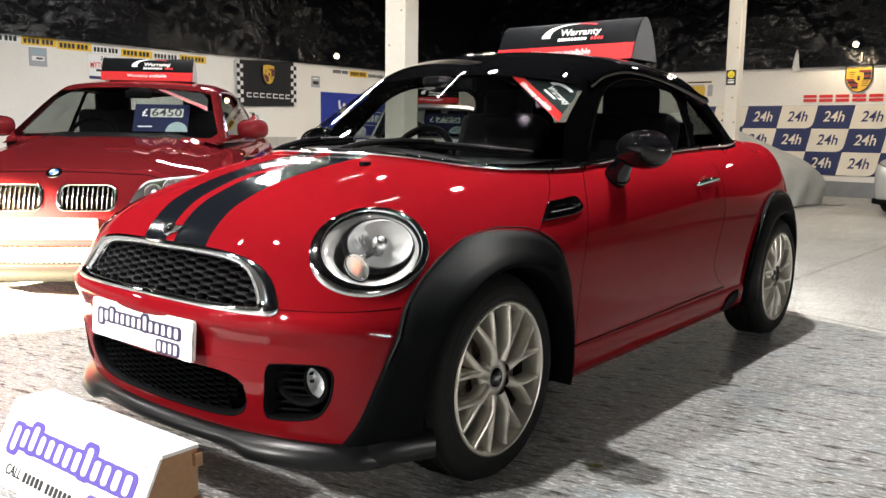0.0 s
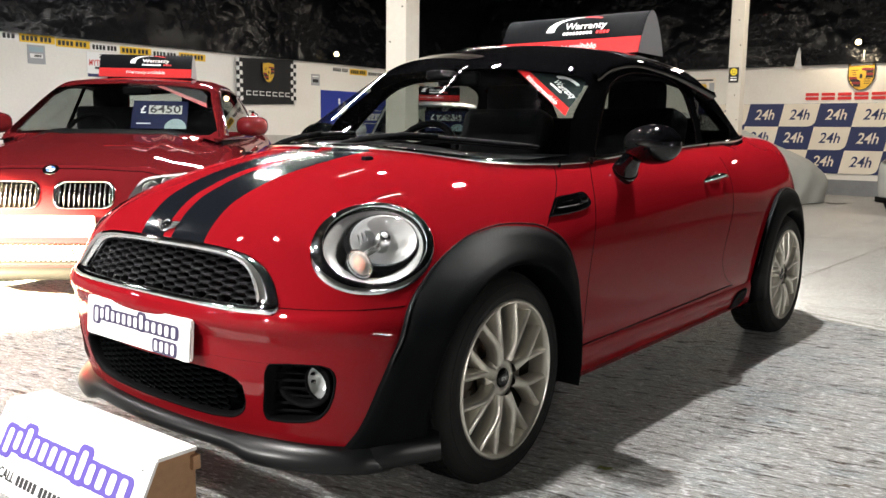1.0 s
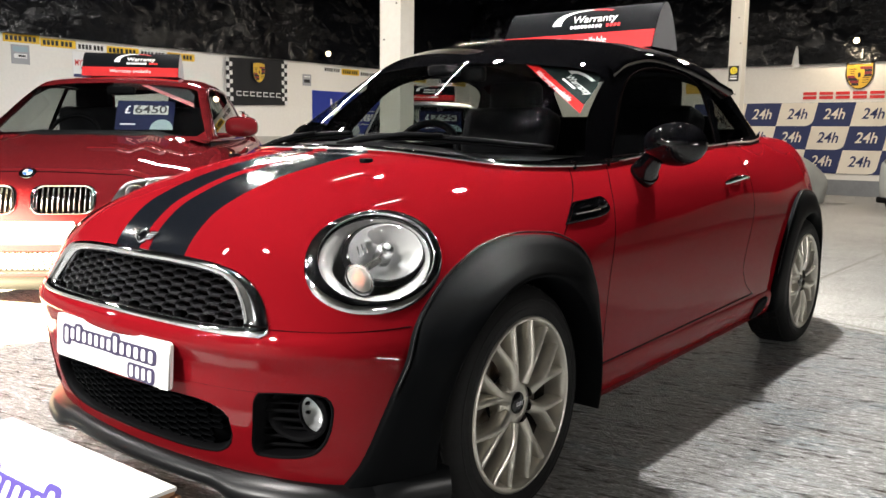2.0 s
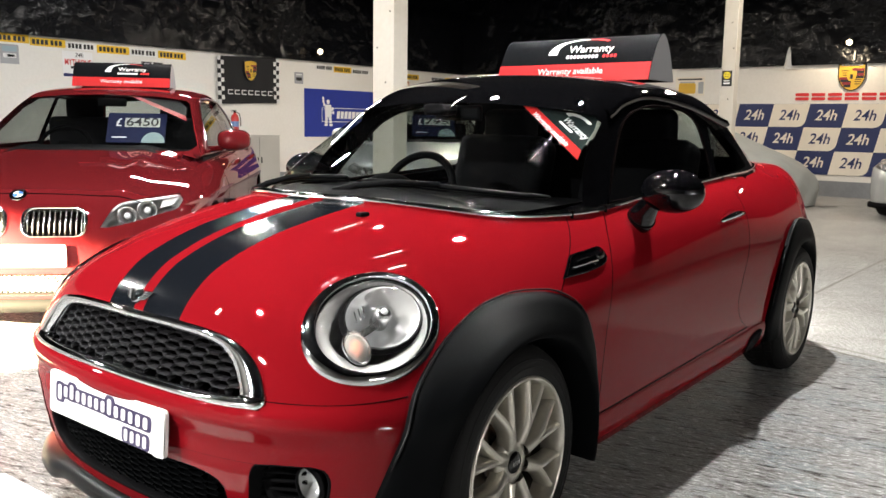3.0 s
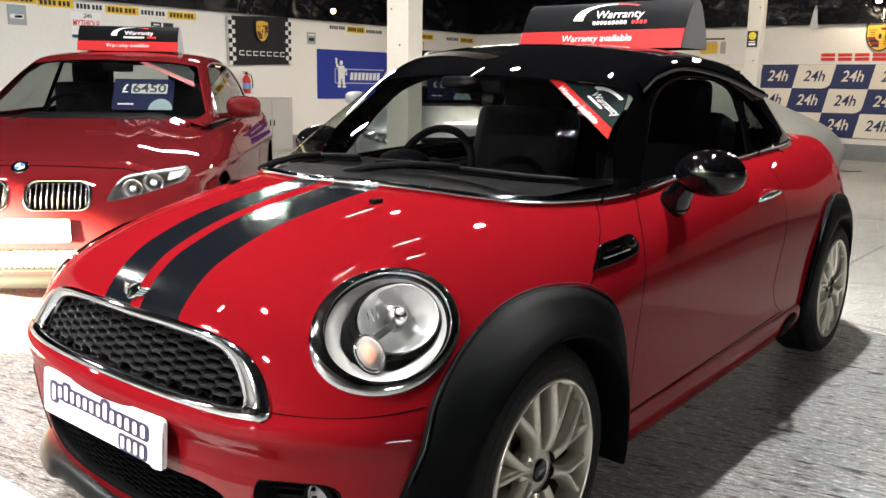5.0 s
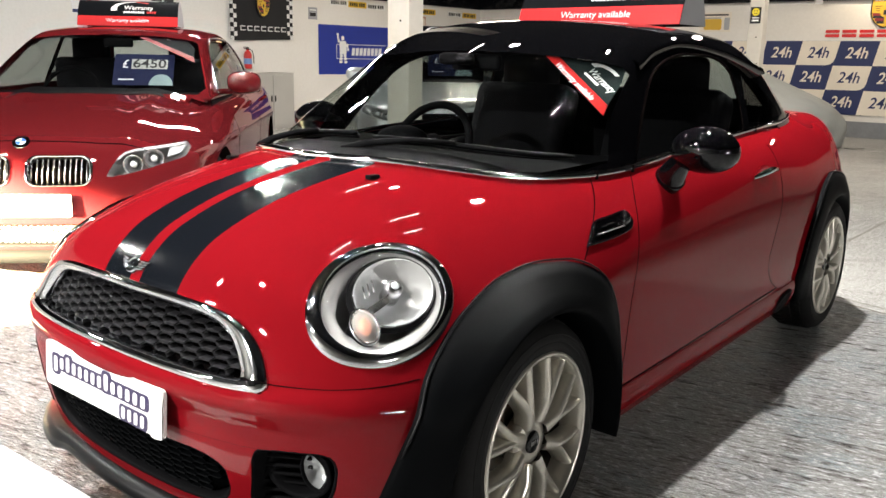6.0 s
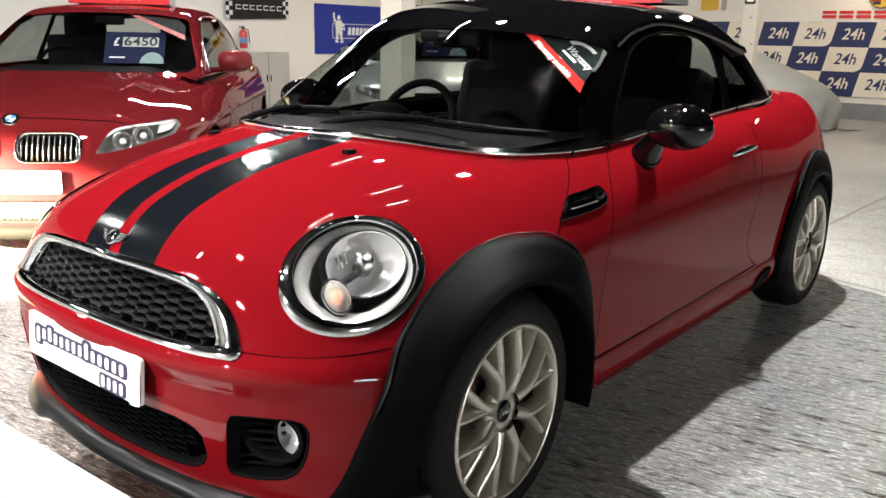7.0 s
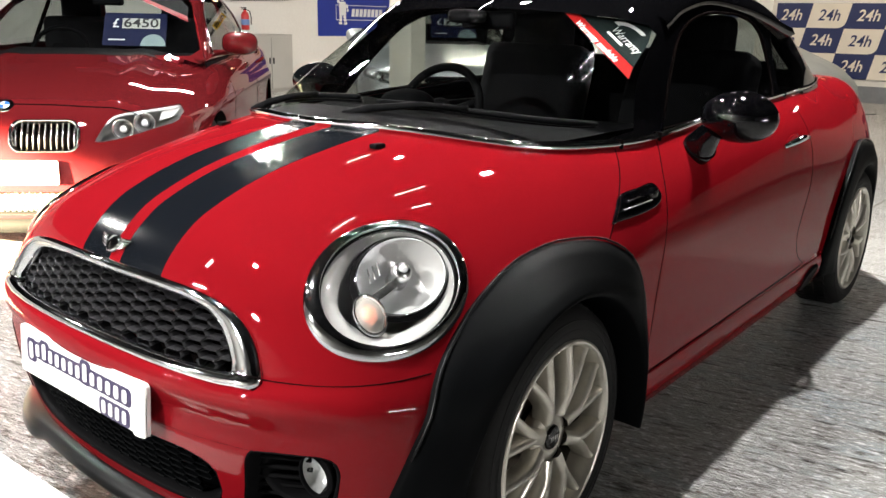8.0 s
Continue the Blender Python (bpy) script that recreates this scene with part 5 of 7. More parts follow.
def build_cabin(car):
    """Roof, pillars, glass and the inside of the coupe."""
    X, Y, Z = (1, 0, 0), (0, 1, 0), (0, 0, 1)
    bm = CABIN_SHELL.mesh(0.9, 1.7, 1.05, 190, 90, 70, 60)
    layer = bm.faces.layers.int["panel"]
    for f in bm.faces:
        f[layer] = 0 if f.calc_center_median().z < 0.868 else 1
    screen = both_sides([(0.0, 1.232), (0.20, 1.228), (0.36, 1.216), (0.47, 1.205), (0.525, 1.190), (0.545, 1.165), (0.575, 1.06), (0.615, 0.92), (0.60, 0.905), (0.3, 0.915), (0.0, 0.925)])
    cut(bm, screen, X, Z, 2, lambda c: c.y < 0.35 + 1.3 * (c.z - 0.85) + 0.6 * c.x * c.x, only=(1,))
    side = smooth_line([(0.705, 0.912), (0.80, 1.03), (0.97, 1.178), (1.10, 1.218), (1.25, 1.234), (1.42, 1.231), (1.55, 1.210), (1.615, 1.165), (1.625, 1.08), (1.60, 0.955)], 30) + [(1.2, 0.935)]
    quarter = [(1.67, 0.955), (1.70, 1.10), (1.72, 1.16), (1.765, 1.175), (1.86, 1.13), (2.0, 1.055), (2.10, 0.995), (1.9, 0.97)]
    for s in (1, -1):
        cut(bm, side, Y, Z, 3, lambda c, s=s: c.x * s > 0.25, only=(1,))
        cut(bm, quarter, Y, Z, 4, lambda c, s=s: c.x * s > 0.25, only=(1,))
    back = both_sides([(0, 1.25), (0.3, 1.235), (0.40, 1.20), (0.46, 1.02), (0.0, 1.02)])
    cut(bm, back, X, Z, 5, lambda c: c.y > 1.8, only=(1,))
    made = CABIN_SHELL.panels(bm, {1: "roof", 2: "windscreen", 3: "side_glass", 4: "quarter_glass", 5: "rear_glass"}, {1: BLACK_GLOSS, 2: GLASS, 3: SIDE_GLASS, 4: DARK_GLASS, 5: GLASS}, car,
                                {1: "gloss black roof and pillars", 2: "clear windscreen", 4: "dark tinted quarter glass"}, pairs=(3, 4))
    bm.free()
    for k in (2, 3, 4, 5):
        for ob in made[k]:
            ob.visible_shadow = False
    # a fine bright edge and the rubber round the side glass
    for s in (1, -1):
        part("window_rubber", sweep(on_side(side, 0.0, s, CABIN_SHELL), 0.005, 8, closed=True), SEAM, car, smooth=True)
        lid = smooth_line([(0.86, 1.185), (1.0, 1.235), (1.25, 1.268), (1.55, 1.245), (1.75, 1.205), (1.90, 1.165)], 30)
        tip = np.linspace(0, 1, 30) ** 5
        rows = [on_side([(y, z + dz) for y, z in lid], l + g * tip, s, CABIN_SHELL) for dz, l, g in ((-0.012, -0.004, 0.0), (-0.008, 0.008, 0.024), (0.012, 0.010, 0.020), (0.035, 0.001, 0.003))]
        b = loft(rows)
        bmesh.ops.recalc_face_normals(b, faces=b.faces)
        part("roof_edge", b, BLACK_GLOSS, car, smooth=True)
    # inside: dash, wheel, seats, mirror, tub
    part("dashboard", loft([[Vector((x, y + 0.30 * x * x, z)) for x in np.linspace(-w, w, 25)] for y, z, w in ((0.15, 0.86, 0.44), (0.25, 0.895, 0.50), (0.50, 0.915, 0.57), (0.68, 0.915, 0.57), (0.74, 0.87, 0.57), (0.74, 0.70, 0.57), (0.70, 0.5, 0.57))]), CABIN, car, smooth=True)
    hood = bmesh.new()
    bmesh.ops.create_uvsphere(hood, u_segments=20, v_segments=10, radius=1)
    bmesh.ops.transform(hood, matrix=Matrix.Translation((-0.34, 0.74, 0.915)) @ Matrix.Diagonal((0.10, 0.09, 0.045, 1)), verts=hood.verts)
    part("instrument_hood", hood, CABIN, car, smooth=True)
    wheel_in = new("steering_wheel")
    wheel_in.parent = car
    m = pose(-0.34, 0.90, 0.86, 65, 0, 0)
    pts = [m @ Vector((0.185 * math.cos(a), 0.185 * math.sin(a), 0)) for a in [2 * math.pi * i / 40 for i in range(40)]]
    part("wheel_rim", sweep(pts, 0.016, 10, closed=True), CABIN, wheel_in, smooth=True)
    for a in (20, 160, 270):
        part("wheel_spoke", sweep([m @ Vector((0, 0, -0.01)), m @ Vector((0.18 * math.cos(radians(a)), 0.18 * math.sin(radians(a)), 0))], 0.014, 8), CABIN, wheel_in, smooth=True)
    b = lathe([(0, 0.02), (0.05, 0.016), (0.065, 0.0), (0.0, -0.02)], 24, "z")
    bmesh.ops.transform(b, matrix=m, verts=b.verts)
    part("wheel_boss", b, CABIN, wheel_in, smooth=True)
    for x in (-0.34, 0.34):
        seat = new("seat")
        seat.parent = car
        part("backrest", box((0.48, 0.16, 0.62), (x, 1.50, 0.80), 0.06, 4, Matrix.Translation((x, 1.50, 0.80)) @ Matrix.Rotation(radians(-16), 4, "X") @ Matrix.Translation((-x, -1.50, -0.80))), CLOTH, seat, smooth=True)
        part("cushion", box((0.50, 0.5, 0.16), (x, 1.25, 0.48), 0.05, 4), CLOTH, seat, smooth=True)
        part("headrest", box((0.26, 0.11, 0.20), (x, 1.60, 1.13), 0.045, 4), CLOTH, seat, smooth=True)
    part("rear_view_mirror", box((0.20, 0.03, 0.055), (0.03, 0.70, 1.195), 0.015, 3), CABIN, car, smooth=True)
    part("sensor_pod", box((0.09, 0.10, 0.04), (0.0, 0.63, 1.205), 0.02, 3), CABIN, car, smooth=True)
    for nm, size, at in (("floor_pan", (1.24, 1.9, 0.06), (0, 1.2, 0.42)), ("door_card", (0.04, 1.0, 0.46), (0.60, 1.27, 0.64)), ("door_card", (0.04, 1.0, 0.46), (-0.60, 1.27, 0.64)), ("bulkhead", (1.16, 0.04, 0.62), (0, 1.74, 0.76)), ("parcel_shelf", (1.1, 0.5, 0.04), (0, 2.0, 0.93))):
        part(nm, box(size, at, 0.01), CABIN, car)
    # wipers at rest on the cowl
    for pts, root in (([(0.045, 0.962), (0.20, 0.962), (0.34, 0.955), (0.45, 0.948), (0.575, 0.938)], 1), ([(-0.38, 0.938), (-0.28, 0.952), (-0.16, 0.963), (-0.03, 0.968)], -1)):
        wip = new("wiper")
        wip.parent = car
        p = smooth_line(pts, 20)
        line = on_front(p, 0.016, CABIN_SHELL, 1.1)
        part("blade", sweep(on_front(p, 0.004, CABIN_SHELL, 1.1), 0.006, 6), DARK_PLASTIC, wip, smooth=True)
        part("spoiler", sweep(line, [0.006] + [0.0105] * 18 + [0.006], 8, flat=0.8), PLASTIC, wip, smooth=True)
        q = line
        arm = [q[10] + Vector((0, -0.012, 0.008)), q[6] + Vector((-0.01, -0.03, 0.004)), q[2] + Vector((-0.03, -0.055, -0.012)), q[0] + Vector((-0.05, -0.075, -0.035))]
        part("arm", sweep(arm, [0.006, 0.008, 0.011, 0.015], 8), DARK_PLASTIC, wip, smooth=True)
    # warranty card stuck behind the upper corner of the screen
    def on_screen(pts, lift):
        return on_front(pts, lift, CABIN_SHELL, 1.1)

    def card(name, quad, mat, lift, label=""):
        p = [flat(v) + up * lift for v in on_screen(quad, -0.004)]
        return part(name, loft([p[:2], [p[3], p[2]]]), mat, sign, label)

    base = on_screen([(0.297, 1.226), (0.571, 1.050), (0.528, 1.200)], -0.004)
    up = (base[1] - base[0]).cross(base[2] - base[0]).normalized()
    up = up if up.y < 0 else -up

    def flat(v):
        return v - up * up.dot(v - base[0])

    sign = new("screen_card")
    sign.parent = car
    tagged(sign, "warranty corner card with a red band behind the windscreen")
    card("band", [(0.297, 1.226), (0.344, 1.225), (0.562, 1.082), (0.571, 1.050)], RED_CARD, 0.001, "red band")
    card("panel", [(0.344, 1.225), (0.528, 1.200), (0.550, 1.140), (0.562, 1.082)], material("dark_green_card", (0.012, 0.018, 0.018), 0.9, spec=0.05), 0.0)
    a, b = [flat(v) for v in on_screen([(0.320, 1.224), (0.567, 1.066)], -0.004)]
    ex = (b - a).normalized()
    ny = -up
    ez = ex.cross(ny).normalized()
    ny = ez.cross(ex).normalized()

    def along(t, up):
        m = Matrix((ex, ny, ez)).transposed().to_4x4()
        m.translation = a.lerp(b, t) + ez * up - ny * 0.002
        return m

    lettering("band_words", "Warranty available", 0.030, WHITE_PRINT, along(0.47, -0.006), sign, 0.20, 0.0, 0.0003)
    lettering("panel_words", "Warranty", 0.040, WHITE_PRINT, along(0.60, 0.068), sign, 0.125, 0.0, 0.0)
    part("name_bar", plate_of(rounded(0.07, 0.009, 0.003), 0.0004, along(0.52, 0.045)), WHITE_PRINT, sign)
    part("panel_arc", loft([[along(0.56, 0) @ Vector((0.075 * math.cos(t) * k, 0, 0.085 + 0.045 * math.sin(t) * k)) for k in (1.0, 0.72)] for t in np.linspace(3.1, 1.3, 14)]), WHITE_PRINT, sign)
    return car


build_cabin(coupe)

# ---- other cars ----
def saloon_shells(k=1.0):
    """Lower body and cabin of a four-door car, its badge at the origin and its tail towards +y."""
    top = spline([(-0.30, 0.56), (-0.10, 0.725), (0.0, 0.770), (0.15, 0.815), (0.5, 0.880), (1.0, 0.945), (1.4, 0.985), (2.2, 1.0), (3.2, 1.02), (3.9, 1.06), (4.3, 1.05), (4.5, 0.95)])
    nose = spline([(0.1, 0.02), (0.2, -0.07), (0.35, -0.115), (0.5, -0.12), (0.6, -0.10), (0.70, -0.055), (0.78, 0.0), (0.9, 0.12)])
    wide = spline([(-0.2, 0.80), (0.3, 0.85), (0.8, 0.89), (2.2, 0.905), (3.6, 0.90), (4.4, 0.83)])

    def f(x, y, z):
        ax = np.abs(x)
        side = ax - (wide(y) - 0.9 * np.maximum(0, z - 0.62) ** 2 - 0.6 * np.maximum(0, 0.42 - z) ** 2 + 0.012 * np.exp(-((z - 0.70) / 0.035) ** 2))
        front = nose(z) + 0.14 * ax ** 2 + 0.42 * ax ** 6 - y
        ridge = 0.014 * np.exp(-((ax - 0.50 + 0.10 * y) / 0.07) ** 2)
        deck = z - (top(y) - 0.09 * ax ** 2 - 0.16 * ax ** 4 + ridge)
        back = y - (4.42 - 0.2 * ax ** 2 - 0.3 * ax ** 6)
        a = smax(front * 0.9, deck, 0.035)
        a = smax(a, side, 0.06)
        a = smax(a, back, 0.1)
        return smax(a, 0.18 - z, 0.03)

    roof = spline([(1.2, 1.14), (1.7, 1.30), (2.0, 1.375), (2.4, 1.405), (2.8, 1.405), (3.3, 1.36), (3.8, 1.24)])

    def g(x, y, z):
        ax = np.abs(x)
        screen = (1.10 + (z - 0.95) * 1.85 + 0.22 * ax ** 2 - y) * 0.5
        side = ax - (0.745 - 0.42 * (z - 0.95) - 0.04 * np.maximum(0, y - 3.0))
        lid = z - (roof(y) - 0.08 * ax ** 2 - 0.25 * ax ** 6)
        back = (y - (4.05 - (z - 1.0) * 1.7 - 0.2 * ax ** 2)) * 0.5
        a = smax(screen, lid, 0.05)
        a = smax(a, side, 0.07)
        a = smax(a, back, 0.07)
        return smax(a, 0.90 - z, 0.01)

    return Shell(f), Shell(g)


LOWER, UPPER = saloon_shells()


def saloon(name, label, m, paint, full):
    car = thing(name, label, "car", m)
    X, Y, Z = (1, 0, 0), (0, 1, 0), (0, 0, 1)

    def front(pts, lift=0.0):
        return on_front(pts, lift, LOWER, 0.5)

    bm = LOWER.mesh(0.6, 3.7, 0.52, 150, 80, 90, 24)
    layer = bm.faces.layers.int["panel"]
    for f in bm.faces:
        f[layer] = 1
    cut(bm, [(x, 1.27 + 0.25 * x * x) for x in np.linspace(-0.66, 0.66, 13)] + [(0.66, 4.0), (-0.66, 4.0)], X, Y, 0, lambda c: c.z > 0.85)
    hood = [(-0.70, 0.03), (-0.40, 0.0), (0.0, -0.01), (0.40, 0.0), (0.70, 0.03), (0.80, 0.45), (0.80, 1.25), (0.4, 1.13), (0.0, 1.09), (-0.4, 1.13), (-0.80, 1.25), (-0.80, 0.45)]
    cut(bm, hood, X, Y, 2, lambda c: c.z > 0.70, only=(1,))
    cut(bm, [(-0.95, 0.1), (0.95, 0.1), (0.95, 0.60), (0.43, 0.60), (0.42, 0.735), (-0.42, 0.735), (-0.43, 0.60), (-0.95, 0.60)], X, Z, 3, lambda c: c.y < 0.45, only=(1,))
    kidneys = {s: [(s * (0.195 + x), 0.622 + z + 0.05 * x * s * 0) for x, z in rounded(0.325, 0.150, 0.055, 6)] for s in (1, -1)}
    lights = {s: [(s * x, z) for x, z in smooth_line([(0.42, 0.595), (0.455, 0.66), (0.50, 0.712), (0.62, 0.735), (0.755, 0.745)], 12) + smooth_line([(0.79, 0.715), (0.785, 0.685), (0.70, 0.655), (0.56, 0.615), (0.45, 0.592)], 12)] for s in (1, -1)}
    intake = [(x, 0.300 + z) for x, z in rounded(1.02, 0.115, 0.05, 6)]
    for s in (1, -1):
        on = lambda c, s=s: c.x * s > 0.5
        for yc in (0.74, 3.50):
            cut(bm, arc(yc, 0.31, 0.355, 0.355, 0, 360, 28)[:-1], Y, Z, 0, on)
        cut(bm, lights[s], X, Z, 0, lambda c: c.y < 0.8)
        if full:
            cut(bm, kidneys[s], X, Z, 0, lambda c: c.y < 0.3)
    cut(bm, intake, X, Z, 0, lambda c: c.y < 0.4)
    LOWER.panels(bm, {1: "body", 2: "bonnet", 3: "front_bumper"}, {1: paint, 2: paint, 3: paint}, car)
    bm.free()
    bm = UPPER.mesh(1.9, 3.0, 1.1, 130, 60, 50, 40)
    layer = bm.faces.layers.int["panel"]
    for f in bm.faces:
        f[layer] = 0 if f.calc_center_median().z < 0.915 else 1
    cut(bm, both_sides([(0, 1.332), (0.35, 1.320), (0.545, 1.295), (0.575, 1.27), (0.70, 0.985), (0.66, 0.950), (0.3, 0.955), (0, 0.96)]), X, Z, 2, lambda c: c.y < 1.4 + 1.3 * (c.z - 0.9), only=(1,))
    for s in (1, -1):
        on = lambda c, s=s: c.x * s > 0.3
        cut(bm, [(1.50, 0.965), (1.95, 1.23), (2.2, 1.30), (2.52, 1.315), (2.50, 0.975)], Y, Z, 3, on, only=(1,))
        cut(bm, [(2.60, 0.975), (2.62, 1.315), (2.9, 1.305), (3.25, 1.245), (3.45, 1.14), (3.42, 0.985)], Y, Z, 4, on, only=(1,))
    cut(bm, both_sides([(0, 1.33), (0.45, 1.30), (0.56, 1.09), (0, 1.09)]), X, Z, 5, lambda c: c.y > 3.2, only=(1,))
    made = UPPER.panels(bm, {1: "roof", 2: "windscreen", 3: "front_side_glass", 4: "rear_side_glass", 5: "rear_glass"}, {1: paint, 2: GLASS, 3: SIDE_GLASS, 4: SIDE_GLASS, 5: GLASS}, car, {2: "clear windscreen"}, pairs=(3, 4))
    bm.free()
    for q in (2, 3, 4, 5):
        for ob in made[q]:
            ob.visible_shadow = False
    part("scuttle", loft([on_top([(x, y + 0.24 * x * x) for x in np.linspace(-0.60, 0.60, 25)], l, LOWER) for y, l in ((1.07, 0.002), (1.10, 0.008), (1.20, 0.012), (1.26, 0.010))]), DARK_PLASTIC, car, smooth=True)
    part("dashboard", loft([[Vector((x, y + 0.2 * x * x, z)) for x in np.linspace(-0.68, 0.68, 19)] for y, z in ((1.15, 0.93), (1.45, 0.95), (1.75, 0.94), (1.80, 0.8), (1.78, 0.5))]), CABIN, car, smooth=True)
    for nm, size, at in (("floor_pan", (1.4, 2.6, 0.05), (0, 2.5, 0.45)), ("door_card", (0.05, 2.5, 0.45), (0.72, 2.5, 0.68)), ("door_card", (0.05, 2.5, 0.45), (-0.72, 2.5, 0.68)), ("parcel_shelf", (1.3, 0.6, 0.05), (0, 3.75, 0.97))):
        part(nm, box(size, at, 0.01), CABIN, car)
    part("underbody", box((1.2, 3.6, 0.2), (0, 2.1, 0.30)), DARK_PLASTIC, car)
    for x in (-0.36, 0.36):
        seat = new("seat")
        seat.parent = car
        part("backrest", box((0.50, 0.16, 0.62), (x, 2.45, 0.86), 0.06, 4), CLOTH, seat, smooth=True)
        part("headrest", box((0.27, 0.10, 0.17), (x, 2.50, 1.23), 0.04, 4), CLOTH, seat, smooth=True)
    part("rear_bench", box((1.25, 0.2, 0.6), (0, 3.45, 0.85), 0.06, 3), CLOTH, car, smooth=True)
    sw = pose(-0.36, 1.95, 0.93, 62, 0, 0)
    part("steering_wheel", merged(sweep([sw @ Vector((0.185 * math.cos(a), 0.185 * math.sin(a), 0)) for a in [2 * math.pi * i / 36 for i in range(36)]], 0.016, 8, closed=True), box((0.34, 0.06, 0.03), (0, 0, 0), 0.01, 2, sw), box((0.1, 0.12, 0.04), (0, 0, 0), 0.02, 2, sw)), CABIN, car, smooth=True)
    part("rear_view_mirror", box((0.20, 0.04, 0.06), (0.02, 1.84, 1.275), 0.018, 3), CABIN, car, smooth=True)
    for s in (1, -1):
        for yc in (0.74, 3.50):
            whl = new("wheel")
            whl.parent = car
            whl.matrix_basis = pose(s * 0.79, yc, 0.315, 0, 0, 0 if s > 0 else 180)
            part("tyre", lathe([(0.225, 0.03), (0.24, 0.05), (0.29, 0.055), (0.312, 0.03), (0.315, -0.14), (0.29, -0.17), (0.22, -0.15)], 48), RUBBER, whl, smooth=True)
            part("rim", lathe([(0.227, 0.035), (0.215, 0.03), (0.205, 0.0), (0.2, -0.12)], 48), ALLOY, whl, smooth=True)
            for k in range(7):
                a = 2 * math.pi * k / 7
                part("spoke", sweep([(0.012, 0.03 * math.cos(a), 0.03 * math.sin(a)), (0.022, 0.12 * math.cos(a), 0.12 * math.sin(a)), (0.014, 0.212 * math.cos(a), 0.212 * math.sin(a))], [0.026, 0.020, 0.022], 8, flat=0.8), ALLOY, whl, smooth=True)
            part("arch_liner", loft([[(x, 0.36 * math.cos(a), 0.36 * math.sin(a)) for a in [radians(d) for d in range(-20, 201, 10)]] for x in (0.05, -0.28)] + [[(-0.28, 0, 0)] * 23]), DARK_PLASTIC, whl)
        mir = new("door_mirror")
        mir.parent = car
        b = bmesh.new()
        bmesh.ops.create_uvsphere(b, u_segments=28, v_segments=16, radius=1)
        for v in b.verts:
            v.co = Vector((math.copysign(abs(v.co.x) ** 0.72, v.co.x), v.co.y * (1 if v.co.y < 0 else 0.35), math.copysign(abs(v.co.z) ** 0.75, v.co.z)))
        bmesh.ops.transform(b, matrix=Matrix.Translation((s * 0.915, 1.56, 1.02)) @ Matrix.Rotation(radians(-s * 8), 4, "Z") @ Matrix.Diagonal((0.118, 0.085, 0.075, 1)), verts=b.verts)
        part("mirror_cap", b, paint, mir, smooth=True)
        part("arm", sweep([(s * 0.74, 1.58, 0.955), (s * 0.82, 1.57, 0.96), (s * 0.88, 1.565, 0.985)], [0.022, 0.018, 0.02], 10), paint, mir, smooth=True)
        # headlight
        lamp = new("headlight")
        lamp.parent = car
        out = resample(lights[s], 48, True)
        cx, cz = s * 0.62, 0.672
        rows = [front([(cx + (x - cx) * k, cz + (z - cz) * k) for x, z in out], l) for k, l in ((1.0, 0.0), (0.6, 0.006), (0.02, 0.008))]
        b = loft(rows, closed_cols=True)
        bmesh.ops.recalc_face_normals(b, faces=b.faces)
        ob = part("cover", b, CLEAR, lamp, smooth=True)
        ob.visible_shadow = False
        back = front([(cx + (x - cx) * 0.9, cz + (z - cz) * 0.9) for x, z in out], -0.06)
        bmb = loft([front(out, -0.004), back, [sum(back, Vector()) / len(back)] * len(back)], closed_cols=True)
        part("housing", bmb, material("grey_lamp_housing", (0.16, 0.16, 0.155), 0.3), lamp, smooth=True)
        for px, pz, r in ((0.545, 0.655, 0.050), (0.640, 0.680, 0.052)):
            c = front([(s * px, pz)], -0.012)[0]
            mm = Matrix.Translation(c) @ Vector((s * 0.12, -1, 0.05)).to_track_quat("Z", "Y").to_matrix().to_4x4()
            b = lathe([(r, 0.008), (r * 0.93, 0.010), (r * 0.85, 0.0), (r * 0.5, -0.035), (0, -0.042)], 28, "z")
            bmesh.ops.transform(b, matrix=mm, verts=b.verts)
            part("reflector", b, DULL_CHROME, lamp, "round chromed reflector", smooth=True)
            b = lathe([(0, 0.012), (r * 0.3, 0.006), (r * 0.34, -0.02), (0, -0.03)], 16, "z")
            bmesh.ops.transform(b, matrix=mm, verts=b.verts)
            part("bulb", b, BULB, lamp, smooth=True)
        brow = smooth_line([(0.465, 0.672), (0.505, 0.708), (0.62, 0.730), (0.75, 0.738)], 16)
        part("brow", sweep(front([(s * x, z) for x, z in brow], -0.008), [0.004] + [0.012] * 14 + [0.009], 8, flat=0.7), REFLECTOR, lamp, "bright strip along the lamp's upper edge", smooth=True)
        q = front([(s * 0.70, 0.690), (s * 0.755, 0.705), (s * 0.765, 0.735), (s * 0.70, 0.730)], -0.012)
        bmb = bmesh.new()
        bmb.faces.new([bmb.verts.new(v) for v in q])
        part("side_marker", bmb, REFLECTOR, lamp)
        # gaps and window trims
        seam(car, on_side(smooth_line([(1.42, 0.95), (1.35, 0.75), (1.30, 0.35)], 16), 0.0, s, LOWER))
        seam(car, on_side(smooth_line([(2.56, 0.97), (2.56, 0.7), (2.52, 0.3)], 16), 0.0, s, LOWER))
        trim = smooth_line([(1.48, 0.955), (1.93, 1.24), (2.2, 1.318), (2.6, 1.33), (2.95, 1.32), (3.28, 1.255), (3.48, 1.14), (3.45, 0.97), (2.5, 0.955), (1.48, 0.955)], 60)
        part("window_trim", sweep(on_side(trim, 0.003, s, UPPER), 0.007, 6), CHROME if full else DARK_PLASTIC, car, smooth=True)
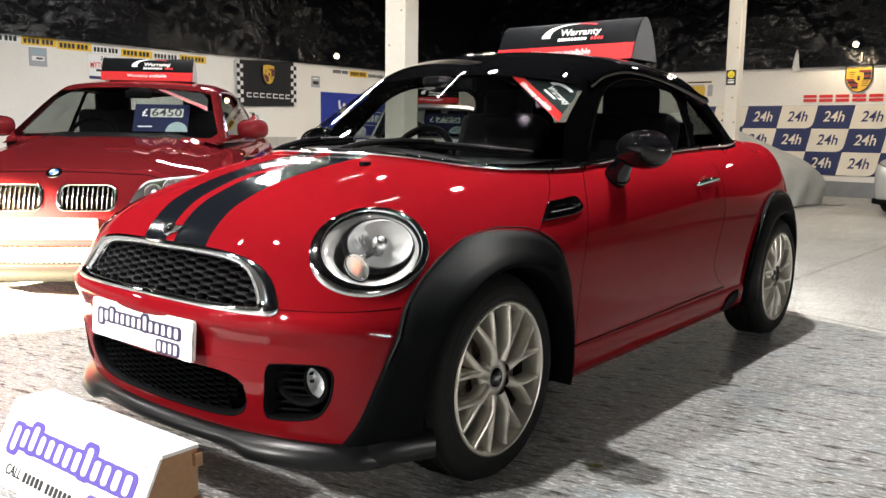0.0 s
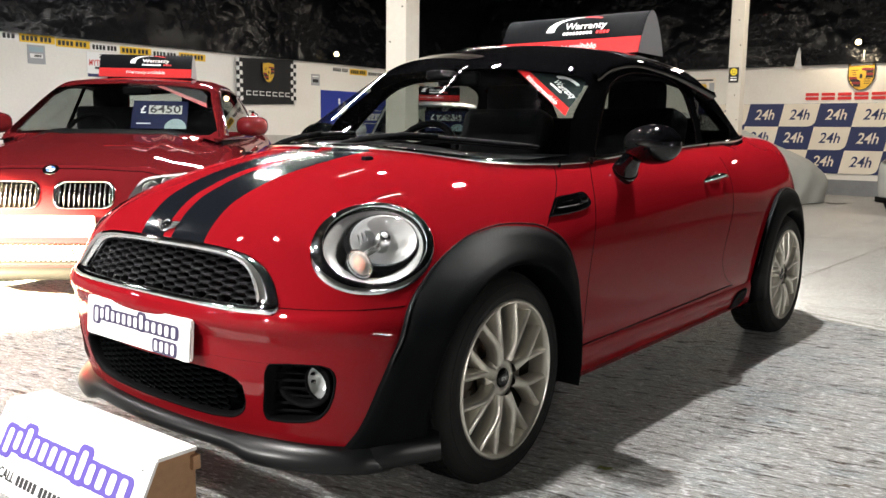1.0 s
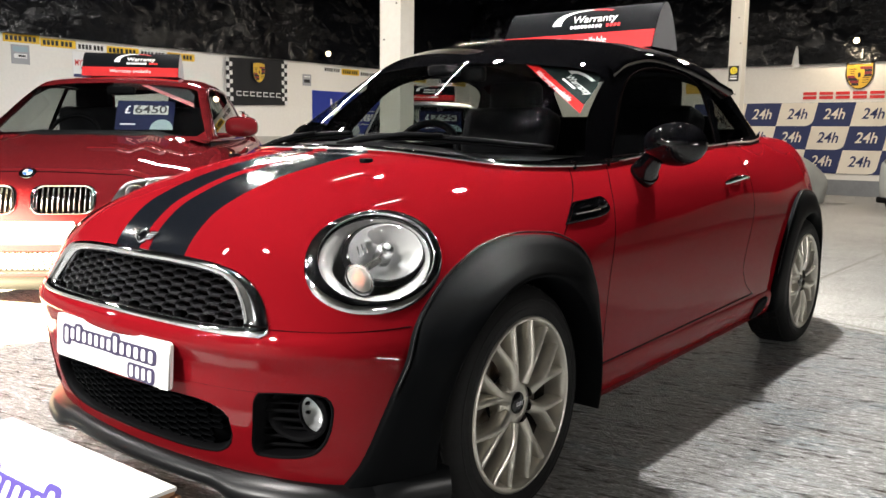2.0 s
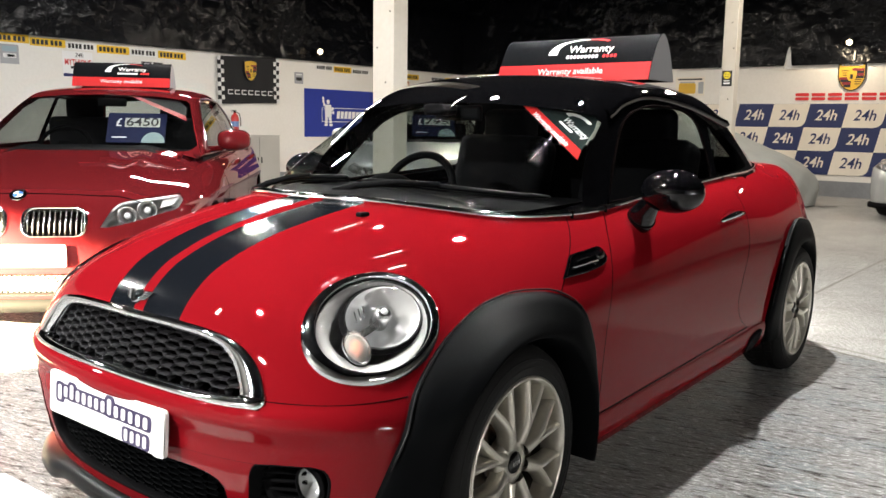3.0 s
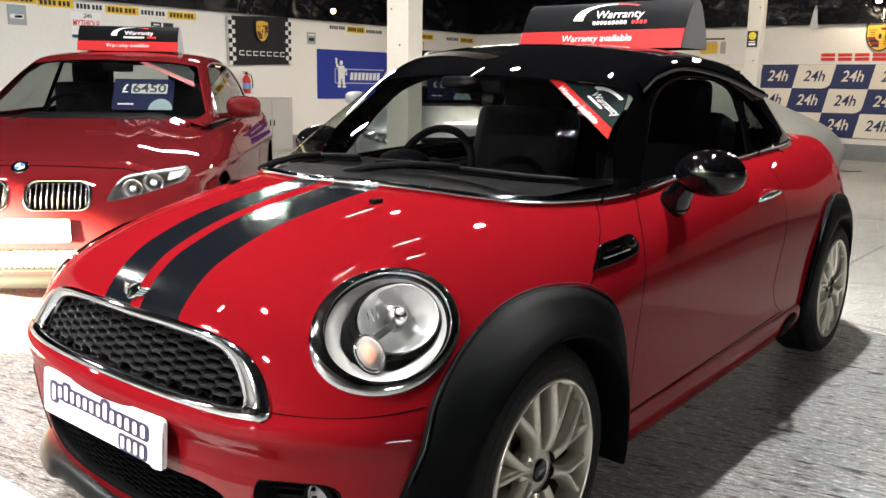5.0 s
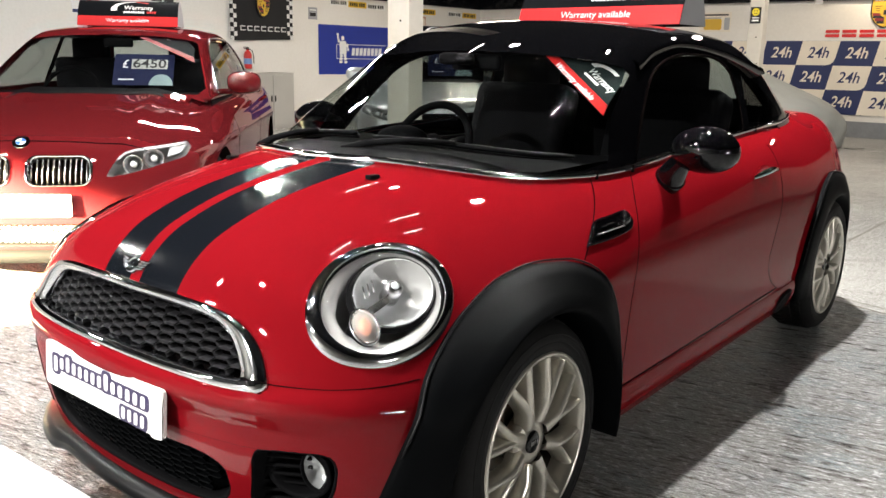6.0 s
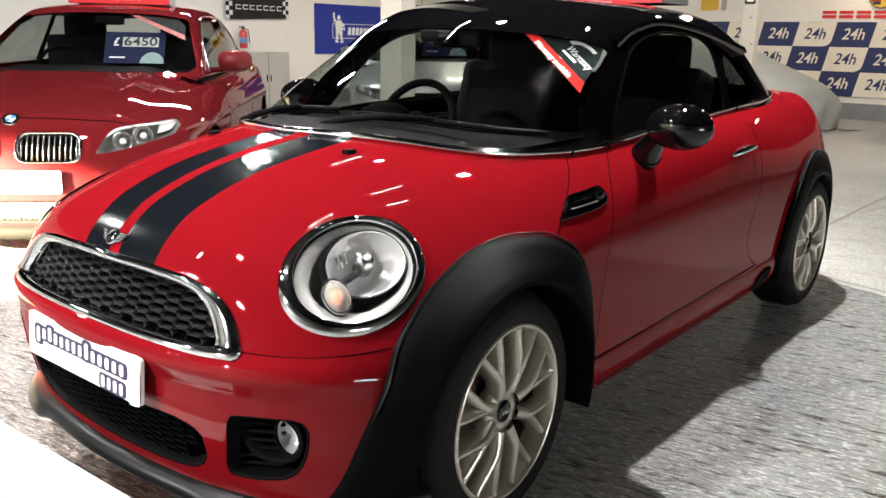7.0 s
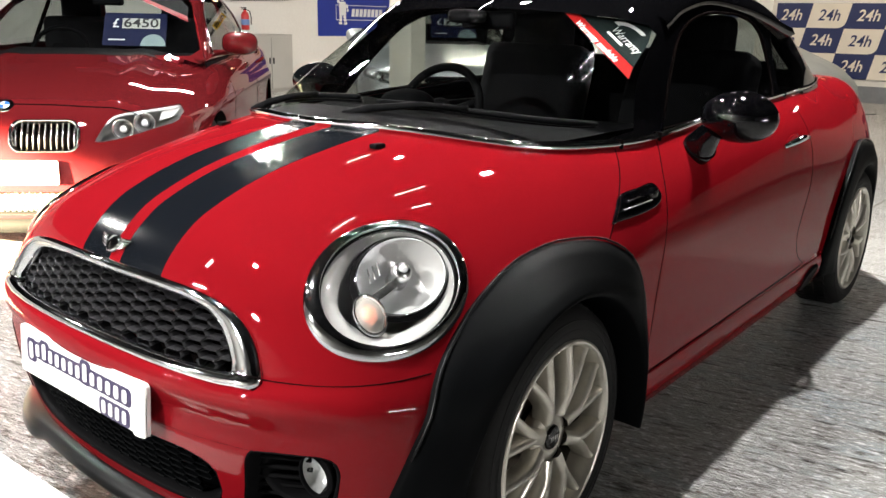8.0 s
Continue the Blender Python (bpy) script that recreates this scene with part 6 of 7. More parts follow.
        for yy in (2.0, 3.05):
            part("door_handle", sweep(on_side([(yy + 0.10, 0.83), (yy + 0.17, 0.835), (yy + 0.27, 0.835), (yy + 0.34, 0.83)], [0.0, 0.03, 0.03, 0.0], s, LOWER), 0.013, 8), paint, car, smooth=True)
    # lower intake, lip, plate
    small = [(x * 0.97, 0.300 + (z - 0.300) * 0.88) for x, z in intake]
    rows = [front(resample(intake, 90, True), 0.001), front(resample(small, 90, True), -0.006), [v + Vector((0, 0.05, 0)) for v in front(resample(small, 90, True), -0.02)]]
    part("intake_frame", loft(rows, closed_cols=True), DARK_PLASTIC, car, smooth=True)
    cells = []
    if full:
        for r in range(6):
            for q in range(36):
                x, z = -0.48 + 0.0274 * q + (0.0137 if r % 2 else 0), 0.256 + 0.0178 * r
                if inside(small, np.array([x]), np.array([z]))[0]:
                    ring = [(x + 0.0125 * math.cos(a), z + 0.0105 * math.sin(a)) for a in [math.pi * h / 3 for h in range(6)]]
                    rin = [(x + 0.0085 * math.cos(a), z + 0.007 * math.sin(a)) for a in [math.pi * h / 3 for h in range(6)]]
                    cells.append(loft([front(ring, -0.020), front(rin, -0.017), front(rin, -0.032)], closed_cols=True))
        part("intake_mesh", merged(*cells), material("grey_mesh_plastic", (0.30, 0.29, 0.28), 0.45), car, "light grey honeycomb intake mesh")
    bmb = bmesh.new()
    bmb.faces.new([bmb.verts.new(v) for v in front(resample(small, 60, True), -0.05)])
    part("intake_backing", bmb, SEAM, car)
    part("front_lip", loft([[Vector((x, -0.07 + 0.14 * x * x + 0.42 * abs(x) ** 6 - d, z)) for x in np.linspace(-0.85, 0.85, 41)] for d, z in ((0.0, 0.225), (0.03, 0.215), (0.045, 0.18), (0.02, 0.15), (-0.1, 0.145))]), DARK_PLASTIC, car, smooth=True)
    pm = pose(0, -0.137, 0.455, -2, 0, 0)
    plate = part("front_plate", plate_of(rounded(0.52, 0.112, 0.01), 0.010, pm), WHITE_PLASTIC, car, "white front plate")
    for x in (-0.2, -0.14, -0.08, -0.02, 0.08, 0.14, 0.2):
        part("bar", plate_of(rounded(0.045, 0.07, 0.006), 0.0006, pm @ pose(x, -0.0012, 0)), GREY_PRINT, plate)
    if full:
        # corner card with a red band, stuck behind the screen
        card = new("screen_card")
        card.parent = car
        for nm, quad, mat, lift in (("band", [(0.17, 1.322), (0.22, 1.322), (0.575, 1.190), (0.590, 1.155)], DEEP_RED_PRINT, -0.008), ("panel", [(0.22, 1.322), (0.50, 1.300), (0.565, 1.25), (0.575, 1.190)], BOX_BLACK, -0.010)):
            q = on_front(quad, lift, UPPER, 2.6)
            part(nm, loft([q[:2], [q[3], q[2]]]), mat, card, "red band" if nm == "band" else "")
        for s in (1, -1):
            kid = new("kidney_grille")
            kid.parent = car
            tagged(kid, "chrome-framed kidney grille with upright bars")
            o = resample(kidneys[s], 60, True)
            cx, cz = s * 0.195, 0.622
            rows = [front([(cx + (x - cx) * k, cz + (z - cz) * k) for x, z in o], l) for k, l in ((1.0, -0.004), (1.0, 0.005), (0.96, 0.010), (0.90, 0.008), (0.885, -0.01))]
            b = loft(rows, closed_cols=True)
            bmesh.ops.recalc_face_normals(b, faces=b.faces)
            part("frame", b, CHROME, kid, smooth=True)
            bmb = bmesh.new()
            bmb.faces.new([bmb.verts.new(v) for v in front([(cx + (x - cx) * 0.93, cz + (z - cz) * 0.93) for x, z in o], -0.045)])
            part("backing", bmb, SEAM, kid)
            for q in range(11):
                x = cx + (q - 5) * 0.0265
                hz = 0.062 - (0.016 if q in (0, 10) else 0)
                part("bar", sweep(front([(x, cz - hz), (x, cz), (x, cz + hz)], -0.012), 0.0055, 6), DULL_CHROME, kid, smooth=True)
        p = front([(0, 0.757)])[0]
        n = Vector(LOWER.normals(np.array([p]))[0])
        mm = Matrix.Translation(p) @ n.to_track_quat("Z", "Y").to_matrix().to_4x4()
        badge = new("badge")
        badge.parent = car
        for nm, prof, mat in (("disc", [(0, 0.006), (0.024, 0.006)], WHITE_PRINT), ("rim", [(0.024, 0.006), (0.026, 0.008), (0.036, 0.008), (0.040, 0.004), (0.041, 0.0)], BLACK_GLOSS), ("edge", [(0.0395, 0.003), (0.041, 0.006), (0.043, 0.003), (0.043, 0.0)], CHROME)):
            b = lathe(prof, 36, "z")
            bmesh.ops.transform(b, matrix=mm, verts=b.verts)
            part(nm, b, mat, badge, smooth=True)
        for a0 in (0, 180):
            b = bmesh.new()
            b.faces.new([b.verts.new((x, y, 0.0068)) for x, y in [(0, 0)] + arc(0, 0, 0.0235, 0.0235, a0, a0 + 90, 8)])
            bmesh.ops.transform(b, matrix=mm, verts=b.verts)
            part("quarter", b, BADGE_BLUE, badge)
        seam(car, on_top([(x, 0.0 + 0.09 * x * x) for x in np.linspace(-0.62, 0.62, 30)], 0.0, LOWER), 0.0035)
    else:
        part("grille_bar", sweep(front([(x, 0.66) for x in np.linspace(-0.36, 0.36, 20)], 0.002), 0.028, 8), DARK_PLASTIC, car, smooth=True)
    return car


saloon("saloon_car", "dark red four-door saloon with chrome twin grilles, parked nose out", pose(-2.55, 0.33, 0, 0, 0, 45.2), DARK_RED, True)
saloon("saloon_car", "silver four-door car parked beside the white wall", pose(-3.40, 4.73, 0, 0, 0, 42), SILVER, False)
saloon("sports_car", "silver car parked before the chequered banner", pose(0.29, 10.35, 0, 0, 0, -4), SILVER, False)


def covered_car():
    """A low car under a slack grey cover that hangs to the ground in folds."""
    roof = spline([(-0.2, 0.40), (0.0, 0.50), (0.12, 0.58), (0.47, 0.76), (0.9, 0.93), (1.38, 1.13), (2.0, 1.36), (2.6, 1.42), (3.2, 1.30), (4.2, 0.90)])

    def f(x, y, z):
        ax = np.abs(x)
        fold = 0.040 * np.sin(6 * y + 4 * x + 3 * z + 1.2) * np.clip((0.75 - z) / 0.5, 0, 1) + 0.020 * np.sin(13 * y - 9 * x + 6 * z) * np.clip((0.85 - z) / 0.6, 0, 1) + 0.004 * np.sin(19 * x + 11 * y + 5 * z)
        side = ax - (0.84 - 0.35 * np.maximum(0, z - 0.7) - 0.05 * np.maximum(0, 0.3 - z)) + fold
        lid = z - (roof(y) - 0.14 * ax ** 2 - 0.1 * ax ** 4) + 0.5 * fold
        front = (0.0 + 0.22 * ax ** 2 + 0.12 * np.maximum(0, 0.35 - z) - y) + fold
        back = (y - 4.1 + 0.2 * ax ** 2) + fold
        a = smax(smax(front, lid, 0.30), side, 0.22)
        return smax(smax(a, back, 0.2), 0.01 - z, 0.01)

    sh = Shell(f)
    bm = sh.mesh(0.7, 3.3, 0.45, 160, 70, 90, 40)
    for q in bm.faces:
        q[bm.faces.layers.int["panel"]] = 1
    ob = sh.panels(bm, {1: "car_cover"}, {1: COVER}, None)[1][0]
    bm.free()
    ob.matrix_world = pose(-1.52, 11.35, 0, 0, 0, 84)
    tagged(ob, "grey fabric cover draped over a parked car", "car cover")
    part("strap", sweep([(0.5, 0.02, 0.012), (0.35, -0.10, 0.010), (0.62, -0.22, 0.008)], 0.016, 6, flat=0.3), DARK_PLASTIC, ob, "black strap lying on the floor")
    return ob


covered_car()

# ---- signs and fittings ----
def roof_box(m, size, label):
    """A roof sign: a black board bent to a ridge, red band at its foot, grey lens-shaped ends."""
    ob = thing("roof_sign", label, "sign", m)
    w, d, h = size
    prof = [(-d / 2, 0.0)] + [(-d / 2 + d * 0.5 * t ** 1.0 + 0.0, h * math.sin(t * math.pi / 2) ** 0.85) for t in np.linspace(0.08, 1, 12)]
    back = [(-y, z) for y, z in reversed(prof[:-1])]
    whole = prof + back

    def at(t):
        return (-d / 2 + d * 0.5 * t, h * math.sin(t * math.pi / 2) ** 0.85)

    board = loft([[(x, y, z) for y, z in whole] for x in (-w / 2, w / 2)])
    bmesh.ops.recalc_face_normals(board, faces=board.faces)
    part("board", board, BOX_BLACK, ob, "black printed board", smooth=True)
    rows = [[(x, at(t)[0] - 0.0025, at(t)[1]) for t in np.linspace(0.0, 0.21, 6)] for x in (-w / 2, w / 2)]
    part("band", loft(rows), BAND_RED, ob, "red printed band", smooth=True)
    for s in (1, -1):
        bm = bmesh.new()
        bm.faces.new([bm.verts.new((s * (w / 2 + 0.001), y * 0.98, z)) for y, z in whole])
        part("end_panel", bm, BOX_GREY, ob, "grey end panel")

    def face(t, x, lift=0.0075):
        a, b = at(max(0, t - 0.03)), at(min(1, t + 0.03))
        tilt = math.degrees(math.atan2(b[0] - a[0], b[1] - a[1]))
        y, z = at(t)
        return pose(x, y - lift, z) @ pose(0, 0, 0, -tilt, 0, 0)

    lettering("word", "Warranty available", h * 0.21, WHITE_PRINT, face(0.105, 0.0), ob, w * 0.43, 0.0004, 0.0)
    lettering("word", "Warranty", h * 0.27, WHITE_PRINT, face(0.47, w * 0.105), ob, w * 0.29, 0.0004, 0.0002)
    for k in range(14):
        if k != 9:
            part("name_bar", plate_of(rounded(w * 0.017, h * 0.085, 0.004), 0.0004, face(0.325, w * (-0.035 + 0.0235 * k))), WHITE_PRINT if k < 9 else RED_PRINT, ob)
    outer, inner = [], []
    for k, a in enumerate(np.linspace(178, 88, 18)):
        u = k / 17
        wd = 0.26 * (1 - u) + 0.10 * u
        outer.append((0.06 + 0.235 * math.cos(radians(a)), 0.36 + 0.43 * math.sin(radians(a))))
        inner.append((0.06 + 0.235 * (1 - wd) * math.cos(radians(a)), 0.36 + 0.43 * (1 - 0.7 * wd) * math.sin(radians(a))))

    def strip(outer, inner, mat, name):
        rows = []
        for o, i in zip(outer, inner):
            rows.append([(o[0] * w, at(o[1])[0] - 0.004, at(o[1])[1]), (i[0] * w, at(i[1])[0] - 0.004, at(i[1])[1])])
        bm = loft(rows)
        bmesh.ops.recalc_face_normals(bm, faces=bm.faces)
        part(name, bm, mat, ob)

    strip(outer, inner, WHITE_PRINT, "dial_arc")
    outer = [(0.06 + 0.235 * math.cos(radians(a)), 0.36 + 0.43 * math.sin(radians(a))) for a in np.linspace(86, 52, 8)]
    inner = [(0.06 + 0.212 * math.cos(radians(a)), 0.36 + 0.39 * math.sin(radians(a))) for a in np.linspace(86, 52, 8)]
    strip(outer, inner, RED_PRINT, "dial_end")
    return ob


roof_box(pose(0.003, 1.645, 1.348), (0.745, 0.25, 0.192), "black and red warranty sign on the coupe's roof")
SALOON = pose(-2.55, 0.33, 0, 0, 0, 45.2)
roof_box(SALOON @ pose(0.0, 2.32, 1.40), (0.72, 0.24, 0.185), "black and red warranty sign on the red saloon's roof")
roof_box(pose(-3.40, 4.73, 0, 0, 0, 42) @ pose(0.0, 2.32, 1.40), (0.72, 0.24, 0.185), "black and red warranty sign on the silver car's roof")


def price_card(m, digits, parent_label):
    ob = thing("price_card", parent_label, "price card", m)
    part("card", plate_of(rounded(0.50, 0.31, 0.01), 0.004), CARD_BLUE, ob, "blue card")
    part("digits_strip", plate_of(rounded(0.30, 0.095, 0.004), 0.001, pose(0.045, -0.002, 0.055)), material("pale_strip", (0.42, 0.43, 0.40), 0.5), ob)
    lettering("digits", digits, 0.115, INK, pose(0.045, -0.004, 0.055), ob, 0.275, 0.0005, 0.0015)
    lettering("pound_sign", "\u00a3", 0.115, WHITE_PRINT, pose(-0.155, -0.004, 0.05), ob, 0.045)
    part("roundel", plate_of(arc(0.15, -0.155, 0.10, 0.11, 0, 180, 20), 0.001, pose(0, -0.002, 0)), material("pale_teal_print", (0.20, 0.27, 0.28), 0.5), ob)
    part("small_print", plate_of(rounded(0.13, 0.012, 0.004), 0.0006, pose(-0.14, -0.003, -0.10)), WHITE_PRINT, ob)
    return ob


price_card(SALOON @ pose(0.235, 1.62, 1.095, -34, 0, 0) @ Matrix.Scale(0.80, 4), "6450", "blue price card behind the red saloon's windscreen")
price_card(pose(-3.40, 4.73, 0, 0, 0, 42) @ pose(0.15, 1.66, 1.135, -38, 0, 0), "795", "blue price card behind the silver car's windscreen")


def floor_sign():
    """The white wedge-shaped dealer sign in front of the coupe."""
    ob = thing("floor_sign", "white wedge floor sign with purple print on brown board", "sign", pose(0.0, -0.762, 0, 0, 0, 1.8))
    d, foot, h = 0.104, 0.204, 0.205
    side = [(0.0, 0.06), (0.0, h - 0.004), (-d, h - 0.004), (-foot + 0.004, 0.0), (-0.02, 0.0)]
    for x in (-0.352, 0.352):
        bm = bmesh.new()
        f = bm.faces.new([bm.verts.new((x, y, z)) for y, z in side])
        e = bmesh.ops.extrude_face_region(bm, geom=[f])
        bmesh.ops.translate(bm, vec=(0.015, 0, 0), verts=[v for v in e["geom"] if isinstance(v, bmesh.types.BMVert)])
        bmesh.ops.translate(bm, vec=(-0.0075, 0, 0), verts=bm.verts)
        bmesh.ops.recalc_face_normals(bm, faces=bm.faces)
        part("end_board", bm, PLYWOOD, ob, "bare brown end board")
    part("top_board", box((0.728, d + 0.006, 0.010), (0, -d / 2, h), 0.002), WHITE_PLASTIC, ob, "white top board")
    length = math.hypot(foot - d, h)
    tilt = math.degrees(math.atan2(foot - d, h))
    face = pose(0, -(foot + d) / 2 - 0.008, h / 2, -tilt, 0, 0)
    part("front_board", plate_of(rounded(0.728, length, 0.004), 0.008, face), WHITE_PLASTIC, ob, "white printed front board")
    for z in (0.172, 0.052):
        part("batten", box((0.745, 0.022, 0.036), (0, -0.004, z), 0.002), PLYWOOD, ob)
    for x in (-0.33, 0.33):
        for q in (0.085, 0.0, -0.085):
            part("screw", lathe([(0, -0.001), (0.003, -0.001), (0.0034, 0.001), (0, 0.001)], 8, "y"), DULL_CHROME, ob).matrix_basis = face @ pose(x, -0.001, q)
    dealer_mark(ob, face, [(-0.300, 0.026, 0.046, 9, {0: -0.35, 2: 0.35, 8: 0.45}), (0.114, 0.026, 0.048, 4, {}), (0.150, -0.066, 0.042, 4, {})], PURPLE, 0.050)
    lettering("word", "CALL", 0.040, INK, face @ pose(-0.225, -0.0016, -0.068), ob, 0.085, 0.0004, 0.0006)
    for k in range(11):
        part("number_bar", plate_of(rounded(0.016, 0.027, 0.003), 0.0005, face @ pose(-0.160 + 0.0215 * k + (0.014 if k > 4 else 0), -0.0012, -0.068)), INK, ob)
    return ob


floor_sign()


def wall_plate(y0, y1, z, yellow, x=-9.99):
    """An old car plate on the west wall, its number as plain bars."""
    w = y1 - y0 - 0.012
    ob = thing("wall_plate", ("yellow" if yellow else "white") + " car plate with black bars fixed along the wall top", "plate", pose(x, (y0 + y1) / 2, z, 0, 0, 90), group="plates along the wall")
    part("board", plate_of(rounded(w, 0.112, 0.01), 0.006), YELLOW_PLASTIC if yellow else WHITE_PLASTIC, ob)
    n = 7
    for k in range(n):
        part("bar", plate_of(rounded(w * 0.085, 0.068, 0.008), 0.0008, pose(w * (-0.40 + 0.118 * k + (0.04 if k > 3 else 0)), -0.003, 0)), INK, ob)
    return ob


edges = [2.54, 3.05, 3.56, 4.07, 4.59, 5.06, 5.595, 6.085, 6.60]
heights = [2.245, 2.235, 2.225, 2.205, 2.190, 2.180, 2.175, 2.172]
for k in range(8):
    wall_plate(edges[k], edges[k + 1], heights[k], k % 2 == 0 if k < 3 else k % 2 == 1)
for y0, y1, z, c in ((9.45, 9.93, 2.185, False), (9.93, 10.42, 2.172, True), (10.42, 10.95, 2.160, False), (11.45, 11.95, 2.15, False), (12.0, 12.5, 2.145, True), (12.9, 13.4, 2.14, False), (13.42, 13.92, 2.135, True)):
    wall_plate(y0, y1, z, c)


def shield(w, h):
    return [(-w / 2, h / 2 * 0.86), (-w / 4, h / 2 * 0.96), (0, h / 2), (w / 4, h / 2 * 0.96), (w / 2, h / 2 * 0.86)] + [(w / 2 * math.cos(a), -h * 0.0 - h / 2 * math.sin(a) ** 1.3 * 0.98) for a in np.linspace(0.02, math.pi / 2, 10)] + [(-w / 2 * math.cos(a), -h / 2 * math.sin(a) ** 1.3 * 0.98) for a in np.linspace(math.pi / 2 - 0.15, 0.02, 9)]


def crest(parent, m, w, h):
    """A shield in gold, red and black, drawn as plain shapes."""
    part("shield_edge", plate_of(shield(w, h), 0.02, m), INK, parent)
    part("shield_field", plate_of(shield(w * 0.92, h * 0.93), 0.003, m @ pose(0, -0.003, 0)), GOLD, parent)
    for sx, sz in ((1, 1), (-1, -1)):
        for k in range(4):
            z = h * (0.235 - 0.085 * k) if sz > 0 else -h * (0.085 * k + 0.06)
            ww = w * (0.43 if sz > 0 else 0.42 - 0.035 * k - 0.03 * max(0, k - 1))
            part("shield_bar", plate_of(rounded(ww, h * 0.084, 0.002), 0.001, m @ pose(sx * (ww / 2 + w * 0.01), -0.0055, z)), DEEP_RED_PRINT if k % 2 == 0 else INK, parent)
    for sx, sz in ((-1, 1), (1, -1)):
        for k in range(3):
            part("shield_tine", plate_of(rounded(w * (0.26 - 0.03 * k), h * 0.024, 0.003), 0.001, m @ pose(sx * w * (0.24 - 0.01 * k), -0.0055, h * (0.20 - 0.075 * k) if sz > 0 else -h * (0.10 + 0.075 * k))), INK, parent)
    part("shield_heart", plate_of(shield(w * 0.36, h * 0.36), 0.001, m @ pose(0, -0.007, 0.01)), GOLD, parent)
    part("shield_mark", plate_of(rounded(w * 0.10, h * 0.16, 0.012), 0.001, m @ pose(0, -0.0085, 0.0)), INK, parent)


def flag():
    ob = thing("flag", "black flag with chequered edges and a gold crest, pinned flat", "flag", pose(-9.975, 7.86, 1.86, 0, 0, 90))
    w, h = 1.36, 0.80

    def wave(x, z):
        return -0.012 - 0.014 * math.sin(7 * x + 3 * z) * (0.5 - z) - 0.006 * math.sin(17 * x)

    cloth = loft([[(x, wave(x, z), z + 0.02 * math.sin(2.2 * x)) for x in np.linspace(-w / 2, w / 2, 40)] for z in np.linspace(-h / 2, h / 2, 16)])
    part("cloth", cloth, FLAG, ob, smooth=True)
    for s in (1, -1):
        for c in range(2):
            for r in range(11):
                if (c + r) % 2:
                    continue
                x, z = s * (w / 2 - 0.035 - 0.07 * c), -h / 2 + h / 11 * (r + 0.5)
                q = [(x + dx, wave(x + dx, z + dz) - 0.004, z + dz + 0.02 * math.sin(2.2 * (x + dx))) for dx, dz in ((-0.035, -h / 22), (0.035, -h / 22), (0.035, h / 22), (-0.035, h / 22))]
                bm = bmesh.new()
                bm.faces.new([bm.verts.new(v) for v in q])
                part("check", bm, FLAG_WHITE, ob)
    crest(ob, pose(0.0, -0.05, 0.16), 0.27, 0.36)
    for k in range(7):
        for dz in (0.032, -0.032):
            part("word_bar", plate_of(rounded(0.105, 0.016, 0.006), 0.001, pose(-0.435 + 0.145 * k, -0.045, -0.215 + dz)), FLAG_WHITE, ob)
        part("word_bar", plate_of(rounded(0.018, 0.075, 0.006), 0.001, pose(-0.48 + 0.145 * k, -0.045, -0.215)), FLAG_WHITE, ob)
    return ob


flag()


def tyre_banner():
    ob = thing("banner", "blue tyre-maker banner with a pale figure and bars", "banner", pose(-9.985, 10.1, 1.33, 0, 0, 90))
    part("sheet", plate_of(rounded(1.88, 0.90, 0.01), 0.008), BLUE, ob)
    frame_parts = []
    for z in (0.10, -0.16):
        frame_parts.append(plate_of(rounded(1.35, 0.012, 0.004), 0.0008, pose(0.18, -0.001, z)))
    frame_parts.append(plate_of(rounded(0.012, 0.27, 0.004), 0.0008, pose(-0.49, -0.001, -0.03)))
    part("frame_line", merged(*frame_parts), WHITE_PRINT, ob)
    # the standing figure, as plain rounded shapes
    blobs = [(-0.33, 0.215, 0.075, 0.09), (-0.33, 0.13, 0.17, 0.07), (-0.325, 0.07, 0.19, 0.07), (-0.325, 0.01, 0.19, 0.07), (-0.325, -0.05, 0.18, 0.07), (-0.375, -0.11, 0.075, 0.06), (-0.275, -0.11, 0.075, 0.06), (-0.38, -0.165, 0.075, 0.06), (-0.265, -0.165, 0.075, 0.06), (-0.385, -0.22, 0.085, 0.05), (-0.255, -0.225, 0.085, 0.05), (-0.435, 0.165, 0.06, 0.07), (-0.455, 0.225, 0.05, 0.07), (-0.46, 0.28, 0.05, 0.06), (-0.215, 0.08, 0.06, 0.08), (-0.195, 0.01, 0.05, 0.06)]
    for x, z, w, h in blobs:
        part("figure_roll", plate_of(rounded(w, h * 0.92, min(w, h) * 0.42), 0.003, pose(x, -0.002, z)), WHITE_PRINT, ob)
    for k in range(8):
        part("word_bar", plate_of([(-0.045, -0.07), (0.035, -0.07), (0.055, 0.07), (-0.025, 0.07)], 0.001, pose(-0.06 + 0.105 * k, -0.002, -0.03)), WHITE_PRINT, ob)
    return ob


tyre_banner()


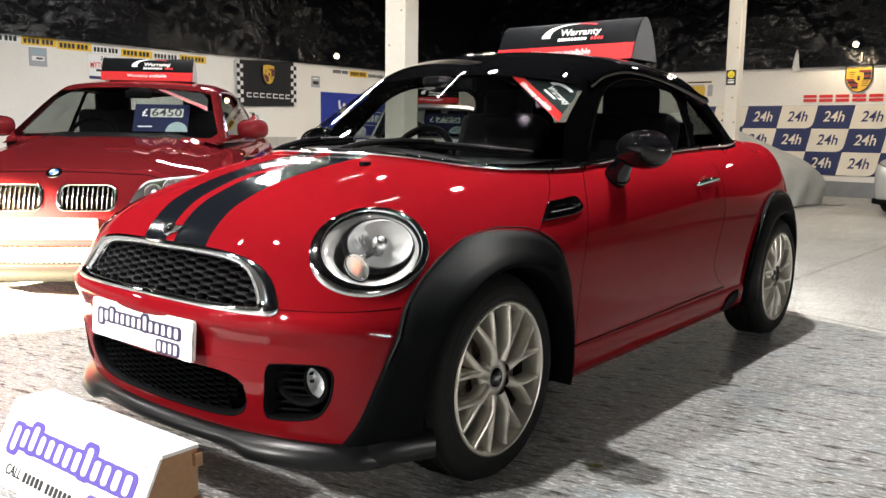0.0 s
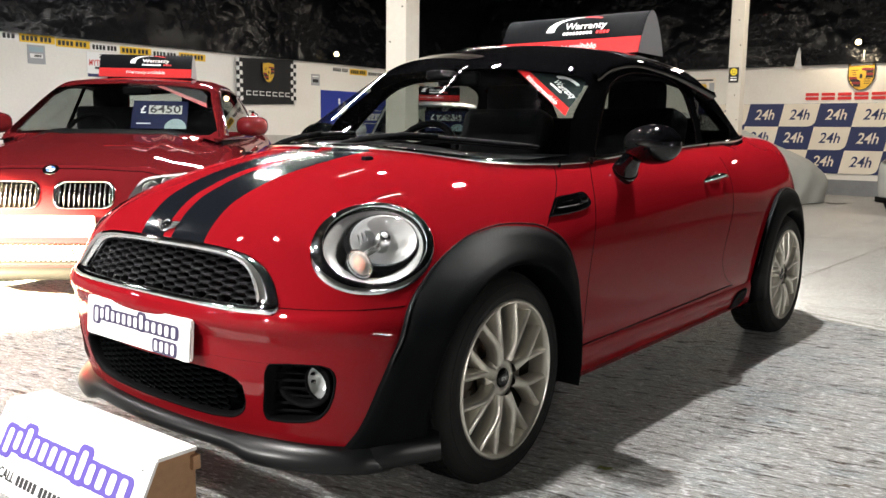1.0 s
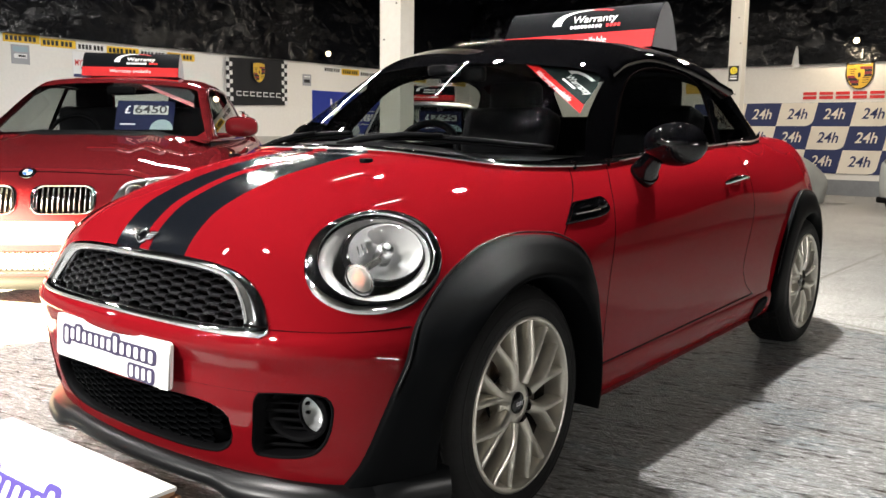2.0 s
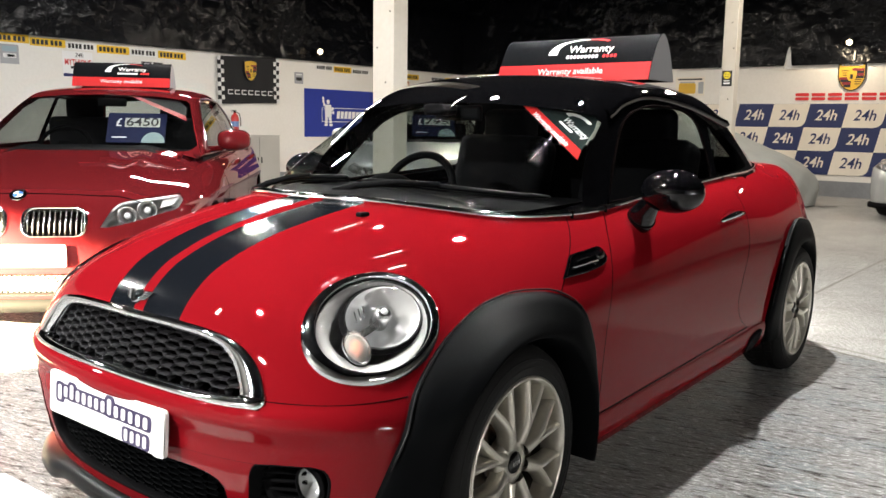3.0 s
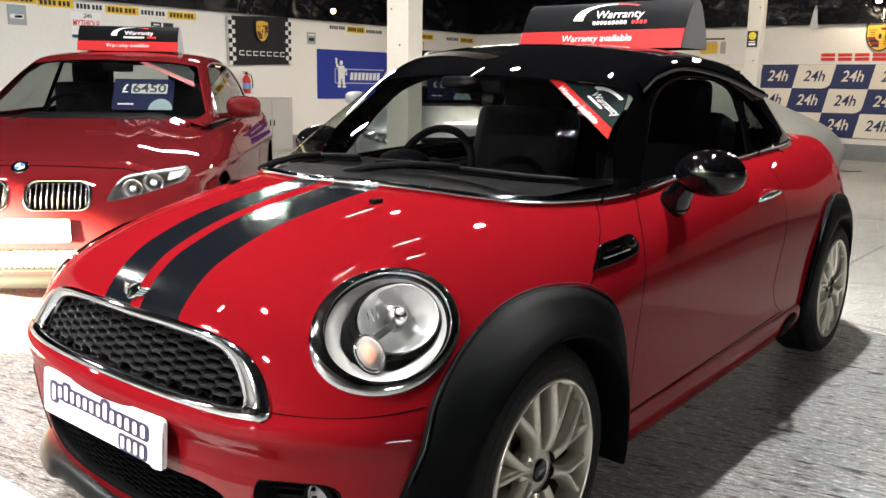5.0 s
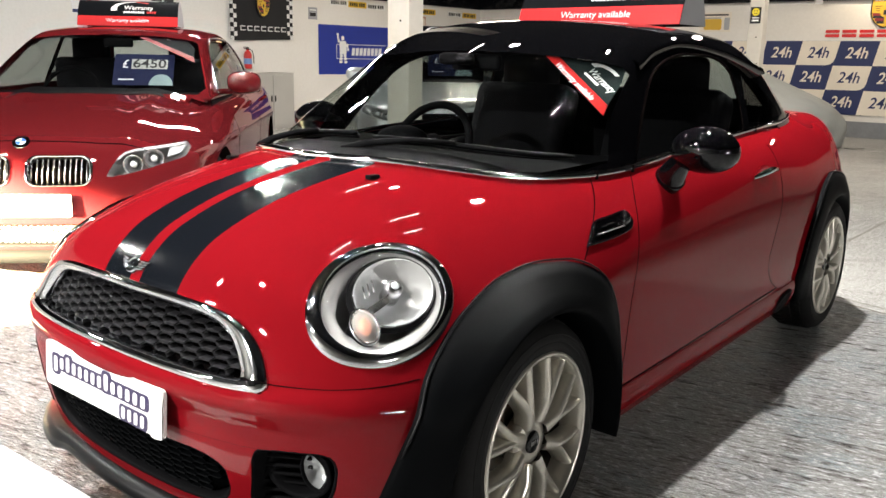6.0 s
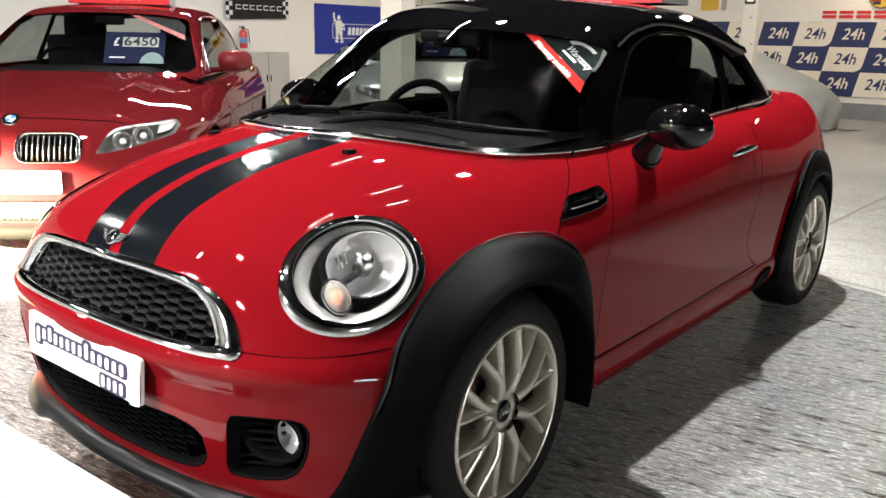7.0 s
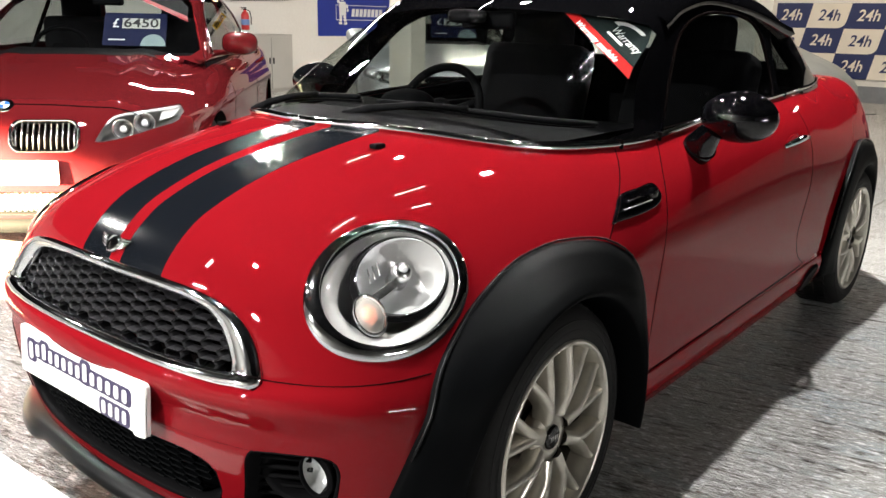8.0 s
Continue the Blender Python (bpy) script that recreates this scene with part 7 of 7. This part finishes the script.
def chequered_banner():
    ob = thing("banner", "navy and cream chequered 24h race banner", "banner", pose(-1.2, WY - 0.02, 0))
    cw, ch, top, slant = 0.622, 0.412, 1.612, 0.20
    left, right = -3.35, 3.2
    part("sheet", plate_of([(left, top - 3 * ch), (right, top - 3 * ch), (right, top), (left, top)], 0.006), NAVY, ob, "navy vinyl sheet")
    for r in range(3):
        for k in range(-2, 9):
            z1, z0 = top - r * ch, top - (r + 1) * ch
            xa = -2.34 + cw * k

            def xs(z, xa=xa):
                return xa - slant * (top - z)

            x0, x1, x2, x3 = xs(z0), xs(z0) + cw, xs(z1) + cw, xs(z1)
            if x0 < left or x2 > right:
                continue
            cream = (r + k) % 2 == 1
            if cream:
                q = [(x0, z0 + 0.002)] + [(x1 - 0.12, z0 + 0.002), (x1 - 0.05, z0 + 0.02), (x1 - 0.01 + slant * 0.05, z0 + 0.06), (x1 + slant * 0.12, z0 + 0.12)] + [(x2, z1 - 0.002), (x3, z1 - 0.002)]
                part("cell", plate_of(q, 0.001, pose(0, -0.002, 0)), CREAM_PRINT, ob)
            lettering("word", "24h", 0.26, NAVY if cream else CREAM_PRINT, pose((x0 + x2) / 2, -0.005, (z0 + z1) / 2), ob, 0.36, 0.0005, 0.003, 0.25)
    return ob


chequered_banner()
CR = thing("wall_crest", "gold, red and black shield crest on the wall", "crest", pose(-1.66, WY - 0.03, 2.07))
crest(CR, pose(0, 0, 0), 0.44, 0.50)
for k in range(7):
    part("name_bar", plate_of(rounded(0.036, 0.045, 0.006), 0.001, pose(-0.15 + 0.05 * k, -0.008, 0.205)), WHITE_PRINT, CR)
WORD = thing("wall_lettering", "red raised bars of a word fixed on the wall", "lettering", pose(-1.90, WY - 0.012, 1.735))
for k in range(7):
    x = -0.55 + 0.272 * k
    for z in (0.036, -0.036):
        part("letter_bar", plate_of(rounded(0.225, 0.052, 0.012), 0.012, pose(x, 0, z)), RED_PRINT, WORD)


def picture(m, w, h, label, mat, extra=()):
    ob = thing("poster", label, "poster", m)
    part("sheet", plate_of(rounded(w, h, 0.005), 0.006), mat, ob)
    for x, z, ww, hh, mt in extra:
        part("print", plate_of(rounded(ww, hh, min(ww, hh) * 0.2), 0.0008, pose(x, -0.002, z)), mt, ob)
    return ob


W = lambda y, z: pose(-9.992, y, z, 0, 0, 90)
picture(W(3.79, 2.01), 0.25, 0.26, "small grey car photograph on the wall", GREY_PRINT, ((0, -0.02, 0.18, 0.06, WHITE_PRINT), (0, 0.07, 0.2, 0.07, material("sky_print", (0.3, 0.4, 0.45), 0.5)), (0.02, -0.02, 0.10, 0.03, INK)))
RACE = picture(W(4.76, 1.93), 0.46, 0.37, "white race poster with red and navy print", WHITE_PRINT, ((0.0, -0.045, 0.22, 0.035, INK), (0, -0.155, 0.45, 0.045, NAVY)))
lettering("word", "MYTHIQUE", 0.12, RED_PRINT, pose(0.0, -0.003, 0.025), RACE, 0.40, 0.0005, 0.002)
lettering("word", "24h", 0.085, INK, pose(0.02, -0.003, 0.13), RACE, 0.13, 0.0005, 0.001, 0.2)
picture(W(5.98, 1.97), 0.38, 0.15, "black and white flag-pattern plate", INK, ((0, 0, 0.36, 0.018, WHITE_PRINT), (0, 0, 0.03, 0.14, WHITE_PRINT), (-0.1, 0.04, 0.1, 0.02, WHITE_PRINT), (0.1, -0.04, 0.1, 0.02, WHITE_PRINT)))
picture(W(9.035, 1.96), 0.21, 0.21, "small grey car photograph on the wall", GREY_PRINT, ((0, -0.02, 0.14, 0.06, INK), (0, 0.06, 0.15, 0.02, WHITE_PRINT)))
picture(W(12.05, 1.90), 0.26, 0.30, "faded pink framed picture", material("pink_print", (0.5, 0.28, 0.2), 0.6), ((0, 0, 0.2, 0.22, CREAM_PRINT),))
N = lambda x, z: pose(x, WY - 0.008, z)
picture(N(-4.53, 1.95), 0.58, 0.35, "newspaper page with a yellow picture", CREAM_PRINT, ((-0.05, -0.04, 0.34, 0.2, GOLD), (0.0, 0.13, 0.48, 0.03, INK), (0.22, -0.03, 0.1, 0.22, GREY_PRINT), (-0.05, 0.075, 0.3, 0.02, GREY_PRINT)))
SM = picture(pose(-1.918, 8.80, 1.773), 0.125, 0.19, "black notice with a yellow smiling face on the post", INK, ((0, -0.06, 0.08, 0.02, WHITE_PRINT), (0, -0.03, 0.08, 0.012, WHITE_PRINT)))
part("face_disc", plate_of(arc(0, 0.038, 0.045, 0.045, 0, 360, 24)[:-1], 0.001, pose(0, -0.002, 0)), material("yellow_print", (0.75, 0.6, 0.03), 0.5), SM)
part("eye", plate_of(rounded(0.008, 0.014, 0.003), 0.001, pose(-0.015, -0.0035, 0.05)), INK, SM)
part("eye", plate_of(rounded(0.008, 0.014, 0.003), 0.001, pose(0.015, -0.0035, 0.05)), INK, SM)
part("smile", plate_of(arc(0, 0.036, 0.026, 0.022, 200, 340, 10) + arc(0, 0.036, 0.021, 0.016, 340, 200, 10), 0.001, pose(0, -0.0035, 0)), INK, SM)

# fire extinguisher, steel cupboard, small lamps
EX = thing("fire_extinguisher", "red fire extinguisher with a blue label hung on the wall", "fire extinguisher", pose(-9.90, 7.48, 0.98) @ Matrix.Scale(0.85, 4))
part("cylinder", lathe([(0, 0), (0.07, 0.0), (0.078, 0.01), (0.078, 0.27), (0.06, 0.32), (0.028, 0.345), (0.028, 0.37), (0, 0.37)], 28, "z"), EXTING, EX, smooth=True)
part("valve", merged(box((0.03, 0.05, 0.04), (0, 0, 0.385), 0.006), box((0.02, 0.13, 0.014), (0, -0.03, 0.415), 0.004), box((0.02, 0.11, 0.012), (0, -0.03, 0.388), 0.004)), DARK_PLASTIC, EX)
part("hose", sweep([(0.0, 0.03, 0.38), (0.02, 0.10, 0.35), (0.05, 0.105, 0.22), (0.06, 0.095, 0.1)], 0.009, 8), DARK_PLASTIC, EX, smooth=True)
part("label", lathe([(0.0788, 0.09), (0.0788, 0.2)], 28, "z"), material("blue_label", (0.15, 0.25, 0.5), 0.4), EX, smooth=True)

CAB = thing("cupboard", "grey steel two-door cupboard against the wall", "cupboard", pose(-9.68, 7.62, 0))
part("carcass", box((0.46, 0.92, 0.90), (0, 0, 0.45), 0.006), STEEL_CAB, CAB)
part("top", box((0.47, 0.93, 0.02), (0, 0, 0.91), 0.004), STEEL_CAB, CAB)
for y in (-0.228, 0.228):
    part("door", box((0.016, 0.44, 0.84), (0.238, y, 0.46), 0.004), STEEL_CAB, CAB)
    part("handle", box((0.02, 0.015, 0.10), (0.252, -0.04 if y < 0 else 0.04, 0.5), 0.004), DARK_PLASTIC, CAB)


def floodlight(x, y, z, turn, label):
    ob = thing("floodlight", label, "lamp", pose(x, y, z, 0, 0, turn))
    part("housing", box((0.13, 0.07, 0.10), (0, 0.03, 0), 0.01), DARK_PLASTIC, ob)
    part("bracket", sweep([(-0.075, 0.03, 0), (-0.075, 0.09, 0.0), (0.075, 0.09, 0.0), (0.075, 0.03, 0)], 0.006, 6), DARK_PLASTIC, ob)
    part("glass", lathe([(0, -0.035), (0.025, -0.032), (0.042, -0.02), (0.048, -0.004), (0, -0.004)], 24, "y"), LAMP, ob, "lit floodlight glass", smooth=True)
    return ob


floodlight(-9.75, 9.35, 2.45, 60, "small lit floodlight above the wall")
floodlight(-1.68, WY - 0.30, 2.62, 10, "small lit floodlight above the crest")
LT = thing("wall_junction", "white wall bracket with a cable below the floodlight", "fitting", pose(-1.62, WY - 0.1, 2.42))
part("bracket", box((0.03, 0.03, 0.16), (0, 0, 0), 0.008), STEEL_CAB, LT)
FN = thing("pennant", "small white triangular pennant standing on the wall top", "pennant", pose(-2.68, WY - 0.12, 2.42))
part("cloth", loft([[(-0.09 * (1 - t) - 0.02, 0.02 * math.sin(6 * t), -0.2 + 0.38 * t), (0.06 * (1 - t), -0.03 * math.sin(5 * t), -0.2 + 0.38 * t)] for t in np.linspace(0, 1, 10)]), FLAG_WHITE, FN, smooth=True)
part("stick", sweep([(-0.09, 0.0, -0.2), (0.0, 0.02, 0.18)], 0.006, 6), POST, FN)


LEAF = thing("dry_leaf", "small curled yellow-green leaf lying on the floor", "leaf", pose(0.97, 0.232, 0.004, 0, 0, 35))
part("blade", loft([[(-0.022 + 0.011 * i, 0.012 * math.sin(math.pi * i / 4) * k, 0.004 + 0.006 * abs(k) + 0.003 * math.sin(2 * i)) for k in (-1, -0.5, 0, 0.5, 1)] for i in range(5)]), material("leaf_green", (0.16, 0.18, 0.04), 0.6, grain=0.4, grain_scale=200), LEAF, smooth=True)
part("stalk", sweep([(0.022, 0, 0.004), (0.034, 0.003, 0.003)], 0.001, 5), material("leaf_stalk", (0.2, 0.15, 0.05), 0.6), LEAF)
